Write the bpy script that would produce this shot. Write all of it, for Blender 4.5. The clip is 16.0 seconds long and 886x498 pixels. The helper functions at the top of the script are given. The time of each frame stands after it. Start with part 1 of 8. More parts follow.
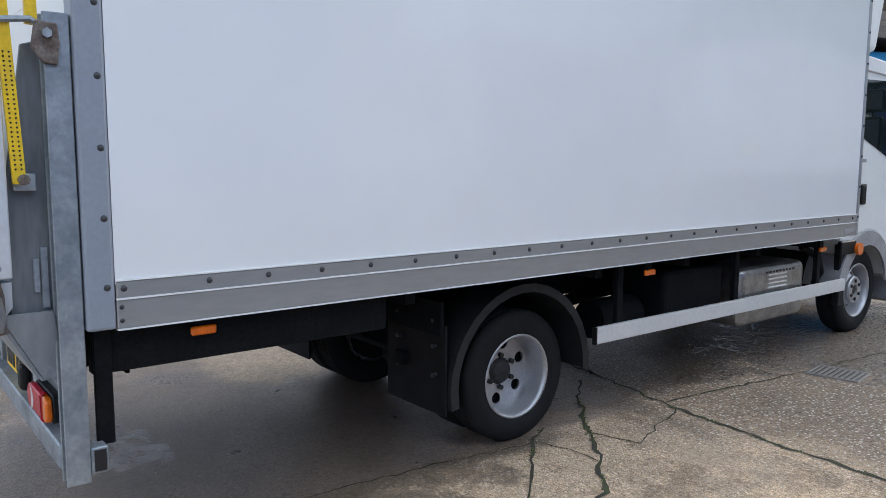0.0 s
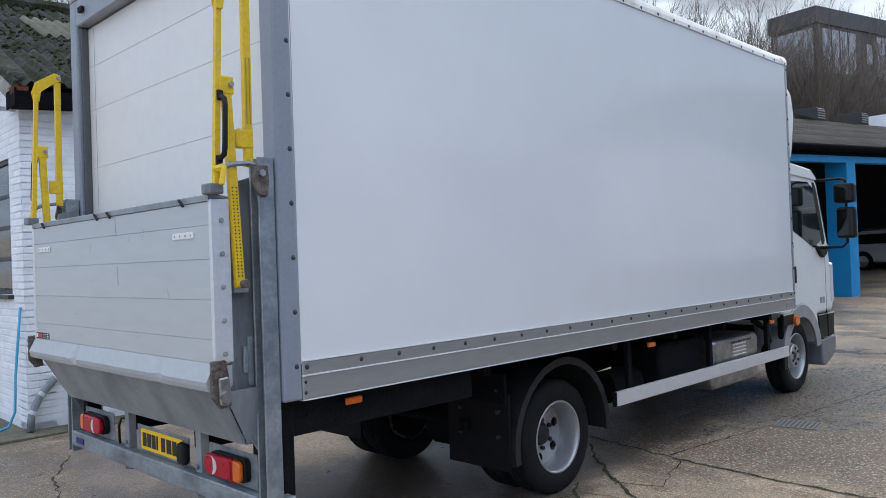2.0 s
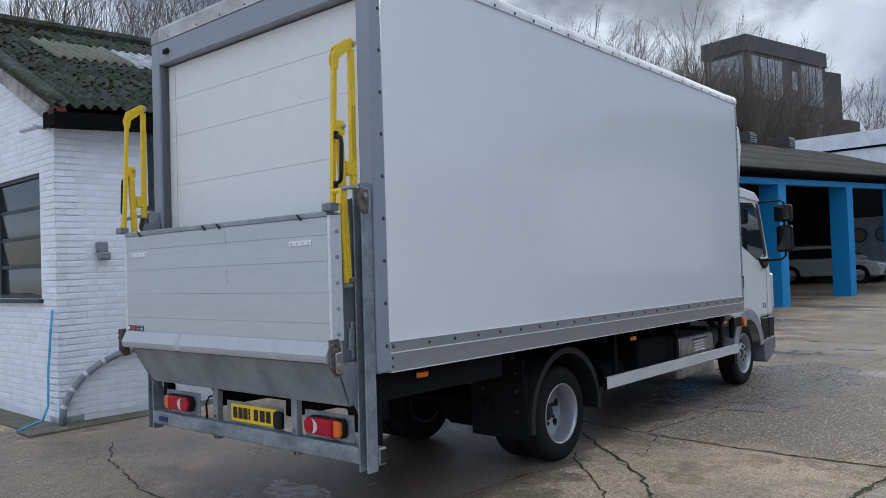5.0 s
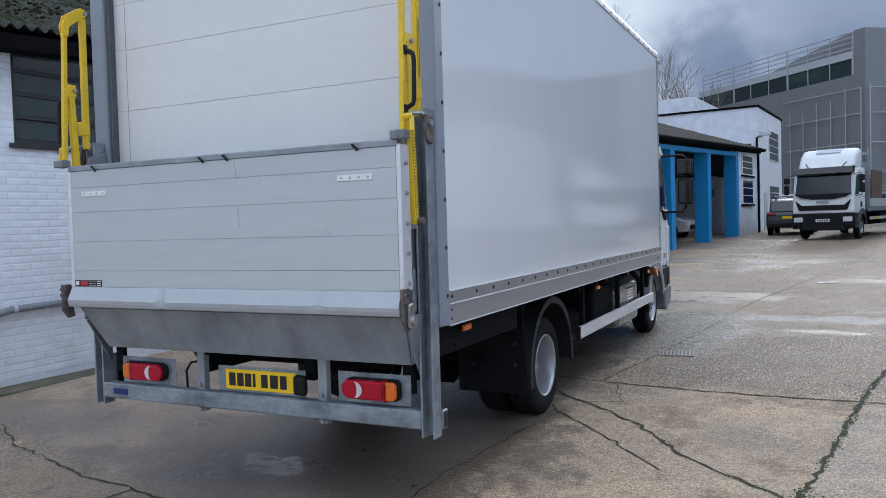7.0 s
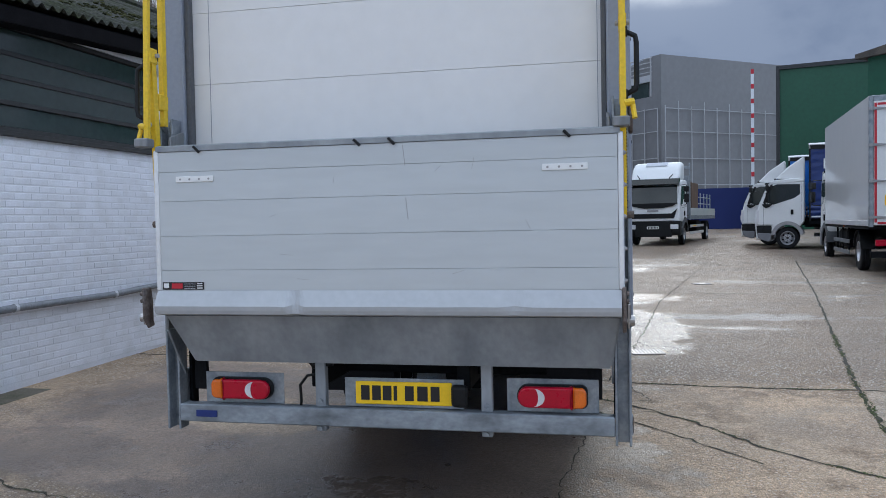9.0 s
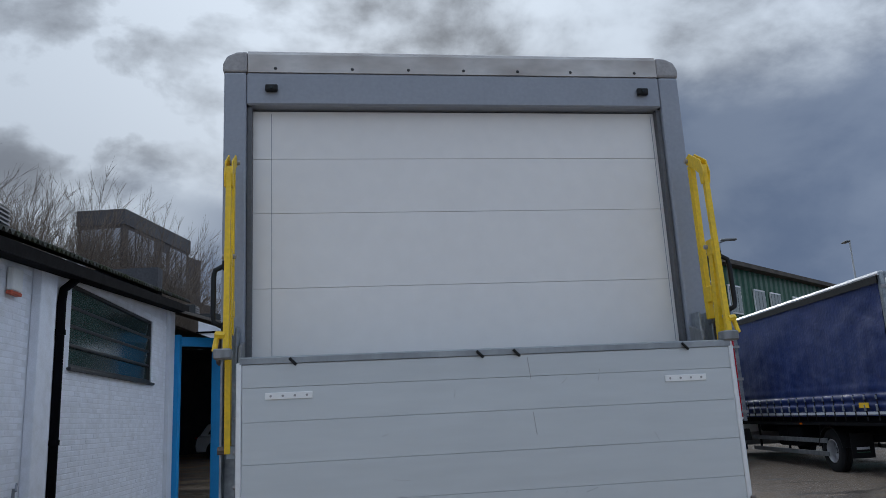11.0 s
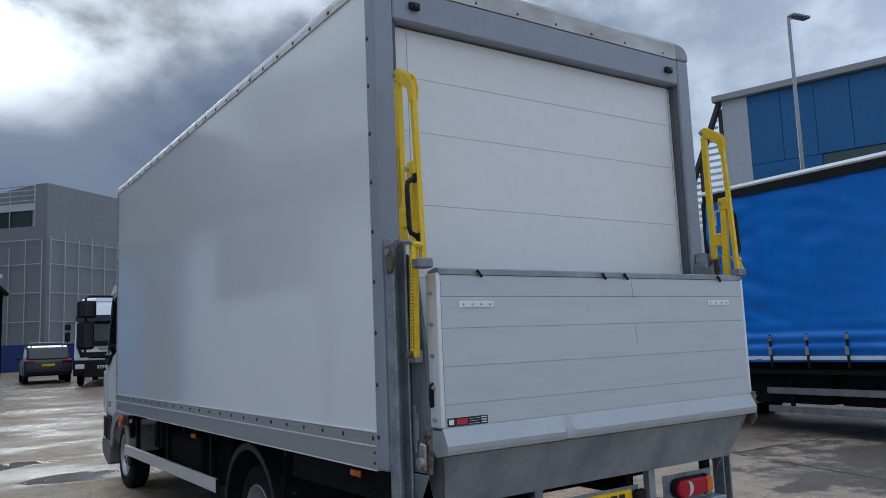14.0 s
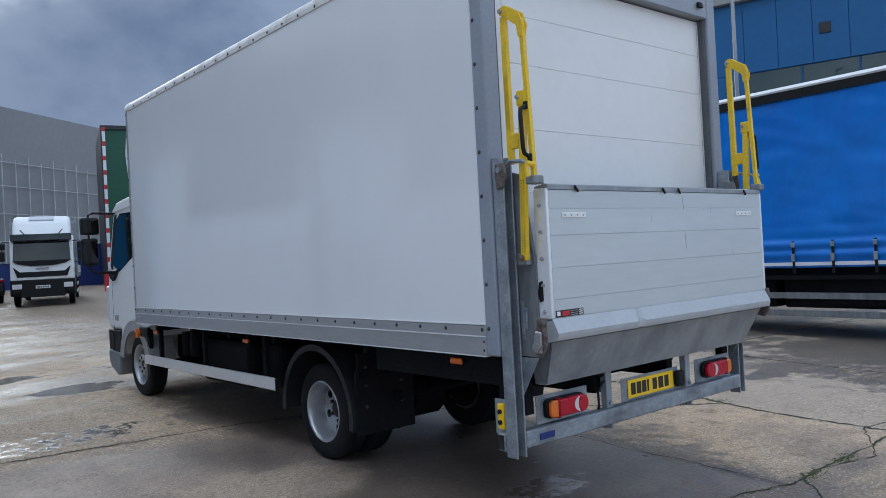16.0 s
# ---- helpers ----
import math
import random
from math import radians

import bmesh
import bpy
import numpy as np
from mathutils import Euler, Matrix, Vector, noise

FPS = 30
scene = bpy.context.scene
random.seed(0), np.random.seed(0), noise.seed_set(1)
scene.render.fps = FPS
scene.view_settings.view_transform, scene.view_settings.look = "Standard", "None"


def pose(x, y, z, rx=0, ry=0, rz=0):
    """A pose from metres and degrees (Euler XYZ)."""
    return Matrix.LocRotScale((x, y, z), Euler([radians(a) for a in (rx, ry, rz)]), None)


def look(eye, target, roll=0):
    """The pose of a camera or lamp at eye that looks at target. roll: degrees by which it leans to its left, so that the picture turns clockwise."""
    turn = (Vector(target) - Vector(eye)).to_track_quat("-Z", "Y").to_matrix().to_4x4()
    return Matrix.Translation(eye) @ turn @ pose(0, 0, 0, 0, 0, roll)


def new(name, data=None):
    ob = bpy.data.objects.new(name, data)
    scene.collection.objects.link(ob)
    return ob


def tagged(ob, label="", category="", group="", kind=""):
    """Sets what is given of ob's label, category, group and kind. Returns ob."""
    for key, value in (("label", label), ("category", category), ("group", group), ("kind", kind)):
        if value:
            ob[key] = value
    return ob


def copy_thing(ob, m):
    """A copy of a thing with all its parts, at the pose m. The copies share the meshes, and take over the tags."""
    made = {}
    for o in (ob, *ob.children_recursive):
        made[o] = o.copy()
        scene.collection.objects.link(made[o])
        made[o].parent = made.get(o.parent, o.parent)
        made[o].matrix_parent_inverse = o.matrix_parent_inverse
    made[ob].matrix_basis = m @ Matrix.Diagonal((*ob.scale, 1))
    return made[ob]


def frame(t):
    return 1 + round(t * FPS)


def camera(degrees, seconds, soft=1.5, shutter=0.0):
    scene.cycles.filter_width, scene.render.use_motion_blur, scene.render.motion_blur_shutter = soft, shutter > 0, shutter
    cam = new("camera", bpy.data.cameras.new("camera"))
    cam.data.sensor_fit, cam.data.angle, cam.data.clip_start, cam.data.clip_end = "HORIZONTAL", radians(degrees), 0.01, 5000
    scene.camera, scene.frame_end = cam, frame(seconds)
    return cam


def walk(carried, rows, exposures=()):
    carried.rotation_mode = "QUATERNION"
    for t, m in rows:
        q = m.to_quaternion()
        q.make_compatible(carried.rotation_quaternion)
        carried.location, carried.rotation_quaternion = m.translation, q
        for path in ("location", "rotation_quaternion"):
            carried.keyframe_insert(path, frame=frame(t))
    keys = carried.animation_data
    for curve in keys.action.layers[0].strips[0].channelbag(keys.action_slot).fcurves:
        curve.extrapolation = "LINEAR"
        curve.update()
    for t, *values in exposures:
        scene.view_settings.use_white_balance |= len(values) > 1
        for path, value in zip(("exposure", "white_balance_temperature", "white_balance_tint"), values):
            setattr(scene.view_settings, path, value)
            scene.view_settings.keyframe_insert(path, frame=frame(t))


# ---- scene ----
cam = camera(59.9, 16.0, soft=0.4)
PATH = [
    (0, (4.173, -0.667, 1.676), (2.612, 0.561, 1.439), -0.0),
    (0.5, (4.172, -1.064, 1.658), (2.673, 0.247, 1.472), -0.7),
    (1, (4.135, -1.369, 1.629), (2.687, 0.004, 1.494), -1.5),
    (1.5, (4.18, -1.664, 1.637), (2.758, -0.258, 1.577), -2.2),
    (2, (4.254, -1.938, 1.688), (2.841, -0.523, 1.707), -2.2),
    (2.5, (4.419, -2.188, 1.691), (3.007, -0.774, 1.783), -2.0),
    (3, (4.579, -2.482, 1.732), (3.168, -1.073, 1.887), -1.8),
    (3.5, (4.664, -2.719, 1.752), (3.259, -1.305, 1.925), -1.7),
    (4, (4.753, -2.89, 1.713), (3.367, -1.457, 1.871), -1.9),
    (4.5, (4.707, -3.017, 1.688), (3.352, -1.551, 1.799), -1.9),
    (5, (4.478, -3.155, 1.653), (3.181, -1.633, 1.703), -1.9),
    (5.2, (4.376, -3.192, 1.648), (3.108, -1.645, 1.675), -1.8),
    (7.3, (2.745, -3.597, 1.571), (1.933, -1.772, 1.481), -1.7),
    (7.5, (2.562, -3.651, 1.554), (1.794, -1.807, 1.451), -1.6),
    (8, (2.085, -3.769, 1.569), (1.429, -1.884, 1.436), -1.2),
    (8.2, (1.894, -3.797, 1.545), (1.283, -1.898, 1.404), -1.1),
    (10.3, (-0.06, -3.85, 1.705), (-0.062, -1.868, 1.974), -2.3),
    (10.5, (-0.242, -3.85, 1.713), (-0.169, -1.879, 2.046), -2.5),
    (11, (-0.672, -3.795, 1.691), (-0.39, -1.862, 2.122), -2.9),
    (11.5, (-1.065, -3.667, 1.717), (-0.592, -1.781, 2.183), -3.3),
    (12, (-1.529, -3.587, 1.734), (-0.872, -1.756, 2.197), -3.3),
    (12.5, (-1.909, -3.47, 1.695), (-1.094, -1.695, 2.125), -3.1),
    (13, (-2.322, -3.365, 1.688), (-1.379, -1.642, 2.063), -2.5),
    (13.5, (-2.721, -3.331, 1.677), (-1.679, -1.651, 1.983), -2.1),
    (14, (-3.075, -3.25, 1.658), (-1.953, -1.611, 1.895), -2.2),
    (14.5, (-3.47, -3.246, 1.65), (-2.29, -1.64, 1.817), -2.2),
    (15, (-3.766, -3.227, 1.639), (-2.541, -1.649, 1.743), -2.5),
    (15.5, (-3.991, -3.158, 1.629), (-2.732, -1.605, 1.681), -2.7),
    (16, (-4.204, -3.114, 1.646), (-2.918, -1.583, 1.658), -2.9),
]
EXPOSURES = [(0, 0.24, 6080, 8.8), (2, 0.02, 6010, 8.8), (3.5, -0.38, 5920, 8.5), (5.2, -0.26, 5920, 9), (7.5, -0.1, 5810, 9.5), (8.2, -0.12, 5810, 9.5), (10.3, -0.45, 5880, 9), (11, -0.82, 5870, 8.7), (11.5, -1.0, 5860, 8.5), (13, -0.92, 5770, 7.5), (14.5, -0.48, 5710, 7.5), (16, -0.24, 5670, 7.5)]
walk(cam, [(t, look(eye, target, roll)) for t, eye, target, roll in PATH], EXPOSURES)


# ---- world ----
SUN_YAW, SUN_EL = -4.3, 20.5
sun_dir = Vector((math.sin(radians(-SUN_YAW)) * math.cos(radians(SUN_EL)), math.cos(radians(SUN_YAW)) * math.cos(radians(SUN_EL)), math.sin(radians(SUN_EL))))

world = bpy.data.worlds.new("cloudy_sky")
scene.world = world
world.use_nodes = True
wn, wl = world.node_tree.nodes, world.node_tree.links
wn.clear()


def wnode(kind, **vals):
    n = wn.new(kind)
    for k, v in vals.items():
        n.inputs[k].default_value = v
    return n


def wmath(op, a, b=None, clamp=False):
    n = wn.new("ShaderNodeMath")
    n.operation, n.use_clamp = op, clamp
    for i, s in enumerate((a, b)):
        if s is None:
            continue
        if isinstance(s, (int, float)):
            n.inputs[i].default_value = s
        else:
            wl.new(s, n.inputs[i])
    return n.outputs[0]


def wmix(fac, a, b):
    n = wn.new("ShaderNodeMix")
    n.data_type = "RGBA"
    if isinstance(fac, (int, float)):
        n.inputs[0].default_value = fac
    else:
        wl.new(fac, n.inputs[0])
    for i, s in ((6, a), (7, b)):
        if isinstance(s, tuple):
            n.inputs[i].default_value = (*s, 1)
        else:
            wl.new(s, n.inputs[i])
    return n.outputs[2]


def wramp(fac, stops):
    n = wn.new("ShaderNodeMapRange")
    n.interpolation_type = "SMOOTHSTEP"
    wl.new(fac, n.inputs[0])
    n.inputs[1].default_value, n.inputs[2].default_value = stops
    return n.outputs[0]


tc = wn.new("ShaderNodeTexCoord")
sep = wn.new("ShaderNodeSeparateXYZ")
wl.new(tc.outputs["Generated"], sep.inputs[0])
height = wmath("MAXIMUM", sep.outputs[2], 0.0)
flat = wmath("ADD", height, 0.22)
comb = wn.new("ShaderNodeCombineXYZ")
wl.new(wmath("DIVIDE", sep.outputs[0], flat), comb.inputs[0])
wl.new(wmath("DIVIDE", sep.outputs[1], flat), comb.inputs[1])
lumps = wn.new("ShaderNodeMapping")
lumps.inputs["Scale"].default_value = (1.0, 1.0, 1.5)
wl.new(tc.outputs["Generated"], lumps.inputs[0])
big = wnode("ShaderNodeTexNoise", Scale=3.2, Detail=8.0, Roughness=0.56, Distortion=0.15)
wl.new(lumps.outputs[0], big.inputs["Vector"])
fine = wnode("ShaderNodeTexNoise", Scale=8.0, Detail=6.0, Roughness=0.52, Distortion=0.2)
wl.new(lumps.outputs[0], fine.inputs["Vector"])
dot = wn.new("ShaderNodeVectorMath")
dot.operation = "DOT_PRODUCT"
wl.new(tc.outputs["Generated"], dot.inputs[0])
dot.inputs[1].default_value = sun_dir
near_sun = wmath("MAXIMUM", dot.outputs["Value"], 0.0)
sky = wn.new("ShaderNodeTexSky")
sky.sky_type, sky.sun_disc = "NISHITA", False
sky.sun_elevation, sky.sun_rotation = radians(SUN_EL), radians(-SUN_YAW)
sky.air_density, sky.dust_density = 1.0, 1.5
blue = wn.new("ShaderNodeVectorMath")
blue.operation = "SCALE"
wl.new(sky.outputs[0], blue.inputs[0])
blue.inputs["Scale"].default_value = 0.10
# thick cloud bases are slate blue, thin parts white, brightest round the sun
puff = wmath("ADD", wmath("MULTIPLY", big.outputs["Fac"], 0.65), wmath("MULTIPLY", fine.outputs["Fac"], 0.35))
thin = wramp(wmath("ADD", puff, wmath("MULTIPLY", wmath("POWER", near_sun, 12.0), 0.095)), (0.40, 0.63))
lift = wramp(sep.outputs[2], (0.12, 0.55))
# a slate bank lies low under the sun and to its east
low = wramp(wmath("ADD", wmath("SUBTRACT", sep.outputs[2], wmath("MULTIPLY", wramp(sep.outputs[0], (0.12, 0.4)), 0.09)), wmath("MULTIPLY", wmath("SUBTRACT", big.outputs["Fac"], 0.5), 0.16)), (0.34, 0.26))
east = wmath("MULTIPLY", wramp(sep.outputs[0], (-0.34, -0.12)), wramp(sep.outputs[0], (0.95, 0.6)))
bank = wmath("MULTIPLY", wmath("MULTIPLY", low, east), wramp(sep.outputs[1], (0.0, 0.4)))
thin = wmath("MULTIPLY", thin, wmath("SUBTRACT", 1.0, wmath("MULTIPLY", bank, 0.85)))
west = wmath("MULTIPLY", wmath("MULTIPLY", wramp(sep.outputs[0], (0.05, -0.25)), wramp(sep.outputs[0], (-0.75, -0.45))), 0.30)
west = wmath("MULTIPLY", west, wmath("ADD", wmath("MULTIPLY", wramp(fine.outputs["Fac"], (0.42, 0.60)), 1.1), 0.35))
west = wmath("ADD", west, wmath("MULTIPLY", wramp(sep.outputs[0], (0.55, 0.85)), 0.3))
thin = wmath("MULTIPLY", wmath("ADD", thin, west, True), wmath("ADD", wmath("MULTIPLY", lift, 0.35), 0.65))
shade = wmix(wmath("MULTIPLY", wmath("POWER", near_sun, 3.0), wmath("SUBTRACT", 1.0, bank)), (0.150, 0.190, 0.275), (0.270, 0.268, 0.272))
cloud = wmix(thin, shade, (0.84, 0.89, 0.945))
glow = wmath("MULTIPLY", wmath("MULTIPLY", wmath("POWER", near_sun, 330.0), wmath("SUBTRACT", 1.0, wmath("MULTIPLY", bank, 0.8))), wmath("MULTIPLY", wramp(puff, (0.38, 0.56)), 1.1))
glow2 = wmath("MULTIPLY", wmath("POWER", near_sun, 14.0), wmath("MULTIPLY", thin, 0.3))
gap = wramp(wmath("SUBTRACT", big.outputs["Fac"], wmath("MULTIPLY", wmath("POWER", near_sun, 4.0), 0.2)), (0.56, 0.70))
base = wmix(wmath("MULTIPLY", gap, 0.3), cloud, blue.outputs[0])
# clouds that face the sun, on the other side of the sky, are lit on the side one sees
lit = wn.new("ShaderNodeVectorMath")
lit.operation = "SCALE"
wl.new(base, lit.inputs[0])
wl.new(wmath("ADD", wmath("MULTIPLY", wramp(wmath("MULTIPLY", dot.outputs["Value"], -1.0), (-0.75, -0.05)), 0.48), wmath("ADD", wmath("MULTIPLY", wramp(sep.outputs[0], (0.3, 0.9)), 0.45), 1.0)), lit.inputs["Scale"])
over = wn.new("ShaderNodeVectorMath")
over.operation = "SCALE"
wl.new(lit.outputs[0], over.inputs[0])
wl.new(wmath("ADD", wmath("MULTIPLY", wramp(sep.outputs[2], (0.42, 1.0)), 0.8), 1.0), over.inputs["Scale"])
base = over.outputs[0]
glare = wn.new("ShaderNodeVectorMath")
glare.operation = "SCALE"
glare.inputs[0].default_value = (1.0, 0.97, 0.90)
wl.new(wmath("ADD", glow, glow2), glare.inputs["Scale"])
total = wn.new("ShaderNodeVectorMath")
total.operation = "ADD"
wl.new(base, total.inputs[0])
wl.new(glare.outputs[0], total.inputs[1])
back = wn.new("ShaderNodeBackground")
back.inputs["Strength"].default_value = 1.25
wl.new(total.outputs[0], back.inputs[0])
wout = wn.new("ShaderNodeOutputWorld")
wl.new(back.outputs[0], wout.inputs[0])

sun = new("sun", bpy.data.lights.new("sun", "SUN"))
sun.data.energy, sun.data.angle, sun.data.color = 0.9, radians(14), (1.0, 0.95, 0.86)
sun.matrix_world = look(sun_dir * 60, (0, 0, 0))


# ---- materials ----
def mat(name, col, rough=0.6, metal=0.0, var=0.12, scale=6.0, fine=60.0, bump=0.15, col2=None, spot=0.5, coat=0.0, rvar=0.1, stretch=(1, 1, 1), rand=0.0, island=0.0, spec=0.5, bdist=0.004):
    """A surface with two scales of variation: broad stains (scale) and grain (fine)."""
    m = bpy.data.materials.new(name)
    m.use_nodes = True
    n, l = m.node_tree.nodes, m.node_tree.links
    b = n["Principled BSDF"]
    b.inputs["Metallic"].default_value = metal
    b.inputs["Coat Weight"].default_value = coat
    b.inputs["Coat Roughness"].default_value = 0.08
    b.inputs["Specular IOR Level"].default_value = spec
    t = n.new("ShaderNodeTexCoord")
    mp = n.new("ShaderNodeMapping")
    mp.inputs["Scale"].default_value = stretch
    l.new(t.outputs["Object"], mp.inputs[0])
    a = n.new("ShaderNodeTexNoise")
    a.inputs["Scale"].default_value, a.inputs["Detail"].default_value = scale, 6
    f = n.new("ShaderNodeTexNoise")
    f.inputs["Scale"].default_value, f.inputs["Detail"].default_value = fine, 4
    l.new(mp.outputs[0], a.inputs[0])
    l.new(mp.outputs[0], f.inputs[0])
    mr = n.new("ShaderNodeMapRange")
    mr.inputs[1].default_value, mr.inputs[2].default_value = spot - 0.16, spot + 0.16
    l.new(a.outputs["Fac"], mr.inputs[0])
    mx = n.new("ShaderNodeMix")
    mx.data_type = "RGBA"
    c2 = col2 or tuple(c * (1 - var) for c in col)
    mx.inputs[6].default_value, mx.inputs[7].default_value = (*col, 1), (*c2, 1)
    l.new(mr.outputs[0], mx.inputs[0])
    g = n.new("ShaderNodeMapRange")
    g.inputs[1].default_value, g.inputs[2].default_value = 0.3, 0.7
    g.inputs[3].default_value, g.inputs[4].default_value = 1 - var, 1 + var
    l.new(f.outputs["Fac"], g.inputs[0])
    sc = n.new("ShaderNodeVectorMath")
    sc.operation = "SCALE"
    l.new(mx.outputs[2], sc.inputs[0])
    l.new(g.outputs[0], sc.inputs["Scale"])
    out = sc.outputs[0]
    if rand or island:
        src = n.new("ShaderNodeObjectInfo").outputs["Random"] if rand else n.new("ShaderNodeNewGeometry").outputs["Random Per Island"]
        r = n.new("ShaderNodeMapRange")
        r.inputs[3].default_value, r.inputs[4].default_value = 1 - (rand or island), 1 + (rand or island)
        l.new(src, r.inputs[0])
        s2 = n.new("ShaderNodeVectorMath")
        s2.operation = "SCALE"
        l.new(out, s2.inputs[0])
        l.new(r.outputs[0], s2.inputs["Scale"])
        out = s2.outputs[0]
    l.new(out, b.inputs["Base Color"])
    rr = n.new("ShaderNodeMapRange")
    rr.inputs[3].default_value, rr.inputs[4].default_value = max(rough - rvar, 0.02), min(rough + rvar, 1)
    l.new(a.outputs["Fac"], rr.inputs[0])
    l.new(rr.outputs[0], b.inputs["Roughness"])
    if bump:
        bp = n.new("ShaderNodeBump")
        bp.inputs["Strength"].default_value, bp.inputs["Distance"].default_value = bump, bdist
        l.new(f.outputs["Fac"], bp.inputs["Height"])
        l.new(bp.outputs[0], b.inputs["Normal"])
    return m


def glass(name, tint, rough=0.03):
    m = mat(name, tint, rough, var=0.1, scale=2, fine=20, bump=0.0, rvar=0.02, spec=0.5)
    return m


M = {}
M["gel"] = mat("white_panel", (0.80, 0.808, 0.815), 0.085, var=0.012, scale=1.3, fine=3, bump=0.006, rvar=0.02, coat=0.3)
M["gel"].node_tree.nodes["Principled BSDF"].inputs["Coat Roughness"].default_value = 0.05
M["paint_grey"] = mat("grey_paint", (0.27, 0.295, 0.345), 0.42, var=0.05, scale=5, fine=50, bump=0.05)
M["alu"] = mat("aluminium", (0.43, 0.435, 0.44), 0.32, 0.6, var=0.05, scale=1.5, fine=40, bump=0.03, rvar=0.08, stretch=(1, 0.2, 1))
M["alu_cap"] = mat("stained_aluminium_cap", (0.76, 0.75, 0.73), 0.5, 0.0, var=0.05, scale=5, fine=40, bump=0.03, col2=(0.42, 0.38, 0.34), spot=0.68, stretch=(1, 1, 0.4))
M["rear_cap"] = mat("stained_rear_cap", (0.52, 0.51, 0.50), 0.45, 0.2, var=0.1, scale=5, fine=40, bump=0.03, col2=(0.27, 0.24, 0.22), spot=0.56, stretch=(0.5, 1, 1))
M["bumper_grey"] = mat("grey_bumper_plastic", (0.19, 0.195, 0.21), 0.5, var=0.1, scale=9, fine=60)
M["guide"] = mat("dark_door_guide", (0.10, 0.105, 0.115), 0.6, var=0.12, scale=9, fine=60)
M["arch_grey"] = mat("dark_grey_arch_plastic", (0.085, 0.088, 0.095), 0.55, var=0.12, scale=9, fine=60)
M["corner"] = mat("grey_corner_cap", (0.33, 0.325, 0.33), 0.55, var=0.12, scale=9, fine=60)
M["door"] = mat("roller_door_white", (0.75, 0.745, 0.735), 0.38, var=0.02, scale=1.5, fine=12, bump=0.03)
M["rubber"] = mat("black_rubber", (0.008, 0.008, 0.010), 0.75, var=0.25, scale=8, fine=90, bump=0.3, spec=0.25)
M["tyre"] = mat("tyre_rubber", (0.011, 0.012, 0.014), 0.75, var=0.25, scale=7, fine=90, bump=0.3, col2=(0.020, 0.019, 0.018), spot=0.66, spec=0.2)
M["black"] = mat("black_plastic", (0.007, 0.008, 0.009), 0.55, var=0.2, scale=7, fine=70, bump=0.15, spec=0.3)
M["mudguard"] = mat("grey_black_mudguard_plastic", (0.020, 0.022, 0.025), 0.5, var=0.25, scale=6, fine=60, bump=0.15, spec=0.35)
M["chassis"] = mat("dirty_black_chassis", (0.006, 0.007, 0.009), 0.75, var=0.3, scale=5, fine=50, bump=0.3, col2=(0.012, 0.012, 0.013), spot=0.62, spec=0.12)
M["galv"] = mat("galvanised_steel", (0.35, 0.38, 0.41), 0.48, 0.5, var=0.14, scale=9, fine=55, bump=0.10, col2=(0.22, 0.25, 0.28), rvar=0.16)
M["galv_dark"] = mat("weathered_galvanised_steel", (0.36, 0.39, 0.42), 0.5, 0.3, var=0.12, scale=5, fine=40, bump=0.10, col2=(0.23, 0.255, 0.28), stretch=(0.8, 1, 0.35), rvar=0.15)
M["galv_arm"] = mat("streaked_dark_galvanised_steel", (0.17, 0.18, 0.19), 0.5, 0.3, var=0.15, scale=9, fine=40, bump=0.1, col2=(0.26, 0.27, 0.28), stretch=(1, 1, 0.25), spot=0.55)
M["galv_bar"] = mat("stained_galvanised_bar", (0.33, 0.37, 0.41), 0.5, 0.4, var=0.16, scale=7, fine=40, bump=0.12, col2=(0.15, 0.165, 0.18), stretch=(0.6, 1, 1), spot=0.55)
M["platform"] = mat("brushed_aluminium_plank", (0.53, 0.56, 0.575), 0.42, 0.25, var=0.03, scale=3, fine=25, bump=0.05, stretch=(0.15, 1, 1), rand=0.03)
M["lip"] = mat("aluminium_lip", (0.44, 0.46, 0.48), 0.52, 0.15, var=0.04, scale=4, fine=30, bump=0.06)
M["yellow"] = mat("yellow_paint", (0.78, 0.52, 0.010), 0.42, var=0.10, scale=9, fine=60, bump=0.06, col2=(0.62, 0.43, 0.03), spot=0.66)
M["rust"] = mat("rusty_steel", (0.085, 0.060, 0.048), 0.75, 0.2, var=0.3, scale=20, fine=90, bump=0.4, col2=(0.19, 0.165, 0.15))
M["hub_dirt"] = mat("greasy_wheel_hub", (0.035, 0.034, 0.036), 0.6, 0.3, var=0.3, scale=25, fine=90, bump=0.4)
M["red_lens"] = mat("red_lens", (0.46, 0.0, 0.022), 0.3, var=0.1, scale=30, fine=160, bump=0.1, spec=0.3, coat=0.15)
M["amber_lens"] = mat("amber_lens", (0.80, 0.16, 0.006), 0.18, var=0.1, scale=30, fine=160, bump=0.1, coat=0.5)
M["white_lens"] = mat("clear_lens", (0.70, 0.70, 0.72), 0.3, var=0.1, scale=30, fine=160, bump=0.1)
M["plate_y"] = mat("yellow_plate", (1.0, 0.64, 0.004), 0.45, var=0.04, scale=10, fine=80, bump=0.02)
M["plate_w"] = mat("white_plate", (0.75, 0.75, 0.72), 0.35, var=0.04, scale=10, fine=80, bump=0.02)
M["rivet"] = mat("dark_rivet", (0.045, 0.047, 0.052), 0.5, 0.3, var=0.2, scale=30)
M["ink"] = mat("black_ink", (0.012, 0.012, 0.014), 0.5, var=0.1, bump=0.0)
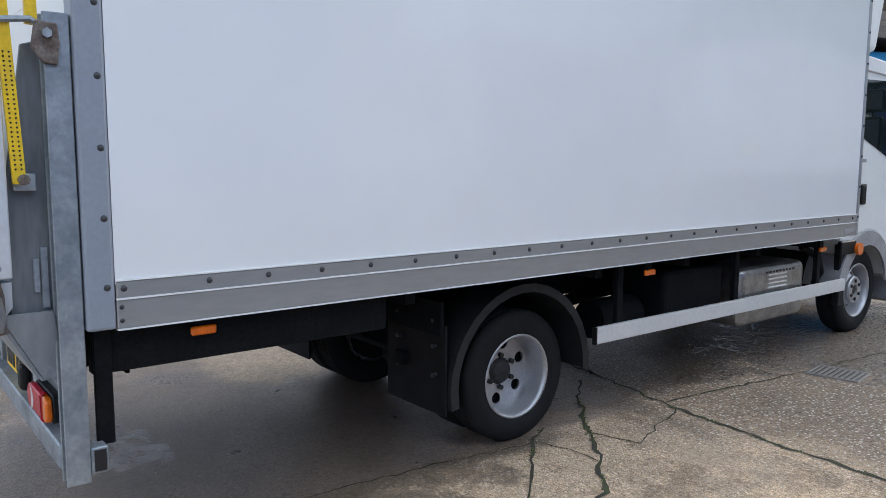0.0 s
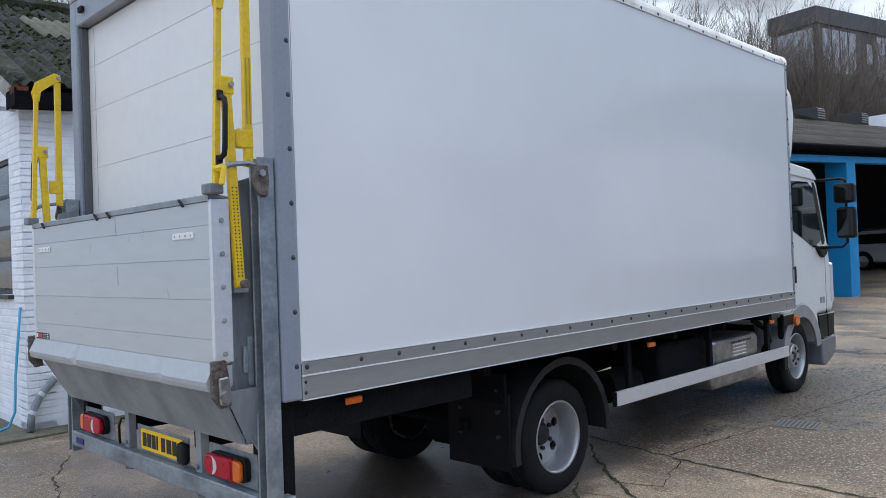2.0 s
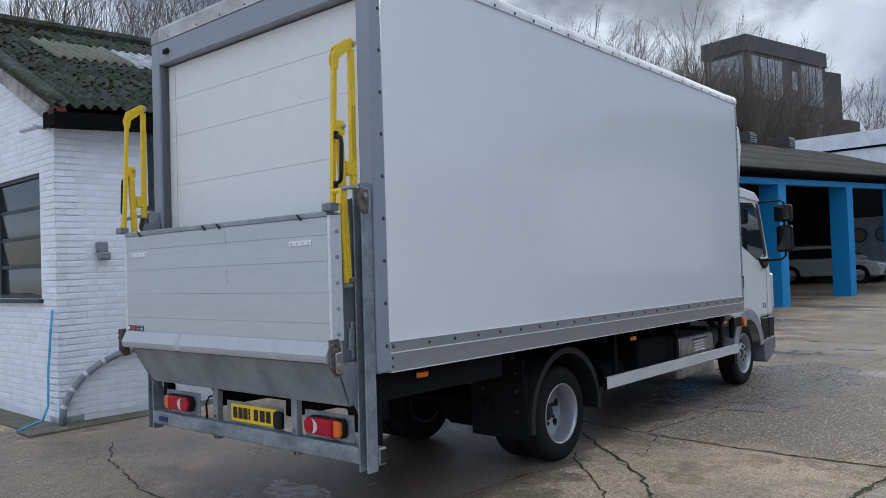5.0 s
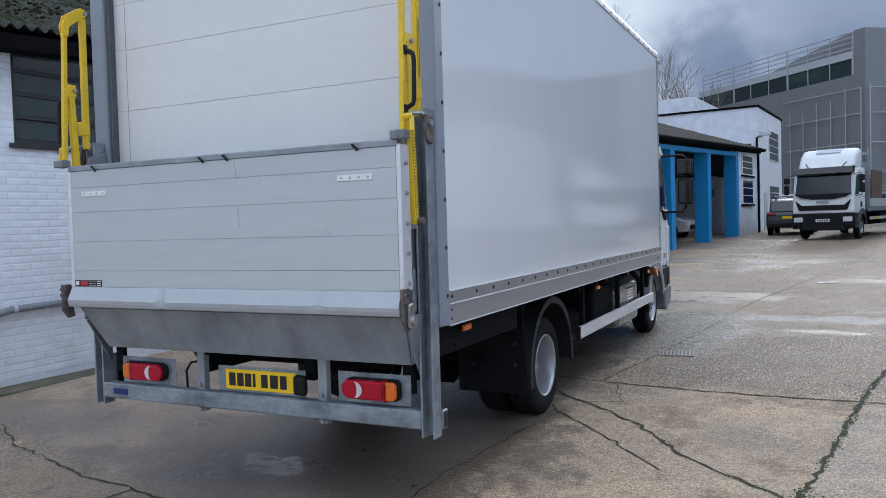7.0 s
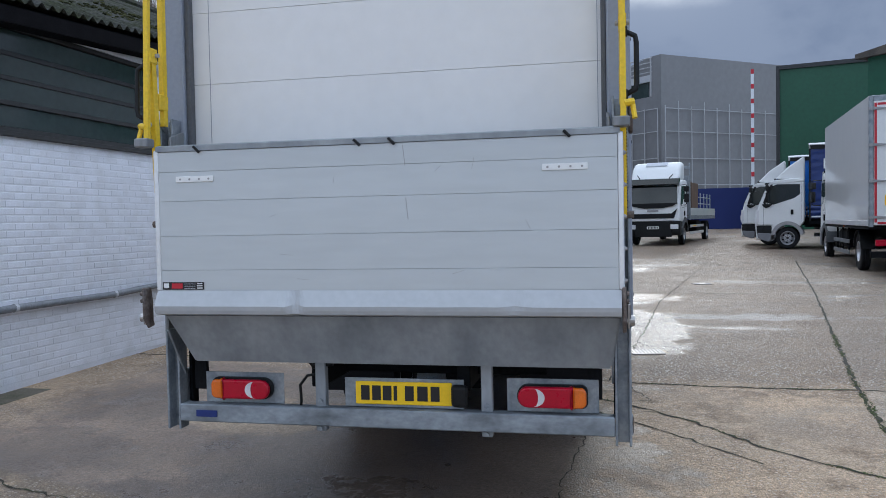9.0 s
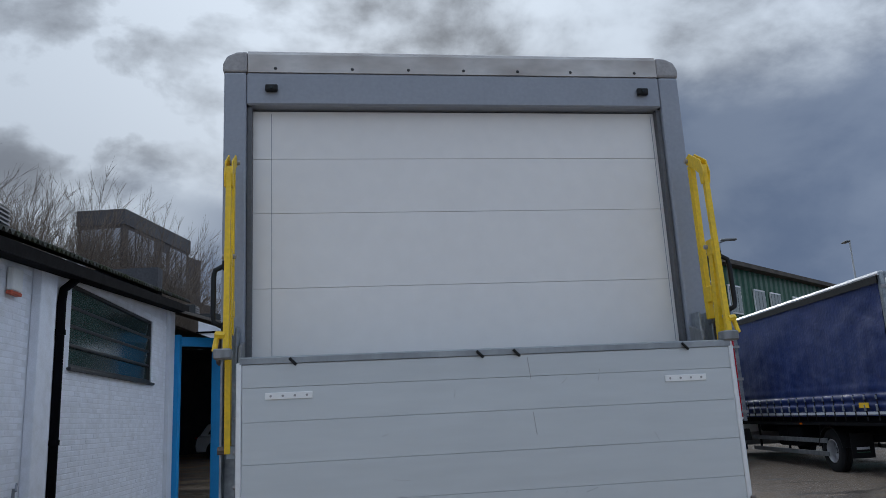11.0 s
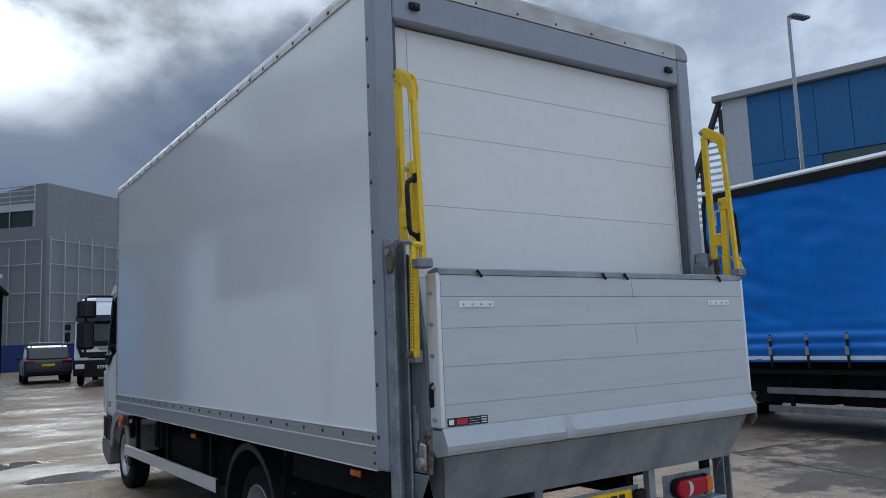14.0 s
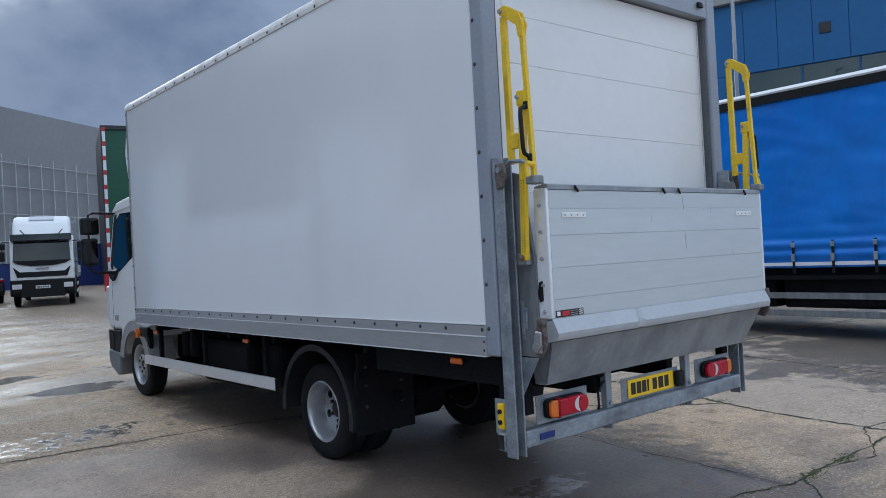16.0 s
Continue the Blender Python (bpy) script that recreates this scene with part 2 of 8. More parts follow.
M["silver"] = mat("silver_wheel_paint", (0.43, 0.44, 0.46), 0.32, 0.6, var=0.08, scale=12, fine=70, bump=0.05, col2=(0.44, 0.44, 0.46))
M["guard"] = mat("silver_guard_rail", (0.74, 0.75, 0.76), 0.36, 0.35, var=0.05, scale=3, fine=40, bump=0.03)
M["steel"] = mat("steel_box", (0.42, 0.42, 0.42), 0.34, 0.85, var=0.16, scale=9, fine=60, bump=0.1, col2=(0.28, 0.27, 0.26))
M["cab_white"] = mat("white_cab_paint", (0.78, 0.79, 0.785), 0.48, var=0.03, scale=3, fine=30, bump=0.02, spec=0.35)
M["glass"] = glass("dark_glass", (0.012, 0.018, 0.018))
M["lit_glass"] = glass("window_glass", (0.06, 0.09, 0.09))
M["mirror"] = mat("mirror_glass", (0.07, 0.073, 0.078), 0.05, 1.0, var=0.03, bump=0.0, rvar=0.01)
M["white_brick"] = mat("white_painted_brick", (0.80, 0.83, 0.90), 0.62, var=0.06, scale=5, fine=70, bump=0.35, col2=(0.70, 0.72, 0.76), island=0.05, spot=0.6)
M["white_wall"] = mat("white_painted_wall", (0.78, 0.805, 0.87), 0.65, var=0.06, scale=2, fine=50, bump=0.3, col2=(0.66, 0.68, 0.72))
M["brick_one"] = mat("white_painted_brick_single", (0.80, 0.83, 0.90), 0.62, var=0.06, scale=5, fine=70, bump=0.35, col2=(0.70, 0.72, 0.76), rand=0.05, spot=0.6)
M["plinth"] = mat("mossy_concrete_kerb", (0.145, 0.125, 0.095), 0.9, var=0.25, scale=4, fine=60, bump=0.5, col2=(0.085, 0.085, 0.05))
M["roof"] = mat("mossy_corrugated_roof", (0.075, 0.075, 0.072), 0.9, var=0.45, scale=4.5, fine=30, bump=0.6, col2=(0.036, 0.042, 0.022), spot=0.50, bdist=0.02, spec=0.1)
M["roof_pale"] = mat("pale_roof_sheet", (0.42, 0.44, 0.47), 0.8, var=0.25, scale=4, fine=30, bump=0.4, col2=(0.20, 0.20, 0.16))
M["roof_tan"] = mat("tan_corrugated_roof", (0.17, 0.158, 0.122), 0.9, var=0.25, scale=3, fine=30, bump=0.4, col2=(0.13, 0.13, 0.09))
M["roof_brown"] = mat("brown_corrugated_roof", (0.075, 0.068, 0.062), 0.9, var=0.25, scale=1.5, fine=30, bump=0.4, col2=(0.12, 0.105, 0.09), spec=0.1)
M["gutter"] = mat("black_gutter", (0.006, 0.006, 0.008), 0.8, var=0.2, bump=0.1, spec=0.05)
M["verge"] = mat("stained_verge_board", (0.42, 0.41, 0.395), 0.85, var=0.25, scale=5, fine=40, bump=0.3, col2=(0.19, 0.18, 0.17), spec=0.1, spot=0.58)
M["rot"] = mat("rotten_timber", (0.22, 0.065, 0.03), 0.9, var=0.4, scale=14, fine=60, bump=0.5, col2=(0.06, 0.03, 0.02))
M["blue_paint"] = mat("bright_blue_paint", (0.022, 0.285, 0.64), 0.45, var=0.08, scale=3, fine=40, bump=0.08)
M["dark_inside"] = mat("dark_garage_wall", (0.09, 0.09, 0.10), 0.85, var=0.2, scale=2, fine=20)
M["frame_dark"] = mat("dark_window_frame", (0.030, 0.032, 0.034), 0.5, var=0.25, scale=12, fine=70, bump=0.2)
M["pane"] = mat("dusty_window_pane", (0.035, 0.055, 0.055), 0.12, var=0.15, scale=2, fine=14, bump=0.02, spec=0.7)
M["pvc_blue"] = mat("blue_hose", (0.08, 0.38, 0.62), 0.5, var=0.1)
M["grey_pipe"] = mat("grey_conduit", (0.23, 0.25, 0.28), 0.55, var=0.2, scale=15)
M["tape"] = mat("pale_tape", (0.55, 0.57, 0.62), 0.5, var=0.1)
M["curtain"] = mat("royal_blue_curtain", (0.012, 0.185, 0.66), 0.30, var=0.05, scale=2.2, fine=9, bump=0.12, col2=(0.010, 0.150, 0.58), bdist=0.03, stretch=(1, 1, 0.6), rvar=0.05)
M["curtain_dark"] = mat("navy_curtain", (0.010, 0.032, 0.16), 0.4, var=0.14, scale=1.8, fine=12, bump=0.3, bdist=0.02)
M["red_tape"] = mat("red_reflective_tape", (0.52, 0.015, 0.03), 0.4, var=0.1)
M["white_tape"] = mat("white_reflective_tape", (0.75, 0.78, 0.82), 0.4, var=0.05)
M["grey_clad"] = mat("grey_cladding", (0.195, 0.20, 0.21), 0.6, var=0.05, scale=0.15, fine=2.0, bump=0.02)
M["mesh_grey"] = mat("pale_steel_rods", (0.42, 0.43, 0.45), 0.5, var=0.1)
M["green_clad"] = mat("dark_green_cladding", (0.012, 0.085, 0.045), 0.5, var=0.1, scale=0.4, fine=4)
M["blue_clad"] = mat("blue_cladding", (0.012, 0.115, 0.30), 0.45, var=0.06, scale=0.3, fine=4, bump=0.02)
M["pale_clad"] = mat("pale_louvre", (0.45, 0.47, 0.50), 0.5, var=0.08)
M["tower"] = mat("dark_brick_tower", (0.075, 0.066, 0.066), 0.8, var=0.15, scale=0.3, fine=3)
M["tower_top"] = mat("dark_tower_roof", (0.060, 0.058, 0.064), 0.6, var=0.1, scale=0.3, fine=3)
M["tower_glass"] = glass("tower_glass", (0.33, 0.34, 0.37), 0.1)
M["bark"] = mat("tree_bark", (0.125, 0.104, 0.085), 0.9, var=0.3, scale=3, fine=30, bump=0.3)
M["twig"] = mat("tree_twigs", (0.165, 0.132, 0.105), 0.9, var=0.2, scale=0.6, fine=6, bump=0.0, island=0.25)
M["lamp_grey"] = mat("grey_lamp_post", (0.24, 0.25, 0.26), 0.45, 0.4, var=0.1)
M["suv"] = mat("dark_car_paint", (0.024, 0.025, 0.028), 0.32, 0.0, var=0.06, coat=0.15, bump=0.0)
M["suv_white"] = mat("white_car_paint", (0.72, 0.73, 0.74), 0.2, var=0.03, coat=0.5, bump=0.0)
M["crack"] = mat("soil_in_joint", (0.030, 0.027, 0.020), 0.95, var=0.4, scale=9, fine=80, bump=0.5, col2=(0.045, 0.060, 0.016), spot=0.62)
M["moss"] = mat("moss", (0.085, 0.110, 0.030), 0.95, var=0.35, scale=12, fine=90, bump=0.6, island=0.3)
M["roof_moss"] = mat("dark_olive_moss", (0.060, 0.060, 0.026), 0.95, var=0.4, scale=9, fine=70, bump=0.4, col2=(0.028, 0.032, 0.018), island=0.5, spec=0.05)
M["grate"] = mat("worn_iron_grate", (0.26, 0.245, 0.235), 0.42, 0.55, var=0.25, scale=20, fine=90, bump=0.3)
M["fence_blue"] = mat("blue_hoarding", (0.012, 0.028, 0.16), 0.6, var=0.08, scale=0.5)
M["wood"] = mat("brown_timber", (0.16, 0.10, 0.07), 0.8, var=0.2, scale=4)
M["cream"] = mat("pale_cream_wall", (0.62, 0.52, 0.36), 0.8, var=0.08)
M["red_box"] = mat("orange_red_plastic", (0.50, 0.10, 0.05), 0.4, var=0.08)


def wet_concrete():
    """Old exposed-aggregate concrete: tan slabs, a smooth oil-stained slab where trucks load, puddles and rain-wet
    stones that shine; under-truck shade and stone glints are painted into the colour.
    """
    m = bpy.data.materials.new("damp_exposed_aggregate_concrete")
    m.use_nodes = True
    n, l = m.node_tree.nodes, m.node_tree.links
    b = n["Principled BSDF"]
    t = n.new("ShaderNodeTexCoord")

    def noise_of(scale, detail=6, rough=0.55, vec=None):
        q = n.new("ShaderNodeTexNoise")
        q.inputs["Scale"].default_value, q.inputs["Detail"].default_value, q.inputs["Roughness"].default_value = scale, detail, rough
        l.new(vec or t.outputs["Object"], q.inputs[0])
        return q.outputs["Fac"]

    def rng(fac, a, b2, c=0.0, d=1.0):
        q = n.new("ShaderNodeMapRange")
        q.interpolation_type = "SMOOTHSTEP"
        l.new(fac, q.inputs[0])
        for i, v in enumerate((a, b2, c, d)):
            q.inputs[i + 1].default_value = v
        return q.outputs[0]

    def mix(fac, a, b2):
        q = n.new("ShaderNodeMix")
        q.data_type = "RGBA"
        l.new(fac, q.inputs[0])
        for i, s in ((6, a), (7, b2)):
            if isinstance(s, tuple):
                q.inputs[i].default_value = (*s, 1)
            else:
                l.new(s, q.inputs[i])
        return q.outputs[2]

    def op(kind, a, b2):
        q = n.new("ShaderNodeMath")
        q.operation = kind
        for i, s in enumerate((a, b2)):
            if isinstance(s, (int, float)):
                q.inputs[i].default_value = s
            else:
                l.new(s, q.inputs[i])
        return q.outputs[0]

    def mul(a, b2):
        return op("MULTIPLY", a, b2)

    def add(a, b2):
        return op("ADD", a, b2)

    def most(a, b2):
        return op("MAXIMUM", a, b2)

    def less(a, b2):
        return op("SUBTRACT", a, b2)

    mp = n.new("ShaderNodeMapping")
    mp.inputs["Scale"].default_value = (0.42, 1.0, 1.0)
    l.new(t.outputs["Object"], mp.inputs[0])
    at = n.new("ShaderNodeSeparateXYZ")
    l.new(t.outputs["Object"], at.inputs[0])
    X, Y = at.outputs[0], at.outputs[1]
    wob = noise_of(0.9, 6, 0.6)
    ragged = less(noise_of(3.2, 7, 0.65), 0.5)

    def blot(cx, cy, rx, ry, rag=2.6, a=1.15, z=0.55):
        ex, ey = mul(add(X, -cx), 1 / rx), mul(add(Y, -cy), 1 / ry)
        return rng(add(add(mul(ex, ex), mul(ey, ey)), add(mul(add(wob, -0.5), rag), mul(ragged, rag))), a, z)

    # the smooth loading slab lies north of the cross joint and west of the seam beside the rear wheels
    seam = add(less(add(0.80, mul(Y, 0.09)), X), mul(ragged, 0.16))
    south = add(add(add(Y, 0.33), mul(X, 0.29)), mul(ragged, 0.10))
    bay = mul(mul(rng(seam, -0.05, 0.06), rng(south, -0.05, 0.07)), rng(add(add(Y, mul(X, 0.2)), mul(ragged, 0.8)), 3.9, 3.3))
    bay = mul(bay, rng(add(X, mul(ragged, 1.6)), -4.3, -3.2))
    band = mul(mul(rng(op("ABSOLUTE", add(seam, 0.05), 0.0), 0.19, 0.03), rng(Y, 2.9, 2.4)), rng(south, -0.6, 0.2))
    dry = mul(blot(-1.65, 2.05, 0.78, 0.55, 3.6, 1.15, 0.45), 0.5)

    # tan slabs with sandier, darker and greyer areas; a paler slab beyond the long joint
    tone = mix(rng(noise_of(0.45), 0.40, 0.60), (0.585, 0.430, 0.285), (0.490, 0.372, 0.258))
    tone = mix(mul(rng(noise_of(5.5, 7, 0.7), 0.50, 0.66), 0.8), tone, (0.360, 0.258, 0.170))
    tone = mix(rng(noise_of(1.7, 8, 0.66), 0.52, 0.64), tone, (0.300, 0.218, 0.146))
    tone = mix(mul(rng(noise_of(0.75, 7, 0.6), 0.50, 0.60), 0.7), tone, (0.335, 0.262, 0.195))
    east = add(less(X, mul(most(Y, 0.0), 0.19)), mul(ragged, 0.2))
    tone = mix(mul(rng(east, 2.63, 2.72), 0.6), tone, (0.440, 0.372, 0.298))
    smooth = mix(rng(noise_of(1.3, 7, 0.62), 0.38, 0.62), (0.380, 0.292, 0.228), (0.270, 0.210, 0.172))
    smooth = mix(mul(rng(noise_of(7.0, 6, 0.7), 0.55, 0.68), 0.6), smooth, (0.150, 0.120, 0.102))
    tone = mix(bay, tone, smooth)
    tone = mix(dry, tone, (0.440, 0.345, 0.245))

    yard = mul(rng(add(Y, mul(ragged, 0.9)), 3.1, 4.0), rng(add(X, mul(ragged, 0.9)), 0.0, 0.9))
    tone = mix(mul(yard, 0.62), tone, mix(rng(noise_of(2.6, 7, 0.65), 0.42, 0.60), (0.225, 0.163, 0.118), (0.155, 0.110, 0.080)))

    tone = mix(mul(blot(3.3, 8.1, 1.5, 0.42, 2.4, 1.05, 0.3), 0.7), tone, (0.66, 0.61, 0.56))

    # stones of two sizes, and pale chips whose colour paints the glints of wet stones; more of them on the worn yard
    # beyond the cross joint
    worn = add(mul(rng(noise_of(1.1, 5), 0.40, 0.60), 0.3), mul(rng(Y, 2.9, 3.9), 0.7))
    bare = less(1.0, mul(most(bay, dry), 0.88))

    def stones(scale, lo, hi):
        v = n.new("ShaderNodeTexVoronoi")
        v.voronoi_dimensions = "2D"
        v.inputs["Scale"].default_value = scale
        l.new(t.outputs["Object"], v.inputs["Vector"])
        sc_ = n.new("ShaderNodeSeparateColor")
        l.new(v.outputs["Color"], sc_.inputs[0])
        return rng(v.outputs["Distance"], hi, lo), sc_.outputs[0], sc_.outputs[1]

    s1, c1, k1 = stones(42, 0.16, 0.40)
    s2, c2, k2 = stones(95, 0.16, 0.42)
    s3, c3, k3 = stones(19, 0.09, 0.21)
    s4, c4, k4 = stones(31, 0.10, 0.24)
    coarse = mul(mul(mul(s1, rng(k1, 0.3, 0.5)), add(worn, 0.10)), bare)
    speck = mul(mul(s4, rng(k4, 0.55, 0.62)), add(mul(worn, 0.9), 0.2))
    small = mul(mul(s2, rng(k2, 0.4, 0.55)), add(mul(bare, 0.3), 0.5))
    glint_chips = mul(most(mul(mul(s3, rng(k3, 0.50, 0.54)), add(mul(worn, 0.8), 0.12)), speck), bare)
    tone = mix(small, tone, mix(c2, (0.085, 0.060, 0.043), (0.52, 0.40, 0.29)))
    tone = mix(coarse, tone, mix(c1, (0.085, 0.055, 0.037), (0.58, 0.43, 0.30)))
    tone = mix(mul(glint_chips, 0.85), tone, (0.78, 0.71, 0.62))
    grain = mul(rng(noise_of(140, 3), 0.3, 0.7, 0.66, 1.34), rng(noise_of(38, 6, 0.7), 0.32, 0.68, 0.76, 1.26))
    sc = n.new("ShaderNodeVectorMath")
    sc.operation = "SCALE"
    l.new(tone, sc.inputs[0])
    l.new(grain, sc.inputs["Scale"])

    # damp and oil: under the truck (with its shade painted in), along the seam, where trucks stand to the east, and in
    # noisy patches
    # the second, long blot deepens the truck's shade between the axles by colour
    oil_and_shade = most(most(mul(blot(-0.2, 0.9, 1.7, 1.8), 0.85), mul(blot(-0.05, 4.3, 1.15, 2.6, 1.4), 1.0)), most(mul(blot(7.6, -0.6, 3.4, 4.4), 0.9), most(mul(blot(4.7, 1.5, 0.5, 0.25), 0.9), most(mul(blot(-3.2, 0.1, 1.5, 1.6), 0.75), mul(blot(-2.9, -0.7, 2.8, 1.8), 0.85)))))
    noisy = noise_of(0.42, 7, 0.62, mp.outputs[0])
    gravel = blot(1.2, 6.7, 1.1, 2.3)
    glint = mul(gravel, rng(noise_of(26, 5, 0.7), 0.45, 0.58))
    wet = most(most(most(mul(rng(noisy, 0.50, 0.64), 0.8), mul(oil_and_shade, 0.95)), mul(gravel, 0.85)), most(mul(band, 0.95), mul(bay, rng(noise_of(0.8, 7, 0.6), 0.40, 0.62, 0.25, 0.7))))
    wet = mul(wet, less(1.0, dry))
    # rain still lies on the open yard past the cab
    wet = most(wet, mul(yard, 0.35))
    rain = mul(rng(add(Y, mul(add(wob, -0.5), 6.0)), 4.5, 8.5), rng(less(noise_of(0.8, 7, 0.65, mp.outputs[0]), rng(X, -1.0, 2.5, 0.0, 0.06)), 0.43, 0.60))
    wet = most(wet, mul(rain, 0.9))
    pools = most(most(mul(blot(-0.30, 0.56, 0.40, 0.20, 5.0, 0.75, 0.20), rng(noise_of(9, 6, 0.7), 0.40, 0.56)), mul(blot(-2.55, 4.88, 1.1, 0.42, 4.5, 0.95, 0.50), rng(noise_of(7, 7, 0.7), 0.44, 0.56))), most(most(blot(-1.35, 7.9, 0.60, 0.38, 3.2, 0.9, 0.66), mul(blot(0.9, 10.6, 1.7, 1.0, 3.4, 0.9, 0.4), 0.42)), blot(-2.2, 9.6, 0.9, 0.4, 3.0, 0.9, 0.5)))
    wet = most(wet, pools)
    puddle = most(most(rng(noisy, 0.63, 0.68), mul(rain, 0.7)), most(pools, mul(bay, mul(rng(noise_of(1.4, 7, 0.6), 0.54, 0.66), 0.6))))
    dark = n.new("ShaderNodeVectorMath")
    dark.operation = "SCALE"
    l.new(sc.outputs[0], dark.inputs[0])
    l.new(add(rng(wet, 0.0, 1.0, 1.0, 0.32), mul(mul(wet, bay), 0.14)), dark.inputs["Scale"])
    # painted glints: the pale specks keep their brightness where wet darkens the rest
    l.new(mix(mul(glint_chips, mul(less(1.0, pools), 0.55)), dark.outputs[0], (0.80, 0.75, 0.68)), b.inputs["Base Color"])
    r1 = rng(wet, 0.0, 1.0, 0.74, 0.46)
    rough = less(less(less(less(r1, mul(puddle, 0.24)), mul(glint, 0.28)), mul(glint_chips, 0.34)), mul(mul(bay, wet), 0.14))
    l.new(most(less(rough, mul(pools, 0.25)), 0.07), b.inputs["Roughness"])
    l.new(rng(most(wet, glint_chips), 0.0, 1.0, 0.20, 0.48), b.inputs["Specular IOR Level"])
    bp = n.new("ShaderNodeBump")
    bp.inputs["Distance"].default_value = 0.009
    l.new(mul(mul(rng(wet, 0.0, 1.0, 1.0, 0.55), less(1.0, mul(bay, 0.3))), less(1.0, mul(pools, 0.93))), bp.inputs["Strength"])
    l.new(add(add(mul(coarse, 1.2), mul(glint_chips, 1.5)), add(noise_of(60, 5), add(mul(small, 0.5), mul(noise_of(9, 6, 0.65), 1.2)))), bp.inputs["Height"])
    l.new(bp.outputs[0], b.inputs["Normal"])
    return m


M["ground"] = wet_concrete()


# ---- mesh helpers ----
def ground_z(y):
    return 0.013 * max(-40.0, min(y, 38.0)) - 0.011


def thing(name, label, category, at=Matrix(), group="", kind=""):
    ob = new(name)
    ob.empty_display_size = 0.1
    ob.matrix_world = at
    return tagged(ob, label, category, group, kind)


def part(name, bm, material, parent, label="", smooth=False):
    me = bpy.data.meshes.new(name)
    bm.to_mesh(me)
    bm.free()
    if smooth:
        for p in me.polygons:
            p.use_smooth = True
    me.materials.append(M[material])
    ob = new(name, me)
    ob.parent = parent
    return tagged(ob, label)


def mesh_part(name, verts, faces, material, parent, label="", smooth=False):
    me = bpy.data.meshes.new(name)
    me.from_pydata(verts, [], faces)
    me.update()
    if smooth:
        for p in me.polygons:
            p.use_smooth = True
    me.materials.append(M[material])
    ob = new(name, me)
    ob.parent = parent
    return tagged(ob, label)


def again(ob, m, parent=None):
    """The same mesh once more, at the local pose m."""
    o = new(ob.name.split(".")[0], ob.data)
    o.parent = parent or ob.parent
    o.matrix_local = m
    if "label" in ob:
        o["label"] = ob["label"]
    return o


def B(*boxes, bevel=0.0, seg=1):
    """A bmesh of boxes (x0, x1, y0, y1, z0, z1), with bevelled edges."""
    bm = bmesh.new()
    for x0, x1, y0, y1, z0, z1 in boxes:
        r = bmesh.ops.create_cube(bm, size=1.0, matrix=Matrix.Translation(((x0 + x1) / 2, (y0 + y1) / 2, (z0 + z1) / 2)) @ Matrix.Diagonal((x1 - x0, y1 - y0, z1 - z0, 1)))
    if bevel:
        bmesh.ops.bevel(bm, geom=bm.edges[:], offset=bevel, segments=seg, affect="EDGES", profile=0.5)
    return bm


def prism(poly, a, b, axis="x", bevel=0.0, seg=1):
    """A polygon of (u, v) drawn out from a to b along an axis: x takes (y, z), y takes (x, z), z takes (x, y)."""
    bm = bmesh.new()
    place = {"x": lambda u, v, w: (w, u, v), "y": lambda u, v, w: (u, w, v), "z": lambda u, v, w: (u, v, w)}[axis]
    lo = [bm.verts.new(place(u, v, a)) for u, v in poly]
    hi = [bm.verts.new(place(u, v, b)) for u, v in poly]
    k = len(poly)
    bm.faces.new(lo)
    bm.faces.new(hi[::-1])
    for i in range(k):
        bm.faces.new((lo[i], hi[i], hi[(i + 1) % k], lo[(i + 1) % k]))
    bmesh.ops.recalc_face_normals(bm, faces=bm.faces[:])
    if bevel:
        bmesh.ops.bevel(bm, geom=bm.edges[:], offset=bevel, segments=seg, affect="EDGES", profile=0.5)
    return bm


def rod(bm, p, q, r, n=10, r2=None):
    """A round bar from p to q, closed at both ends."""
    p, q = Vector(p), Vector(q)
    d = q - p
    m = Matrix.Translation((p + q) / 2) @ d.to_track_quat("Z", "Y").to_matrix().to_4x4()
    bmesh.ops.create_cone(bm, cap_ends=True, segments=n, radius1=r, radius2=r if r2 is None else r2, depth=d.length, matrix=m)
    return bm


def rods(*bars, n=10):
    bm = bmesh.new()
    for p, q, r in bars:
        rod(bm, p, q, r, n)
    return bm


def tube(points, r, n=8):
    """A bent round bar through the points."""
    bm = bmesh.new()
    pts = [Vector(p) for p in points]
    rings = []
    for i, p in enumerate(pts):
        d = (pts[min(i + 1, len(pts) - 1)] - pts[max(i - 1, 0)]).normalized()
        a = d.orthogonal().normalized() if i == 0 else (a - d * a.dot(d)).normalized()
        c = d.cross(a)
        rings.append([bm.verts.new(p + (a * math.cos(k * 2 * math.pi / n) + c * math.sin(k * 2 * math.pi / n)) * r) for k in range(n)])
    for u, v in zip(rings, rings[1:]):
        for k in range(n):
            bm.faces.new((u[k], u[(k + 1) % n], v[(k + 1) % n], v[k]))
    bm.faces.new(rings[0][::-1])
    bm.faces.new(rings[-1])
    bmesh.ops.recalc_face_normals(bm, faces=bm.faces[:])
    return bm


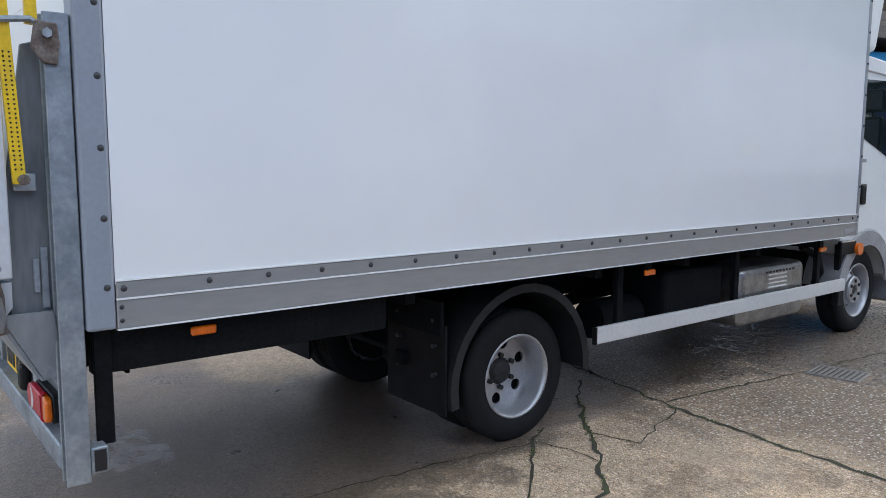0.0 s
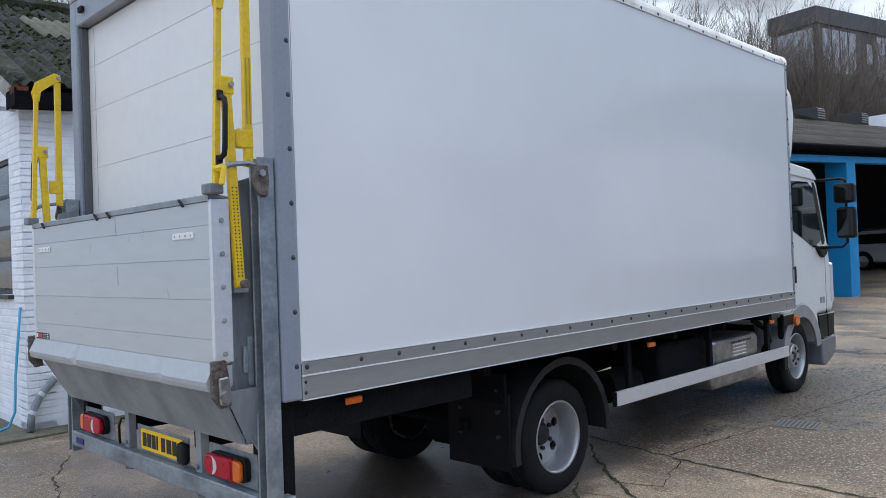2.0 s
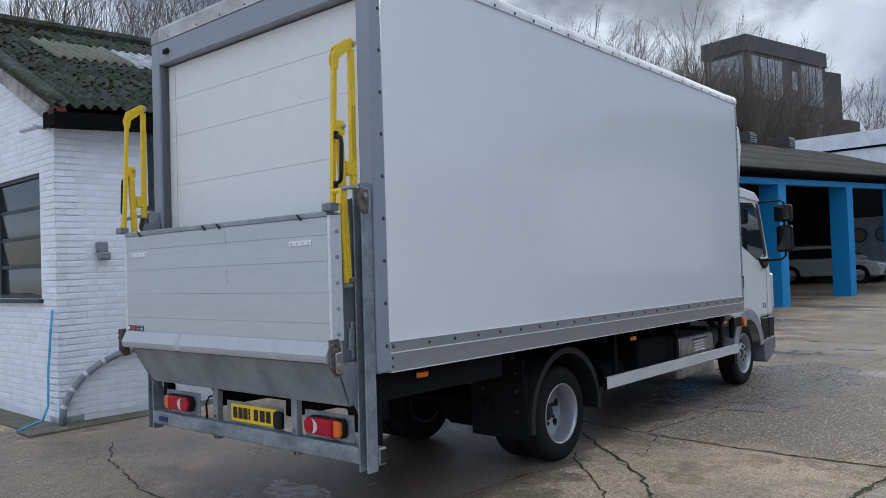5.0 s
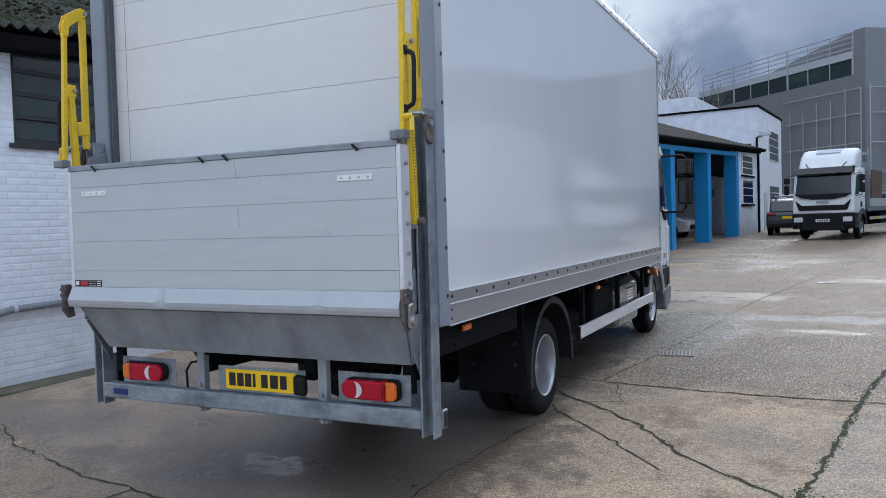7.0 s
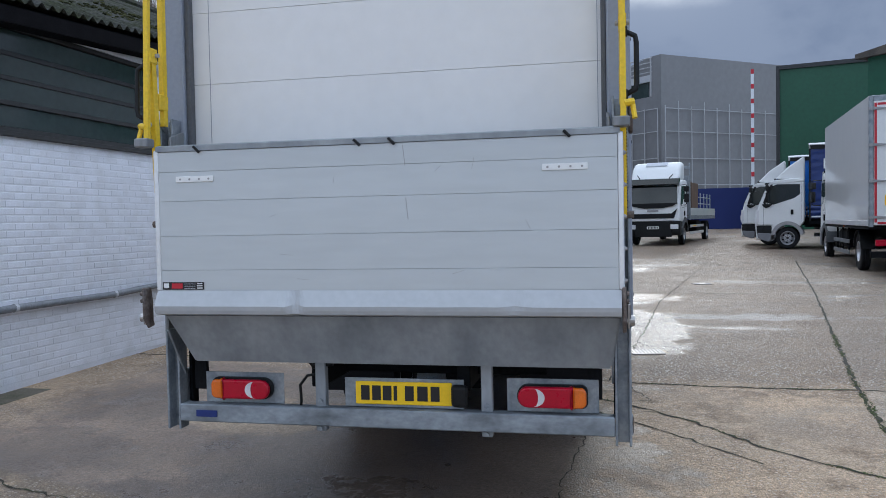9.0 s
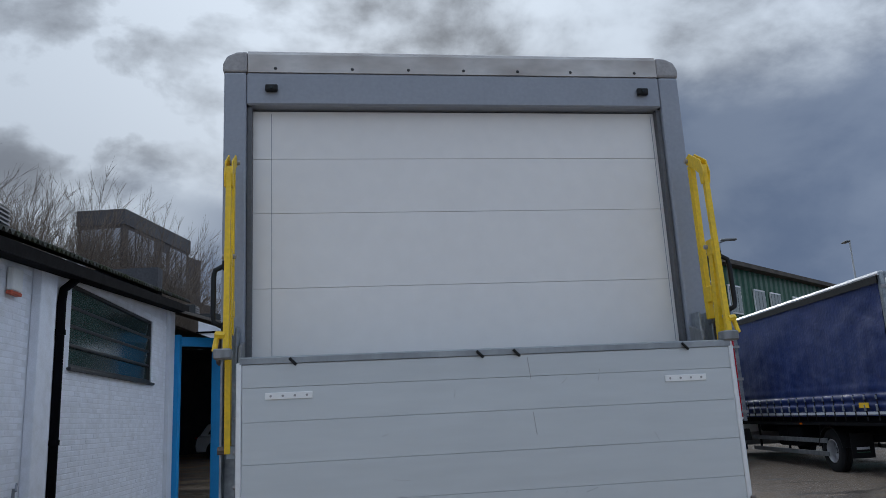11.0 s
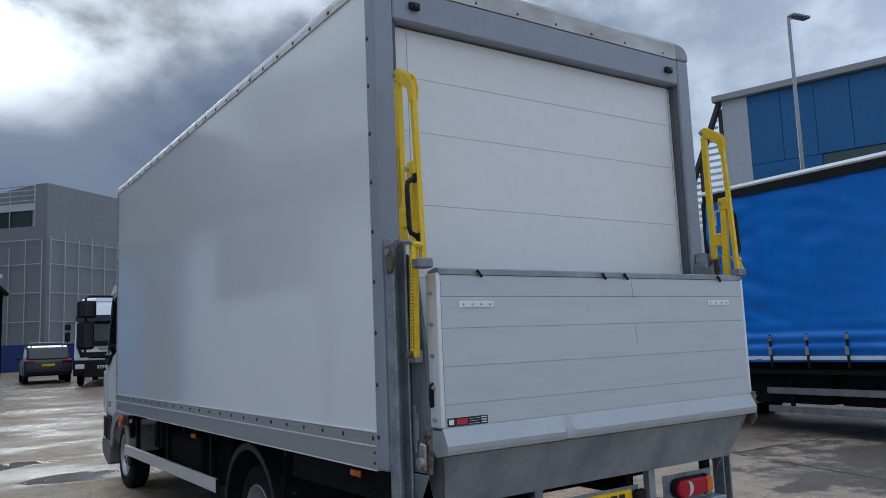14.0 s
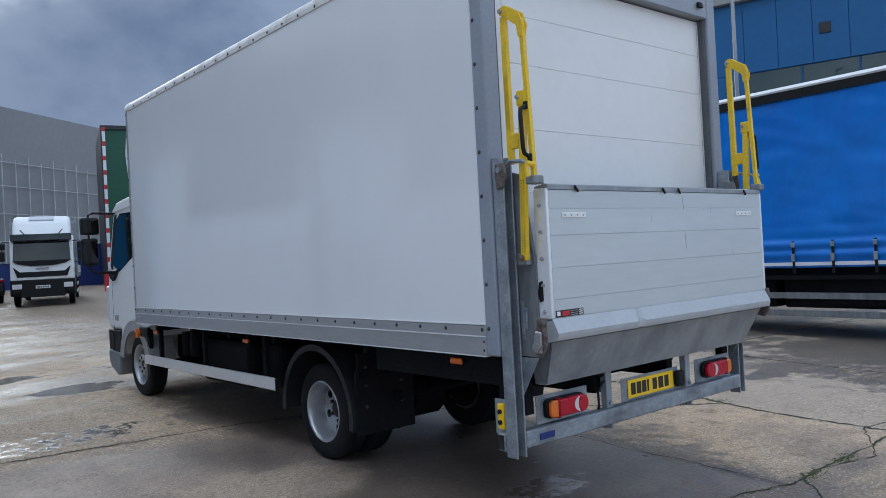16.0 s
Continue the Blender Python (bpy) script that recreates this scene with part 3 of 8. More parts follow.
def lathe(profile, n=32):
    """A profile of (radius, x) turned round the x axis."""
    bm = bmesh.new()
    rings = [[bm.verts.new((x, r * math.cos(k * 2 * math.pi / n), r * math.sin(k * 2 * math.pi / n))) for k in range(n)] if r > 1e-6 else [bm.verts.new((x, 0, 0))] for r, x in profile]
    for u, v in zip(rings, rings[1:]):
        for k in range(n):
            j = (k + 1) % n
            if len(u) == 1 and len(v) > 1:
                bm.faces.new((u[0], v[j], v[k]))
            elif len(v) == 1 and len(u) > 1:
                bm.faces.new((u[k], u[j], v[0]))
            elif len(u) > 1:
                bm.faces.new((u[k], u[j], v[j], v[k]))
    bmesh.ops.recalc_face_normals(bm, faces=bm.faces[:])
    return bm


def plate3(pts, thick):
    """A flat polygon of 3D points with a thickness behind it (against its normal)."""
    bm = bmesh.new()
    p = [Vector(q) for q in pts]
    nrm = (p[1] - p[0]).cross(p[2] - p[0]).normalized()
    a = [bm.verts.new(q) for q in p]
    b = [bm.verts.new(q - nrm * thick) for q in p]
    bm.faces.new(a)
    bm.faces.new(b[::-1])
    for i in range(len(p)):
        j = (i + 1) % len(p)
        bm.faces.new((a[j], a[i], b[i], b[j]))
    bmesh.ops.recalc_face_normals(bm, faces=bm.faces[:])
    return bm


def frame_of(x, y, slope, z=0.0):
    """A wall's own axes: x along it towards +y of the world, y into the building, z up."""
    d = Vector((slope, 1, 0)).normalized()
    return Matrix(((d.x, -d.y, 0, x), (d.y, d.x, 0, y), (0, 0, 1, z), (0, 0, 0, 1)))

# ---- ground ----
def build_ground():
    ys = [-60, -40, -20, -10, -6, -3, 0, 3, 6, 10, 15, 20, 30, 38, 60, 120, 400, 1500]
    xs = [-1200, -200, -60, -20, -10, -5, 0, 5, 10, 20, 60, 200, 1200]
    verts = [(x, y, ground_z(y)) for y in ys for x in xs]
    k = len(xs)
    faces = [(j * k + i, j * k + i + 1, (j + 1) * k + i + 1, (j + 1) * k + i) for j in range(len(ys) - 1) for i in range(k - 1)]
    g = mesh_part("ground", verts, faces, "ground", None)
    return tagged(g, "damp old exposed-aggregate concrete yard, cracked and stained", "ground", kind="structure")


ground = build_ground()


def joint(points, width, seed, material="crack", lift=0.004, name="joint"):
    """An irregular open joint in the concrete, filled with soil."""
    rnd = random.Random(seed)
    pts = []
    for (x0, y0), (x1, y1) in zip(points, points[1:]):
        n = max(2, int(math.hypot(x1 - x0, y1 - y0) / 0.07))
        for i in range(n):
            f = i / n
            pts.append((x0 + (x1 - x0) * f + rnd.uniform(-1, 1) * 0.018, y0 + (y1 - y0) * f + rnd.uniform(-1, 1) * 0.018))
    pts.append(points[-1])
    verts, faces = [], []
    for i, (x, y) in enumerate(pts):
        a, b = pts[max(i - 1, 0)], pts[min(i + 1, len(pts) - 1)]
        d = Vector((b[0] - a[0], b[1] - a[1])).normalized()
        w = width * rnd.uniform(0.25, 1.1) / 2
        for s in (-1, 1):
            px, py = x - d.y * w * s, y + d.x * w * s
            verts.append((px, py, ground_z(py) + lift))
        if i:
            faces.append((2 * i - 2, 2 * i - 1, 2 * i + 1, 2 * i))
    return mesh_part(name, verts, faces, material, ground)


for k, (pts, w) in enumerate((
        ([(-7.0, 4.75), (-2.9, 4.38), (-0.9, 4.16), (0.1, 3.82), (1.26, 3.57), (2.1, 3.46), (3.35, 3.45), (7, 3.2), (14, 2.9)], 0.034),
        ([(0.45, 3.55), (0.75, 3.2), (1.04, 2.94), (1.4, 2.62), (1.75, 2.28), (2.2, 1.62), (2.6, 1.25), (2.9, 1.0)], 0.030),
        ([(0.98, 2.62), (1.11, 2.4), (1.46, 2.06), (1.85, 1.6), (2.1, 1.3)], 0.022),
        ([(1.2, 2.78), (1.5, 2.9), (1.28, 3.55)], 0.012),
        ([(1.05, 2.42), (1.3, 2.5), (1.52, 2.5)], 0.010),
        ([(2.6, -3.0), (2.75, 0.5), (3.0, 1.6), (3.3, 3.5), (3.9, 6.5), (4.9, 11.4), (6.5, 20.0)], 0.04),
        ([(-3.2, 0.6), (-2.5, 0.22), (-1.93, 0.08), (-1.36, -0.09), (-0.83, -0.14), (0.0, -0.35), (0.86, -0.6), (2.5, -0.6), (4.2, -0.4)], 0.022),
        ([(0.8, -0.6), (0.86, 0.1), (0.87, 0.8), (0.98, 1.7), (1.1, 2.4)], 0.012),
        ([(-0.83, -0.14), (-0.95, -0.6), (-1.2, -1.2), (-1.1, -2.6)], 0.016),
        ([(1.15, 3.6), (1.42, 5.2), (1.62, 6.6), (2.05, 10.0), (2.75, 13.4), (4.1, 20.0)], 0.020),
        ([(-6.5, 12.2), (-3, 12.0), (0, 11.6), (4.2, 11.2), (9, 10.8)], 0.03),
        ([(-3, 20.2), (2, 19.8), (8, 19.2)], 0.03),
        ([(0.6, -0.95), (1.1, -0.55), (1.9, -0.75), (2.7, -0.35), (3.6, -0.5)], 0.016),
        ([(5.2, -2.0), (5.5, 1.0), (5.9, 3.3), (6.6, 8.0)], 0.028),
)):
    joint(pts, w, 10 + k)


def moss_tufts(lines, seed):
    """Low cushions of moss that grow in the joints, thick and thin by turns."""
    rnd = random.Random(seed)
    bm = bmesh.new()
    for pts, across, count in lines:
        for (x0, y0), (x1, y1) in zip(pts, pts[1:]):
            for _ in range(int(count * math.hypot(x1 - x0, y1 - y0))):
                f = rnd.random()
                x, y = x0 + (x1 - x0) * f, y0 + (y1 - y0) * f
                if noise.noise((x * 3.0, y * 3.0, seed)) < rnd.uniform(-0.25, 0.25):
                    continue
                px, py = x + rnd.gauss(0, across), y + rnd.gauss(0, across)
                r = rnd.uniform(0.003, 0.008)
                bmesh.ops.create_icosphere(bm, subdivisions=1, radius=r, matrix=Matrix.Translation((px, py, ground_z(py) + 0.004)) @ Matrix.Diagonal((1, 1, 0.45, 1)))
    return tagged(part("moss", bm, "moss", None), "small green cushions of moss in the concrete joints", "moss", kind="stuff")


moss_tufts([([(0.75, 3.2), (1.04, 2.94), (1.4, 2.62), (1.75, 2.28), (2.2, 1.62), (2.6, 1.25), (2.9, 1.0)], 0.012, 170),
            ([(2.72, 0.0), (2.75, 0.5), (3.0, 1.6), (3.3, 3.5), (3.9, 6.5)], 0.018, 220),
            ([(2.70, 0.35), (3.0, 1.25)], 0.045, 300),
            ([(0.1, 3.82), (1.26, 3.57), (2.1, 3.46), (3.35, 3.45)], 0.010, 80),
            ([(0.98, 2.62), (1.11, 2.4), (1.46, 2.06)], 0.010, 80),
            ([(-0.83, -0.14), (0.0, -0.35), (0.86, -0.6), (2.5, -0.6)], 0.012, 50),
            ([(0.95, -0.63), (1.35, -0.6)], 0.035, 450),
            ([(1.55, -0.62), (1.80, -0.6)], 0.035, 500)], 5)


def drain(x, y):
    d = thing("drain_grate", "worn shiny slotted iron drain grate in concrete", "drain", pose(x, y, ground_z(y), 0, 0, 8) @ Matrix.Diagonal((0.8, 0.9, 1, 1)))
    part("frame", B((-0.23, 0.23, -0.18, -0.155, -0.01, 0.010), (-0.23, 0.23, 0.155, 0.18, -0.01, 0.010), (-0.23, -0.205, -0.155, 0.155, -0.01, 0.010), (0.205, 0.23, -0.155, 0.155, -0.01, 0.010), bevel=0.003), "grate", d)
    part("sump", B((-0.205, 0.205, -0.155, 0.155, -0.004, 0.004)), "ink", d)
    slat = part("slat", B((-0.014, 0.014, -0.155, 0.155, 0.004, 0.009), bevel=0.002), "grate", d)
    slat.location.x = -0.175
    for i in range(1, 8):
        again(slat, Matrix.Translation((-0.175 + 0.05 * i, 0, 0)))


drain(1.58, 5.16)
drain(3.12, 13.2)

# ---- white brick building ----
WALL = frame_of(-4.60, 0.67, 0.030)
GABLE = Matrix(((WALL[1][0], WALL[0][0], 0, -4.60), (-WALL[0][0], WALL[1][0], 0, 0.67), (0, 0, 1, 0), (0, 0, 0, 1)))
WALL_L, TH = 13.05, 0.28


def eave(s):
    return 3.66 + 0.066 * s


def roof_z(s):
    return eave(s) + 0.12


def pitch(s):
    return 0.485 - 0.006 * s


def cells(u0, u1, z0, z1, openings):
    """The rectangles that are left of a wall once its openings are cut."""
    us = sorted({u0, u1, *(v for o in openings for v in o[:2])})
    zs = sorted({z0, z1, *(v for o in openings for v in o[2:])})
    out = []
    for a, b in zip(us, us[1:]):
        for c, d in zip(zs, zs[1:]):
            m, h = (a + b) / 2, (c + d) / 2
            if not any(o[0] < m < o[1] and o[2] < h < o[3] for o in openings):
                out.append((a, b, c, d))
    return out


WIN_A, WIN_B = (1.12, 4.35, 2.55, 3.62), (7.02, 11.4, 2.66, 3.86)
LONG_OPEN = [WIN_A, WIN_B]
STEPS = [WALL_L * i / 26 for i in range(27)]
wall_side = part("wall_side", B(*((a, b, 0, TH, c, d) for p, q in zip(STEPS, STEPS[1:]) for a, b, c, d in cells(p, q, -0.1, eave(p) - 0.05, [(max(o[0], p), min(o[1], q), o[2], o[3]) for o in LONG_OPEN if o[0] < q and p < o[1]]))), "white_wall", None)
wall_side.matrix_world = WALL
tagged(wall_side, "white painted brick side wall of the workshop", "wall", kind="structure")
G_WIN, G_DOOR = (-1.90, -0.45, 1.45, 2.95), (-6.9, -2.86, -0.1, 4.32)


def gable_wall():
    bm = B(*((a, b, 0, TH, c, d) for a, b, c, d in cells(-8.1, 0.0, -0.1, 3.6, [G_WIN, (-5.3, -2.86, -0.1, 3.6)])))
    ridge = -4.05
    top = prism([(-8.1, 3.6), (-5.3, 3.6), (-5.3, 4.32), (-2.86, 4.32), (-2.86, 3.6), (0, 3.6), (ridge, 3.6 + 0.49 * 4.05), (-8.1, 3.6)], 0.0, TH, "y")
    tmp = bpy.data.meshes.new("tmp")
    top.to_mesh(tmp)
    top.free()
    bm.from_mesh(tmp)
    return bm


wall_gable = part("wall_gable", gable_wall(), "white_wall", None)
wall_gable.matrix_world = GABLE
tagged(wall_gable, "white painted brick gable wall with a wide blue-framed doorway", "wall", kind="structure")
corner_slab = part("kerb", B((-0.45, WALL_L, -0.36, -0.003, -0.2, 0.024), bevel=0.008), "plinth", None)
corner_slab.matrix_world = WALL
tagged(corner_slab, "mossy low concrete kerb along the brick wall", "kerb", kind="structure")
kerb2 = part("kerb", B((-2.8, -0.003, -0.36, -0.003, -0.2, 0.022), bevel=0.008), "plinth", None)
kerb2.matrix_world = GABLE
tagged(kerb2, "mossy low concrete kerb under the gable", "kerb", kind="structure")


def window(name, at, u0, u1, z0, z1, rows, label, cols=1, tilt=6.0):
    """A steel window whose panes are hung in horizontal strips."""
    w = thing(name, label, "window", at, kind="structure")
    f = 0.05
    part("window_frame", B((u0, u0 + f, 0.02, 0.12, z0, z1), (u1 - f, u1, 0.02, 0.12, z0, z1), (u0 + f, u1 - f, 0.02, 0.12, z0, z0 + f), (u0 + f, u1 - f, 0.02, 0.12, z1 - f, z1), bevel=0.004), "frame_dark", w)
    part("window_sill", B((u0 - 0.06, u1 + 0.06, -0.06, 0.10, z0 - 0.05, z0 - 0.003), bevel=0.006), "frame_dark", w)
    h = (z1 - z0 - 2 * f) / rows
    cw = (u1 - u0 - 2 * f) / cols
    for j in range(rows):
        for i in range(cols):
            za, ua = z0 + f + j * h, u0 + f + i * cw
            p = part("pane", B((ua + 0.004, ua + cw - 0.004, -0.004, 0.004, 0.0, h - 0.02), bevel=0.001), "pane", w)
            p.matrix_local = Matrix.Translation((0, 0.075, za + 0.01)) @ pose(0, 0, 0, tilt if j else 1.0)
        if j:
            part("bar", B((u0 + f, u1 - f, 0.03, 0.075, z0 + f + j * h - 0.028, z0 + f + j * h + 0.02), bevel=0.006), "frame_dark", w)
    return w


window("window_1", WALL, *WIN_A, 4, "dark steel-framed window with four strips of dusty glass in white brick")
window("window_2", WALL, *WIN_B, 4, "dark steel-framed window with four strips of dusty glass beside a downpipe")
window("window_3", GABLE, *G_WIN, 4, "dark steel-framed gable window with four tilted strips of glass")

# doorway in the gable
door_frame = thing("door_1", "wide open workshop doorway with a bright blue frame", "doorway", GABLE, kind="structure")
part("post", B((-2.86, -2.70, -0.05, 0.20, 0.1, 4.48), bevel=0.006), "blue_paint", door_frame)
part("post", B((-5.46, -5.3, -0.05, 0.20, 0.0, 4.48), bevel=0.006), "blue_paint", door_frame)
part("lintel", B((-5.3, -2.86, -0.05, 0.20, 4.16, 4.48), bevel=0.006), "blue_paint", door_frame)


def strip_roof(at, s0, s1, run, z_of, rise, name, label, material, period=0.146, amp=0.030, rows=4, over=0.18):
    """A corrugated roof that climbs from the eave into the building, in overlapping courses of sheets."""
    step = period / 6
    ns = int((s1 - s0) / step)
    verts, faces = [], []
    for j in range(rows):
        d0, d1 = -over + (run + over) * j / rows, -over + (run + over) * (j + 1) / rows + 0.10
        first = len(verts)
        for layer in (0.0, -0.010):
            for d, up in ((d0, 0.016), (d1, 0.0)):
                for i in range(ns + 1):
                    s = s0 + i * step
                    verts.append((s, d, z_of(s) + d * rise(s) + amp * math.sin(s / period * 2 * math.pi) + layer + up))
        k = ns + 1
        for i in range(ns):
            a = first + i
            faces.append((a, a + 1, a + k + 1, a + k))
            faces.append((a + 2 * k + 1, a + 2 * k, a + 3 * k, a + 3 * k + 1))
            faces.append((a + 1, a, a + 2 * k, a + 2 * k + 1))
        for e in (0, ns):
            a = first + e
            faces.append((a, a + k, a + 3 * k, a + 2 * k))
    r = mesh_part(name, verts, faces, material, None, smooth=True)
    r.matrix_world = at
    return tagged(r, label, "roof", kind="structure")


roof = strip_roof(WALL, -0.16, WALL_L + 0.1, 4.05, roof_z, pitch, "roof_workshop", "dark mossy corrugated asbestos-cement roof of the workshop", "roof", rows=3, over=0.36)
far_roof = part("roof_back", prism([(4.04, 5.82), (8.3, 3.56), (8.3, 3.46), (4.04, 5.70)], -0.16, WALL_L + 0.1, "x"), "roof", None)
far_roof.matrix_world = WALL
tagged(far_roof, "back slope of the mossy workshop roof", "roof", kind="structure")
ridge_cap = part("ridge_tiles", rods(((-0.18, 4.05, 5.79), (WALL_L, 4.05, 6.34), 0.10), n=8), "roof", roof, "mossy ridge capping")
pale = strip_roof(WALL, 1.98, 4.6, 0.80, lambda s: roof_z(s) + 2.05 * pitch(s) + 0.022, pitch, "roof_patch", "pale newer corrugated sheets let into the mossy roof", "roof_pale", rows=1)
pale.matrix_world = WALL @ Matrix.Translation((0, 2.05, 0))
tan = strip_roof(WALL, 0.85, 1.96, 0.85, lambda s: roof_z(s) + 2.12 * pitch(s) + 0.022, pitch, "roof_patch", "tan unmossed corrugated sheets in the mossy roof", "roof_tan", rows=1)
tan.matrix_world = WALL @ Matrix.Translation((0, 2.12, 0))


def roof_moss(seed):
    """Cushions of moss in the valleys of the near roof sheets."""
    rnd = random.Random(seed)
    bm = bmesh.new()
    for _ in range(2600):
        k = rnd.randint(0, 40)
        s, d = -0.11 + 0.146 * k + rnd.gauss(0, 0.022), 4.0 * rnd.random() ** 0.9
        if noise.noise((s * 1.3, d * 1.3, 2.0)) < rnd.uniform(-0.4, 0.25) or (0.8 < s < 4.6 and 1.95 < d < 2.95):
            continue
        r = rnd.uniform(0.012, 0.034)
        bmesh.ops.create_icosphere(bm, subdivisions=1, radius=r, matrix=Matrix.Translation((s, d, roof_z(s) + d * pitch(s) + 0.030 * math.sin(s / 0.146 * 2 * math.pi) + 0.012)) @ Matrix.Diagonal((1.0, 1.3, 0.6, 1)))
    m = part("roof_moss", bm, "roof_moss", roof, "dark olive moss cushions")
    return tagged(m, kind="stuff")


roof_moss(8)
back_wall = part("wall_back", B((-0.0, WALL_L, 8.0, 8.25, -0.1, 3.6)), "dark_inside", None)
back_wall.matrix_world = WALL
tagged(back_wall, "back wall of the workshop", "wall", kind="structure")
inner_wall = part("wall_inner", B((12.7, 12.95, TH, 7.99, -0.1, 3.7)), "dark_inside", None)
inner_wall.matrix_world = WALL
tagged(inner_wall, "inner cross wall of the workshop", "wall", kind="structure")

# verge board, gutter, downpipe, alarm, conduit
verge = part("verge_board", prism([(0.14, 3.43), (0.14, 3.68), (-4.05, 5.74), (-4.05, 5.48)], -0.10, -0.02, "y", bevel=0.006), "verge", None)
part("verge_cap", prism([(0.24, 3.655), (0.24, 3.74), (-4.05, 5.835), (-4.05, 5.745)], -0.155, 0.05, "y", bevel=0.03, seg=2), "roof", verge, "dark mossy verge capping")
part("rotten_end", B((0.145, 0.335, -0.12, 0.02, 3.50, 3.61), bevel=0.02), "rot", verge, "red-brown rotten timber end")
verge.matrix_world = GABLE
tagged(verge, "stained grey board along the gable verge", "verge board", kind="structure")


def gutter_of(at, s0, s1, zf, label):
    g = thing("gutter", label, "gutter", at, kind="structure")
    prof = [(math.cos(a) * 0.125, math.sin(a) * 0.16) for a in [math.pi + math.pi * i / 8 for i in range(9)]]
    verts, faces = [], []
    for s in (s0, s1):
        for r in (1.0, 0.9):
            for u, v in prof:
                verts.append((s, -0.245 + u * r, zf(s) - 0.070 + v * r))
    for i in range(8):
        faces += [(i, i + 1, 18 + i + 1, 18 + i), (9 + i + 1, 9 + i, 27 + i, 27 + i + 1)]
    faces += [(0, 18, 27, 9), (8, 17, 35, 26)]
    mesh_part("trough", verts, faces, "gutter", g, smooth=True)
    part("fascia", prism([(s0, zf(s0) - 0.03), (s1, zf(s1) - 0.03), (s1, zf(s1) - 0.29), (s0, zf(s0) - 0.29)], -0.115, -0.012, "y"), "gutter", g)
    return g


gut = thing("gutter", "black flat boarded eave box under the mossy roof edge", "gutter", WALL, kind="structure")
for z0, z1, y0, y1, nm in ((-0.215, -0.03, -0.115, -0.012, "fascia"), (-0.258, -0.115, -0.345, -0.325, "front_board"), (-0.272, -0.260, -0.345, -0.116, "soffit")):
    part(nm, prism([(-0.1, eave(-0.1) + z1), (WALL_L, eave(WALL_L) + z1), (WALL_L, eave(WALL_L) + z0), (-0.1, eave(-0.1) + z0)], y0, y1, "y"), "gutter", gut)
part("end_board", B((-0.12, -0.101, -0.345, -0.012, eave(0) - 0.272, eave(0) - 0.09), bevel=0.004), "gutter", gut)
pipe = thing("downpipe", "black cast iron downpipe on a white brick wall", "pipe", WALL, kind="structure")
z5 = eave(6.55)
part("tube", tube([(6.62, -0.20, z5 - 0.12), (6.60, -0.19, z5 - 0.28), (6.52, -0.07, z5 - 0.42), (6.5, -0.06, z5 - 0.6), (6.5, -0.06, 0.06)], 0.058, 12), "gutter", pipe, smooth=True)
for z in (3.05, 1.6):
    part("collar", rods(((6.5, -0.06, z), (6.5, -0.06, z + 0.07), 0.072), n=12), "gutter", pipe)
pil = part("pilaster", B((5.66, 6.16, -0.12, -0.002, 0.087, 3.8), bevel=0.008), "white_brick", None)
pil.matrix_world = WALL
tagged(pil, "white painted brick pilaster on the side wall", "pilaster", kind="structure")
alarm = thing("alarm_box", "white alarm box with an orange base on the brick wall", "alarm box", WALL)
part("cover", B((4.92, 5.2, -0.09, -0.012, 3.40, 3.68), bevel=0.02, seg=2), "cab_white", alarm)
part("base", B((4.92, 5.2, -0.085, -0.012, 3.355, 3.398), bevel=0.01), "red_box", alarm)
cond = thing("conduit", "grey lagged conduit strapped along the white brick wall", "conduit", WALL, kind="structure")
path = [(-0.02, -0.12, 0.03)] + [(-0.02 + 1.12 * (1 - math.cos(a)), -0.11 + 0.03 * a, 0.05 + 0.77 * math.sin(a)) for a in (0.2, 0.45, 0.7, 0.95, 1.2, 1.45)] + [(1.9, -0.06, 0.83), (3.4, -0.05, 0.82), (4.9, -0.05, 0.88), (5.3, -0.05, 0.9)]
part("tube", tube(path, 0.038, 10), "grey_pipe", cond, smooth=True)
for i, q in enumerate(path[1:-2]):
    p, r = Vector(q), Vector(path[i + 2])
    d = (r - p).normalized()
    part("strap", rods((p, p + d * 0.04, 0.042), n=10), "tape", cond)
part("tap", rods(((5.38, -0.06, 0.86), (5.38, -0.06, 1.15), 0.018), ((5.38, -0.06, 0.98), (5.5, -0.12, 1.02), 0.016), ((5.34, -0.1, 1.12), (5.48, -0.05, 1.2), 0.012)), "grey_pipe", cond)
hose = thing("hose", "thin blue plastic pipe leaning on the building corner", "hose", GABLE)
part("tube", tube([(-0.10, -0.02, 1.32), (-0.08, -0.05, 1.05), (-0.01, -0.11, 0.6), (0.05, -0.14, 0.25), (0.04, -0.2, 0.1), (0.0, -0.46, 0.02)], 0.014, 8), "pvc_blue", hose, smooth=True)
notice = thing("notice_plate", "small plain white plate on the gable wall", "sign", GABLE)
part("plate", B((-2.42, -2.20, -0.022, -0.008, 1.42, 1.86), bevel=0.003), "cab_white", notice)
spot = thing("flood_light", "small grey security lamp on white brick", "lamp", WALL)
part("bracket", B((0.44, 0.56, -0.10, -0.01, 1.98, 2.10), bevel=0.01), "grey_pipe", spot)
part("head", B((0.43, 0.57, -0.16, -0.06, 1.88, 1.98), bevel=0.02), "grey_pipe", spot)
brk = thing("wall_bracket", "small white insulator bracket under the eave", "bracket", GABLE)
part("arm", rods(((-0.08, -0.01, 3.42), (-0.08, -0.16, 3.42), 0.025), ((-0.08, -0.16, 3.42), (-0.42, -0.20, 3.42), 0.03)), "tape", brk)


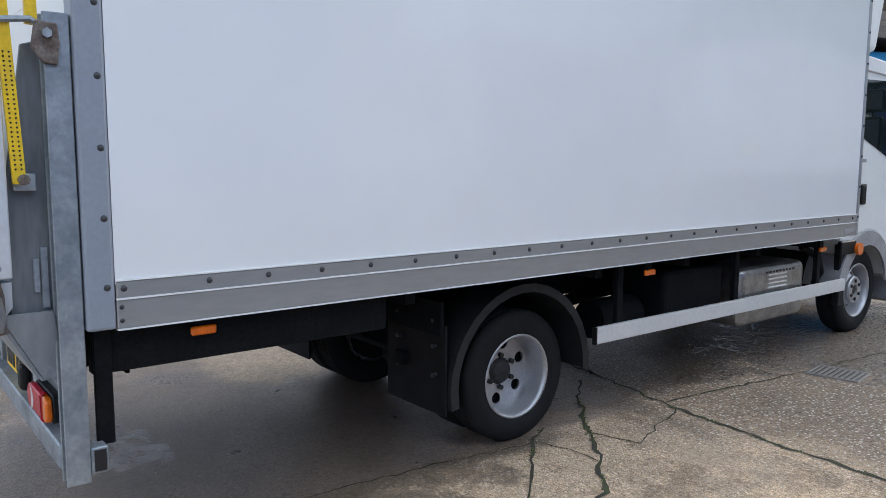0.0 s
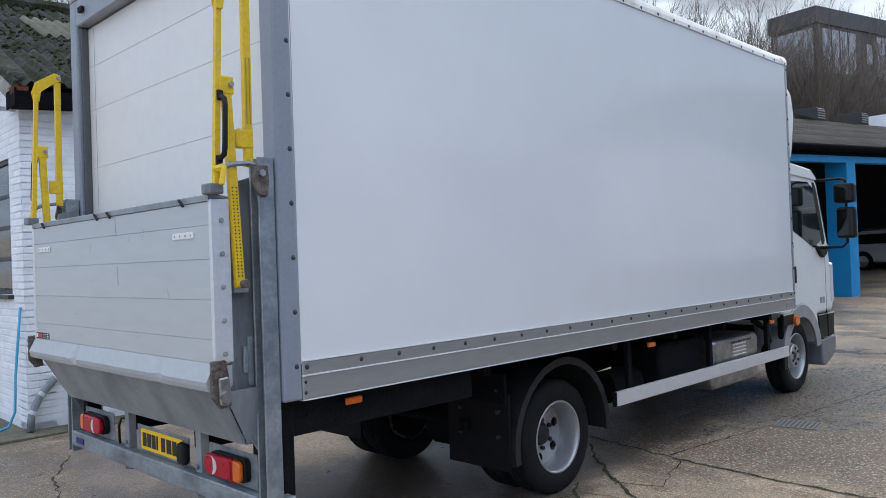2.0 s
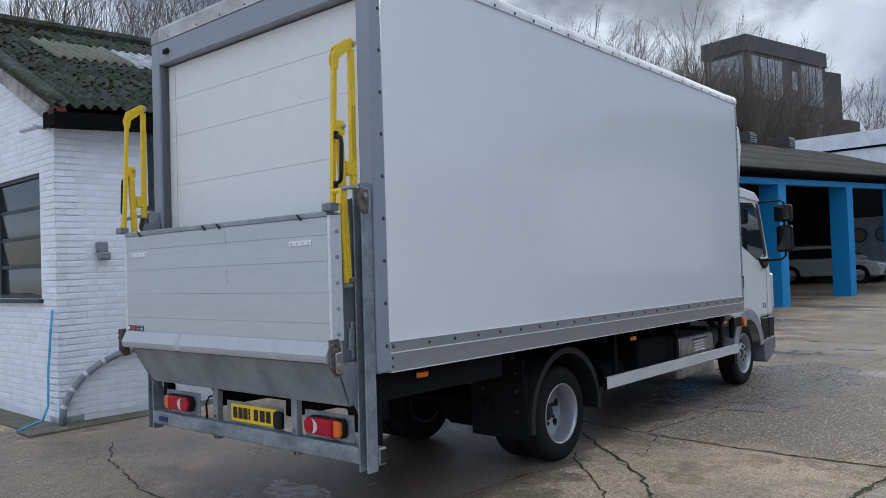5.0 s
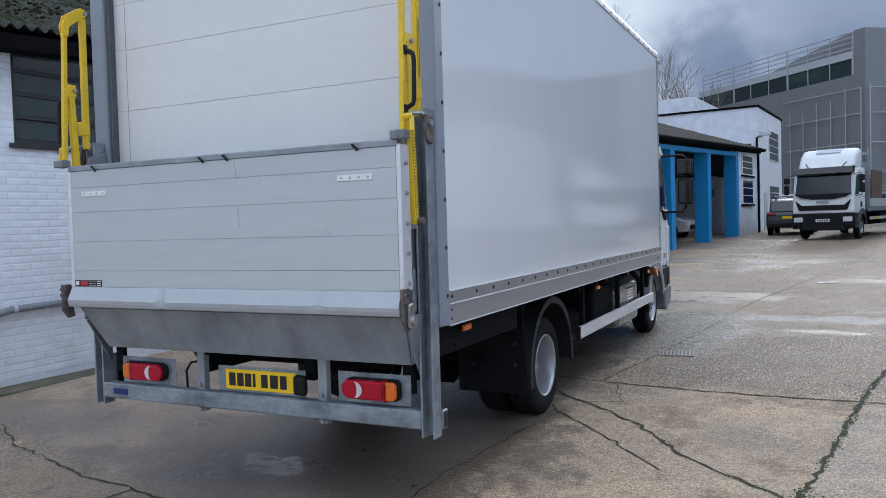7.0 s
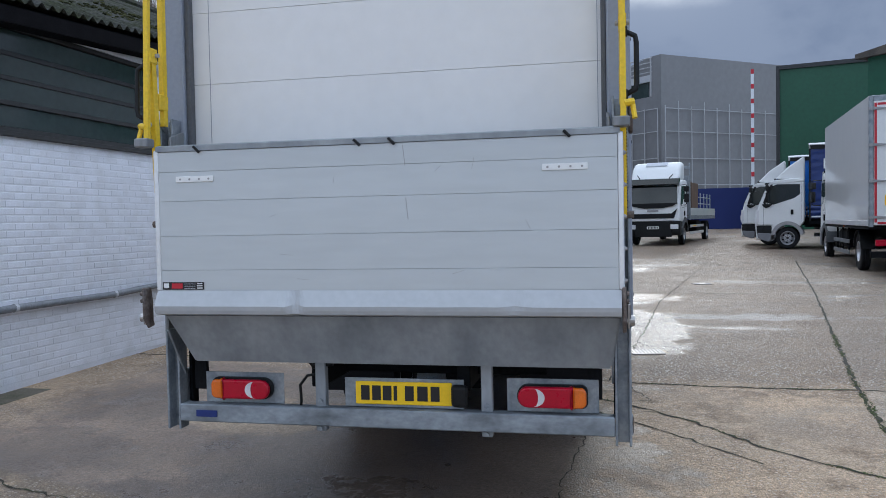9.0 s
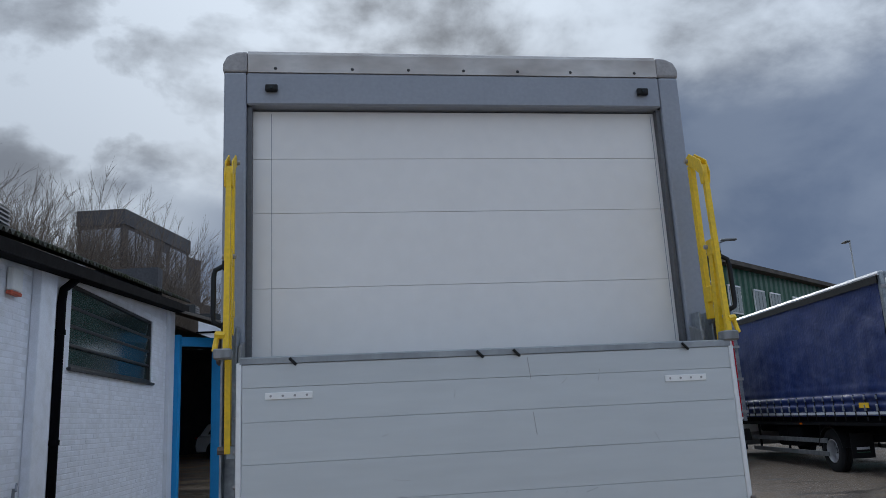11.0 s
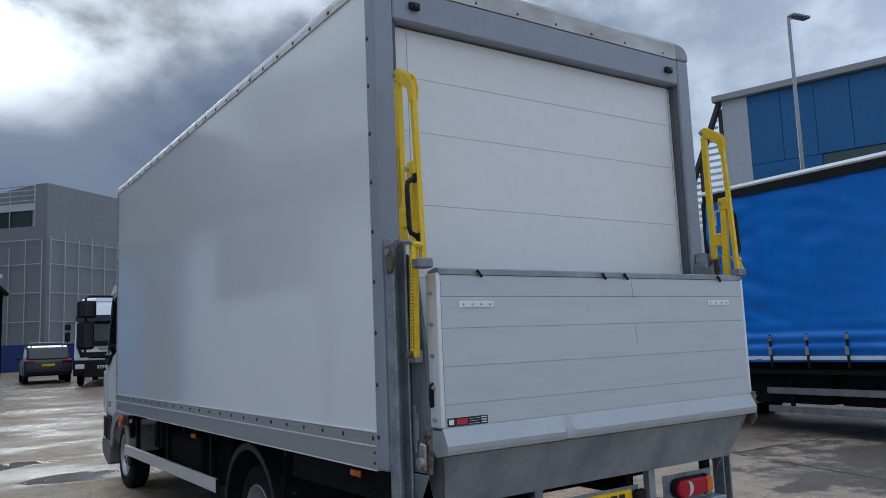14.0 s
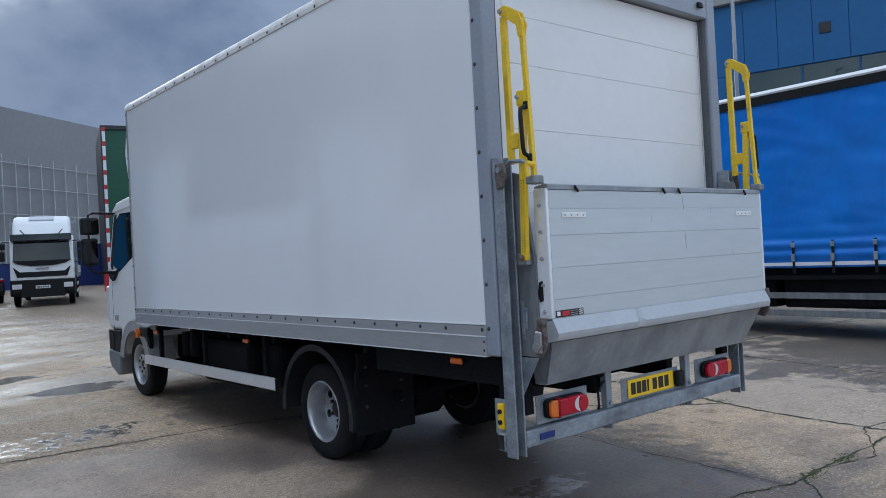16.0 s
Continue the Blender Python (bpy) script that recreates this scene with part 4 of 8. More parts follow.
def vent_cowl(at, s, d, zf):
    v = thing("roof_vent", "dark louvred ventilator box on the workshop roof", "roof vent", at @ Matrix.Translation((s, d, zf)) @ Matrix.Diagonal((0.95, 0.75, 1.0, 1)))
    part("hood", prism([(-0.55, -0.05), (-0.55, 0.42), (-0.45, 0.46), (0.75, 0.50), (0.75, 0.36)], -0.32, 0.32, "x", bevel=0.01), "frame_dark", v)
    for i in range(4):
        part("slat", B((-0.30, 0.30, -0.60, -0.548, 0.02 + 0.095 * i, 0.06 + 0.095 * i), bevel=0.006), "corner", v)


for s, d in ((12.2, 3.75),):
    vent_cowl(WALL, s, d, roof_z(s) + d * pitch(s) + 0.02)

# ---- open bays with blue columns ----
BAY = frame_of(-2.95, 14.63, 0.124, 0.0)
COLS = [0.0, 5.05, 10.1, 15.15, 20.2]
BAY_L = 25.5


def bay_eave(s):
    return 4.0 + 0.034 * s


strip_roof(BAY, -1.5, BAY_L, 6.3, bay_eave, lambda s: 0.34, "roof_bays", "brown weathered corrugated roof over the open bays", "roof_brown", rows=4)
gutter_of(BAY, -1.2, BAY_L, bay_eave, "black gutter along the open bays")
bays = thing("bay_front", "row of open garage bays with bright blue posts and beam", "garage front", BAY, kind="structure")
part("beam", prism([(-0.3, 3.71), (20.45, 4.35), (20.45, 4.18), (-0.3, 3.54)], -0.065, 0.20, "y", bevel=0.006), "blue_paint", bays)
for s in COLS:
    gz = ground_z(13.55 + s)
    part("column", B((s - 0.25, s + 0.25, -0.06, 0.50, gz - 0.1, 3.56 + 0.031 * s), bevel=0.008), "blue_paint", bays)
part("end_post", B((-1.30, -1.13, 0.90, 1.25, -0.1, 3.75), bevel=0.008), "blue_paint", bays)
part("end_lintel", prism([(-1.28, 1.05), (-1.14, 1.12), (-0.26, 0.1), (-0.26, -0.06)], 3.52, 3.72, "z"), "blue_paint", bays)
bay_end = part("wall_bay", B((-1.6, -1.31, 1.0, 1.3, -0.1, 4.3)), "white_wall", None)
bay_end.matrix_world = BAY
tagged(bay_end, "white wall end beside the first blue post", "wall", kind="structure")
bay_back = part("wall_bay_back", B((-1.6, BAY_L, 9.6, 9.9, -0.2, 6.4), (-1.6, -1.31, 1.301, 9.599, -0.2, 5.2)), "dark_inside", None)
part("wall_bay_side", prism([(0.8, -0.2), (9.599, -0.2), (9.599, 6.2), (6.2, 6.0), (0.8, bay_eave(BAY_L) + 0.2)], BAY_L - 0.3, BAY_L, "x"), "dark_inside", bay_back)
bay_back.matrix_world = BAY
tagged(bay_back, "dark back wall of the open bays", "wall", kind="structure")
bay_rb = part("roof_bays_back", prism([(6.2, 6.1), (10.4, 6.4), (10.4, 6.3), (6.2, 6.0)], -1.5, BAY_L, "x"), "roof_brown", None)
bay_rb.matrix_world = BAY
tagged(bay_rb, "flat back part of the bay roof", "roof", kind="structure")
bay_shop = part("wall_bay_end", B((20.46, 25.2, 0.0, 0.28, 0.1, 4.62)), "white_wall", None)
bay_shop.matrix_world = BAY
tagged(bay_shop, "white painted wall with two barred windows past the bays", "wall", kind="structure")
for z0, z1 in ((3.35, 4.35), (1.95, 3.15)):
    bw = part("window", B((21.3, 23.7, -0.05, -0.003, z0, z1), bevel=0.01), "cab_white", bay_shop, "white framed window")
    for r in range(3):
        h = (z1 - z0 - 0.08) / 3
        part("pane", B((21.42, 23.58, -0.056, -0.0505, z0 + 0.06 + r * h, z0 + 0.02 + (r + 1) * h)), "glass", bw)
    part("sill", B((21.2, 23.8, -0.12, -0.003, z0 - 0.08, z0 - 0.004), bevel=0.006), "gutter", bw)
part("drain_pipe", rods(((24.95, -0.07, 0.45), (24.95, -0.07, 4.55), 0.06), n=8), "gutter", bay_shop, "black drain pipe")
for s, d in ((3.5, 5.7), (15.4, 6.0), (19.3, 6.0)):
    vent_cowl(BAY, s, d, bay_eave(s) + d * 0.34 + 0.03)

# ---- two-storey white office ----
OFF = pose(-0.14, 44.5, ground_z(44.5), 0, 0, -5.8)
office = thing("office_building", "two-storey white rendered office with a black parapet edge", "building", OFF)
WH = 7.1
part("wall", B((-9.0, 0.0, 0, 8.6, 0, WH)), "white_wall", office)
part("parapet", B((-9.1, 0.08, -0.08, 8.7, WH, WH + 0.12), bevel=0.02), "gutter", office)
part("upper_wall", B((-9.0, -3.6, 0.1, 8.5, WH + 0.12, WH + 1.0)), "white_wall", office)
for z0, z1 in ((4.2, 6.1), (0.9, 2.7)):
    wn_ = part("window", B((0.003, 0.06, 3.4, 6.9, z0, z1), bevel=0.01), "cab_white", office, "white framed window")
    for r in range(4):
        h = (z1 - z0 - 0.1) / 4
        for c in range(3):
            part("pane", B((0.062, 0.085, 3.5 + c * 1.12, 4.54 + c * 1.12, z0 + 0.08 + r * h, z0 + 0.02 + (r + 1) * h)), "pane", wn_)
    for u in (-1.3,):
        wf = part("window", B((u, u + 1.0, -0.06, -0.003, z0 - 0.5 if z0 > 3 else z0, z1 - 1.0 if z0 > 3 else z1 - 0.2), bevel=0.01), "cab_white", office, "white framed window")
        za, zb = (z0 - 0.5, z1 - 1.0) if z0 > 3 else (z0, z1 - 0.2)
        for r in range(3):
            h = (zb - za - 0.1) / 3
            part("pane", B((u + 0.06, u + 0.94, -0.085, -0.062, za + 0.08 + r * h, za + 0.02 + (r + 1) * h)), "pane", wf)
part("door", B((0.003, 0.05, 1.6, 2.6, 0.0, 2.2), bevel=0.01), "tape", office)
part("drainpipe", rods(((-0.06, -0.10, 0), (-0.06, -0.10, 5.3), 0.06), ((-0.06, -0.10, 5.3), (0.05, 0.4, 5.5), 0.06)), "gutter", office)
cctv = thing("security_camera", "grey security camera on the office corner", "camera box", OFF)
part("arm", rods(((0.0, -0.02, 5.35), (0.25, -0.25, 5.35), 0.04)), "corner", cctv)
part("body", B((0.1, 0.75, -0.42, -0.2, 5.40, 5.62), bevel=0.03), "tape", cctv)

# ---- grey warehouse ----
WHC = Vector((7.0, 80.0, 0.4))


def warehouse():
    w = thing("warehouse", "large flat grey clad warehouse with pale steel rods and roof rails", "warehouse", Matrix.Translation(WHC))
    a, b = Vector((-17.5, 18.5, 0)), Vector((26, 19.5, 0))
    H = 18.2
    part("wall", prism([(0, 0), (b.x, b.y), (b.x - 20, b.y + 27), (-20, 46), (-0.9, 0.95)], 0, H, "z"), "grey_clad", w)
    part("wall", prism([(-0.905, 0.955), (-20.05, 46), (a.x - 20, a.y + 27), (a.x, a.y)], 0, H - 4.2, "z"), "grey_clad", w)
    da, db = a.normalized(), b.normalized()
    na, nb = Vector((-da.y, da.x, 0)) * -1, Vector((db.y, -db.x, 0))
    na = na if na.y < 0 else -na
    nb = nb if nb.y < 0 else -nb
    part("band", prism([(-1.2, 1.5), (a.x - 0.2, a.y + 0.3), (a.x + 2, a.y + 3), (1.0, 4.0)], H - 4.2, H - 2.6, "z"), "pane", w, "dark glazed strip")
    part("roof_edge", prism([(-0.95, 0.95), (a.x, a.y), (a.x + 0.5, a.y + 0.6), (-0.5, 1.4)], H - 2.6, H - 1.9, "z"), "pale_clad", w)
    rail = rods(*(((da * d) + Vector((0, 0, H - 2.0 + dz)), (da * 24.5) + Vector((0, 0, H - 2.0 + dz)), 0.06) for d in (1.2,) for dz in (0.4, 0.9, 1.4, 1.9)), n=5)
    part("railing", rail, "mesh_grey", w)
    for i in range(9):
        p = da * (1.4 + i * 2.9)
        part("post", rods((p + Vector((0, 0, H - 4.2)), p + Vector((0, 0, H - 0.1)), 0.11 if i % 3 == 0 else 0.05), n=5), "mesh_grey", w)
    for d, nn, length, k, lim in ((da, na, 17, 9, 12.6), (db, nb, 31, 17, 12.9)):
        for i in range(k):
            p = d * (0.3 + i * length / k * 0.98) + nn * 0.25
            top = lim - (i * 0.35 if nn is na else 0) + (i % 2) * 0.5
            part("rod", rods((p, p + Vector((0, 0, top)), 0.052), n=5), "mesh_grey", w)
        for z in (4.6, 7.4, 10.2, 12.6):
            part("rod", rods((d * 0.3 + nn * 0.25 + Vector((0, 0, z)), d * (length * (0.6 if nn is na else 1.0)) + nn * 0.25 + Vector((0, 0, z)), 0.045), n=5), "mesh_grey", w)
    return w


warehouse()
hoard = part("hoarding", B((8.9, 30, 66, 66.3, 0.3, 4.0), (-3, 8.89, 66, 66.3, 0.3, 2.6)), "fence_blue", None)
tagged(hoard, "long dark blue hoarding in front of the warehouse", "hoarding", kind="structure")
part("sign_board", B((-1.0, 2.0, 65.9, 65.997, 1.2, 2.9)), "cab_white", hoard, "plain white board")

# ---- dark tower block ----
def tower():
    t = thing("tower_block", "dark brick tower block with wide top-floor windows", "building", pose(-21.7, 75.5, 0))
    P = [(0, 0), (3.74, 14.45), (-1, 19), (-6, 18), (-4.6, 0.9)]
    part("wall", prism(P, 0, 22.6, "z"), "tower", t)
    part("roof", prism([(0.12, -0.15), (3.92, 14.62), (-1, 19.4), (-6.2, 18.2), (-4.85, 0.75)], 22.6, 24.2, "z"), "tower_top", t)
    part("wall", prism([(3.75, 14.46), (4.75, 17.0), (0, 21), (-0.9, 19.2)], 0, 22.2, "z"), "tower", t)
    part("wall", prism([(4.76, 17.0), (5.75, 20.5), (2, 24), (0.1, 21.0)], 0, 17.0, "z"), "tower", t)
    d = Vector((4.4, 17, 0)).normalized()
    n = Vector((d.y, -d.x, 0))
    for s, w_, z0, z1 in ((0.9, 5.4, 18.0, 22.2), (8.2, 0.9, 19.4, 21.4), (10.0, 4.2, 18.0, 22.3)):
        p, q = d * s + n * 0.06, d * (s + w_) + n * 0.06
        o = part("window", plate3([p + Vector((0, 0, z0)), q + Vector((0, 0, z0)), q + Vector((0, 0, z1)), p + Vector((0, 0, z1))], 0.05), "tower_glass", t)
        k = max(1, round(w_ / 1.3))
        for i in range(1, k):
            m = p + (q - p) * (i / k) + n * 0.02
            part("bar", rods((m + Vector((0, 0, z0)), m + Vector((0, 0, z1)), 0.06), n=4), "tower_top", o)
    for fl in range(4):
        for s in (1.6, 4.4, 7.6, 10.4, 12.8):
            p, q = d * s + n * 0.06, d * (s + 1.0) + n * 0.06
            z0 = 4.5 + fl * 3.3
            part("window", plate3([p + Vector((0, 0, z0)), q + Vector((0, 0, z0)), q + Vector((0, 0, z0 + 1.7)), p + Vector((0, 0, z0 + 1.7))], 0.05), "tower_glass", t)
    p, q = Vector((-4.3, 0.75, 0)), Vector((-0.3, -0.02, 0))
    part("window", plate3([p + Vector((0, -0.06, 18.0)), q + Vector((0, -0.06, 18.0)), q + Vector((0, -0.06, 22.2)), p + Vector((0, -0.06, 22.2))], 0.05), "tower_glass", t)


tower()

# ---- green building ----
def green_building():
    g = thing("green_building", "long dark green corrugated metal building with white windows", "building", pose(15.2, 28.3, 0.3, 0, 0, 37))
    H = 7.9
    n = 190
    verts, faces = [], []
    for i in range(n + 1):
        s = i * 30.0 / n
        yy = 0.03 if i % 4 < 2 else -0.03
        verts += [(s, yy, 0), (s, yy, H)]
        if i:
            faces.append((2 * i - 2, 2 * i, 2 * i + 1, 2 * i - 1))
    mesh_part("wall", verts, faces, "green_clad", g)
    part("wall", B((0, 30, 0.1, 5, 0, H)), "green_clad", g)
    part("roof", prism([(-0.5, H), (-0.5, H + 0.22), (2.5, H + 0.5), (5.4, H + 0.2), (5.4, H)], -0.3, 30.3, "x"), "roof_brown", g)
    part("downpipe", rods(((-0.12, -0.12, 0), (-0.12, -0.12, H), 0.09), n=8), "frame_dark", g)
    for s in (1.35, 3.35, 6.2, 8.2, 11.2, 14.0):
        w = part("window", B((s, s + 1.35, -0.10, -0.032, 5.6, 7.0), bevel=0.01), "cab_white", g)
        for i in range(3):
            part("pane", B((s + 0.07 + i * 0.42, s + 0.44 + i * 0.42, -0.12, -0.102, 5.68, 6.92)), "lit_glass", w)
    w = part("window", B((-0.10, -0.003, 1.5, 3.0, 5.7, 7.0), bevel=0.01), "cab_white", g)
    for i in range(3):
        part("pane", B((-0.12, -0.102, 1.57 + i * 0.47, 1.98 + i * 0.47, 5.78, 6.92)), "lit_glass", w)


green_building()
shed = thing("green_shed", "tall narrow dark green metal shed end", "building", pose(14.0, 58, 0.4, 0, 0, -14))
part("wall", B((0.0, 14, 0, 10, 0, 12.0)), "green_clad", shed)
part("edge", B((-0.25, -0.003, -0.15, 10, 0, 12.3), (0.0, 14.2, -0.15, 10, 12.003, 12.3)), "frame_dark", shed)

# ---- blue clad building ----
def blue_building():
    b = thing("blue_building", "tall bright blue panel-clad industrial unit with pale louvred end", "building", pose(30.0, 19.8, 0, 0, 0, -74))
    H = 13.1
    part("wall", B((0, 40, 0.25, 14, 0, H)), "blue_clad", b)
    for i in range(16):
        part("panel", B((1.25 + i * 1.52, 2.75 + i * 1.52, 0.16, 0.247, 9.62, H - 0.05), bevel=0.01), "blue_clad", b)
    part("panel", B((0.0, 1.24, 0.10, 0.247, 0, H), bevel=0.01), "pale_clad", b)
    part("panel", B((1.25, 4.4, 0.16, 0.247, 0, 9.6), bevel=0.01), "blue_clad", b)
    part("panel", B((4.41, 27, 0.16, 0.247, 0, 8.35), bevel=0.01), "blue_clad", b)
    for i in range(9):
        part("window", B((4.45 + i * 2.4, 6.75 + i * 2.4, 0.20, 0.247, 8.4, 9.58), bevel=0.01), "lit_glass", b)
    part("gutter", B((-0.4, 40, -0.15, 0.3, H + 0.002, H + 0.32), bevel=0.02), "corner", b)
    for i, s in enumerate((7.6, 12.6, 17.8)):
        part("vent", B((s, s + 0.5, 0.10, 0.157, 10.9, 11.4), bevel=0.01), "frame_dark", b)
    # the louvred end slopes down and away
    for i in range(30):
        z = 3.0 + i * 0.34
        reach = 3.9 * (H - z) / 9.0
        part("louvre", prism([(0.3, z), (0.42, z + 0.16), (0.44, z + 0.16), (0.32, z)], -min(9.0, max(0.2, reach)), -0.35, "x"), "pale_clad", b)
    rr = rods(((-0.1, 0.2, H + 0.1), (-4.0, 0.2, H - 9.0), 0.17), *(((-x, 0.28, 0), (-x, 0.28, H - x * 2.25), 0.12) for x in (0.15, 1.3, 2.6)), n=6)
    part("brace", rr, "frame_dark", b)


blue_building()


def lamp_post(x, y, h, turn, label="tall grey steel lamp post with a flat head"):
    p = thing("street_lamp", label, "lamp post", pose(x, y, ground_z(y), 0, 0, turn))
    bm = bmesh.new()
    rod(bm, (0, 0, 0), (0, 0, h), 0.085, 10, 0.05)
    part("pole", bm, "lamp_grey", p, smooth=True)
    part("arm", rods(((0, 0, h), (0.35, 0, h + 0.10), 0.04)), "lamp_grey", p)
    part("head", B((0.1, 0.85, -0.15, 0.15, h + 0.08, h + 0.18), bevel=0.03), "lamp_grey", p)


lamp_post(19.5, 9.77, 11.3, -10)
lamp_post(17.9, 30.5, 9.0, -10)
lamp_post(31.9, 40.0, 10.9, 80)
barrier = thing("barrier_arm", "raised red and white striped barrier arm", "barrier", pose(9.3, 42.3, ground_z(42), 0, 0, 0))
part("cabinet", B((-0.25, 0.25, -0.25, 0.25, 0, 1.1), bevel=0.02), "red_tape", barrier)
for i in range(10):
    z = 1.1 + i * 0.82
    part("stripe", B((-0.08, 0.08, -0.03, 0.03, z, z + 0.558)), "white_tape", barrier)
    part("stripe", prism([(-0.08, z + 0.56), (0.08, z + 0.56), (0.08, z + 0.818), (-0.08, z + 0.818)], -0.03, 0.03, "y"), "red_tape", barrier)

# ---- the white box truck ----
truck = thing("box_truck", "white box truck with raised aluminium tail lift and yellow rails", "truck", pose(0.025, 0, 0, -0.25))
HW, LEN, ZB, ZP, ZT = 1.24, 6.045, 1.05, 1.226, 3.505

for s in (-1, 1):
    x0, x1 = sorted((s * (HW - 0.035), s * (HW - 0.004)))
    part("side_panel", B((x0, x1, 0.099, LEN - 0.03, ZP - 0.01, ZT + 0.01)), "gel", truck, "glossy white side panel")
    x0, x1 = sorted((s * (HW - 0.05), s * HW))
    part("bottom_rail", B((x0, x1, 0.101, LEN, ZB, 1.158), bevel=0.004), "alu", truck, "brushed aluminium bottom rail")
    part("rivet_strip", B((x0, x1, 0.101, LEN, 1.163, ZP), bevel=0.004), "alu", truck)
    # the rail lips are coloured white to paint the highlight on their edges
    part("rail_lip", B((*sorted((s * (HW - 0.04), s * (HW + 0.004))), 0.101, LEN, 1.1575, 1.1640)), "cab_white", truck, "aluminium joint strip with its edge highlight painted white")
    part("rail_lip", B((*sorted((s * (HW - 0.04), s * (HW + 0.003))), 0.101, LEN, ZB - 0.006, ZB - 0.0005)), "cab_white", truck)
    part("rail_lip", B((*sorted((s * (HW - 0.04), s * (HW + 0.003))), 0.101, LEN, ZP + 0.0005, ZP + 0.007)), "cab_white", truck)
    part("corner_post", B((*sorted((s * (HW - 0.112), s * (HW + 0.002))), -0.004, 0.098, ZB, ZT - 0.001), bevel=0.012, seg=2), "paint_grey", truck, "grey painted rear corner post")
    part("front_post", B((*sorted((s * (HW - 0.06), s * (HW + 0.002))), LEN - 0.028, LEN + 0.02, ZB, ZT - 0.001), bevel=0.008), "alu", truck)
    # rounded roof edge along the side
    prof = [(s * (HW + 0.006), ZT), (s * (HW + 0.006), ZT + 0.035)] + [(s * (HW + 0.006 - 0.075 * (1 - math.cos(a))), ZT + 0.035 + 0.07 * math.sin(a)) for a in (0.4, 0.8, 1.2, 1.57)] + [(s * (HW - 0.16), ZT + 0.11), (s * (HW - 0.16), ZT)]
    part("roof_edge", prism(prof, 0.12, LEN - 0.1, "y"), "alu_cap", truck, "white aluminium roof edging")
    for y0, y1 in ((-0.006, 0.119), (LEN - 0.099, LEN + 0.024)):
        part("corner_cap", prism([(s * (HW + 0.009), ZT), (s * (HW + 0.009), ZT + 0.05), (s * (HW - 0.012), ZT + 0.091), (s * (HW - 0.06), ZT + 0.114), (s * (HW - 0.118), ZT + 0.118), (s * (HW - 0.118), ZT)], y0, y1, "y", bevel=0.012, seg=2), "corner" if y0 < 1 else "alu_cap", truck, "dark grey corner cap" if y0 < 1 else "")
part("front_panel", B((-HW + 0.06, HW - 0.06, LEN - 0.03, LEN + 0.01, ZB, ZT + 0.08)), "gel", truck)
part("roof", B((-HW + 0.155, HW - 0.155, 0.121, LEN - 0.04, ZT + 0.06, ZT + 0.105)), "gel", truck)
part("floor", B((-HW + 0.051, HW - 0.051, 0.05, LEN - 0.031, ZB + 0.01, ZB + 0.12)), "chassis", truck)
part("rear_edge", prism([(-0.006, ZT), (-0.006, ZT + 0.100), (0.002, ZT + 0.119), (0.022, ZT + 0.131), (0.12, ZT + 0.136), (0.12, ZT)], -HW + 0.119, HW - 0.119, "x"), "rear_cap", truck, "stained aluminium cap along the rear roof edge")
part("header", B((-HW + 0.113, HW - 0.113, -0.004, 0.098, 3.325, ZT - 0.001), bevel=0.008), "paint_grey", truck, "grey painted header over the door")
part("sill", B((-HW + 0.113, HW - 0.113, 0.0, 0.09, ZB, 1.19), bevel=0.006), "paint_grey", truck)

# rivets
rv = lathe([(0.0, 0.006), (0.006, 0.0055), (0.011, 0.002), (0.013, 0.0)], 8)
riv = part("rivet", rv, "rivet", truck, smooth=True)
riv.matrix_local = Matrix.Translation((HW, 0.128, 1.199))
for s in (-1, 1):
    turn = Matrix.Diagonal((s, 1, 1, 1))
    for i in range(25):
        y = 0.128 if i == 0 else 0.201 + 0.25 * i
        if (s, i) != (1, 0) and y < LEN - 0.03:
            again(riv, Matrix.Translation((s * HW, y, 1.199)) @ pose(0, 0, 0, 0, 0, 0 if s > 0 else 180))
        if y < LEN - 0.03:
            again(riv, Matrix.Translation((s * (HW + 0.006), y + 0.05, ZT + 0.018)) @ pose(0, 0, 0, 0, 0, 0 if s > 0 else 180))
    for i in range(10):
        z = 1.207 + 0.251 * i
        if z < ZT:
            again(riv, Matrix.Translation((s * (HW + 0.002), 0.070, z)) @ pose(0, 0, 0, 0, 0, 0 if s > 0 else 180))
            again(riv, Matrix.Translation((s * (HW + 0.002), LEN - 0.004, z)) @ pose(0, 0, 0, 0, 0, 0 if s > 0 else 180))
    for z in (1.08, 1.13):
        again(riv, Matrix.Translation((s * HW, 0.118, z)) @ pose(0, 0, 0, 0, 0, 0 if s > 0 else 180) @ Matrix.Diagonal((0.7, 0.7, 0.7, 1)))
for x in (-0.98, -0.58, -0.28, 0.02, 0.32, 0.62, 0.99):
    again(riv, Matrix.Translation((x, -0.006, ZT + 0.022)) @ pose(0, 0, 0, 0, 0, -90) @ Matrix.Diagonal((0.7, 0.7, 0.7, 1)))
for x in (-1.0, 1.02):
    mk = part("marker_lamp", B((x - 0.032, x + 0.032, -0.03, -0.005, 3.39, 3.43), bevel=0.008, seg=2), "black", truck, "small black marker lamp housing")
    part("lens", rods(((x, -0.036, 3.41), (x, -0.029, 3.41), 0.009), n=10), "glass", mk)

# roller door
door = part("roller_door", B((-1.127, 1.127, 0.094, 0.11, 1.19, 3.324)), "paint_grey", truck, "white roller shutter door with narrow joints")
for z0, z1 in ((1.195, 1.60), (1.60, 1.985), (1.985, 2.367), (2.367, 2.757), (2.757, 3.05), (3.05, 3.315)):
    part("slat", B((-1.110, 1.126, 0.066, 0.093, z0 + 0.0008, z1 - 0.0008), bevel=0.0012), "door", door)
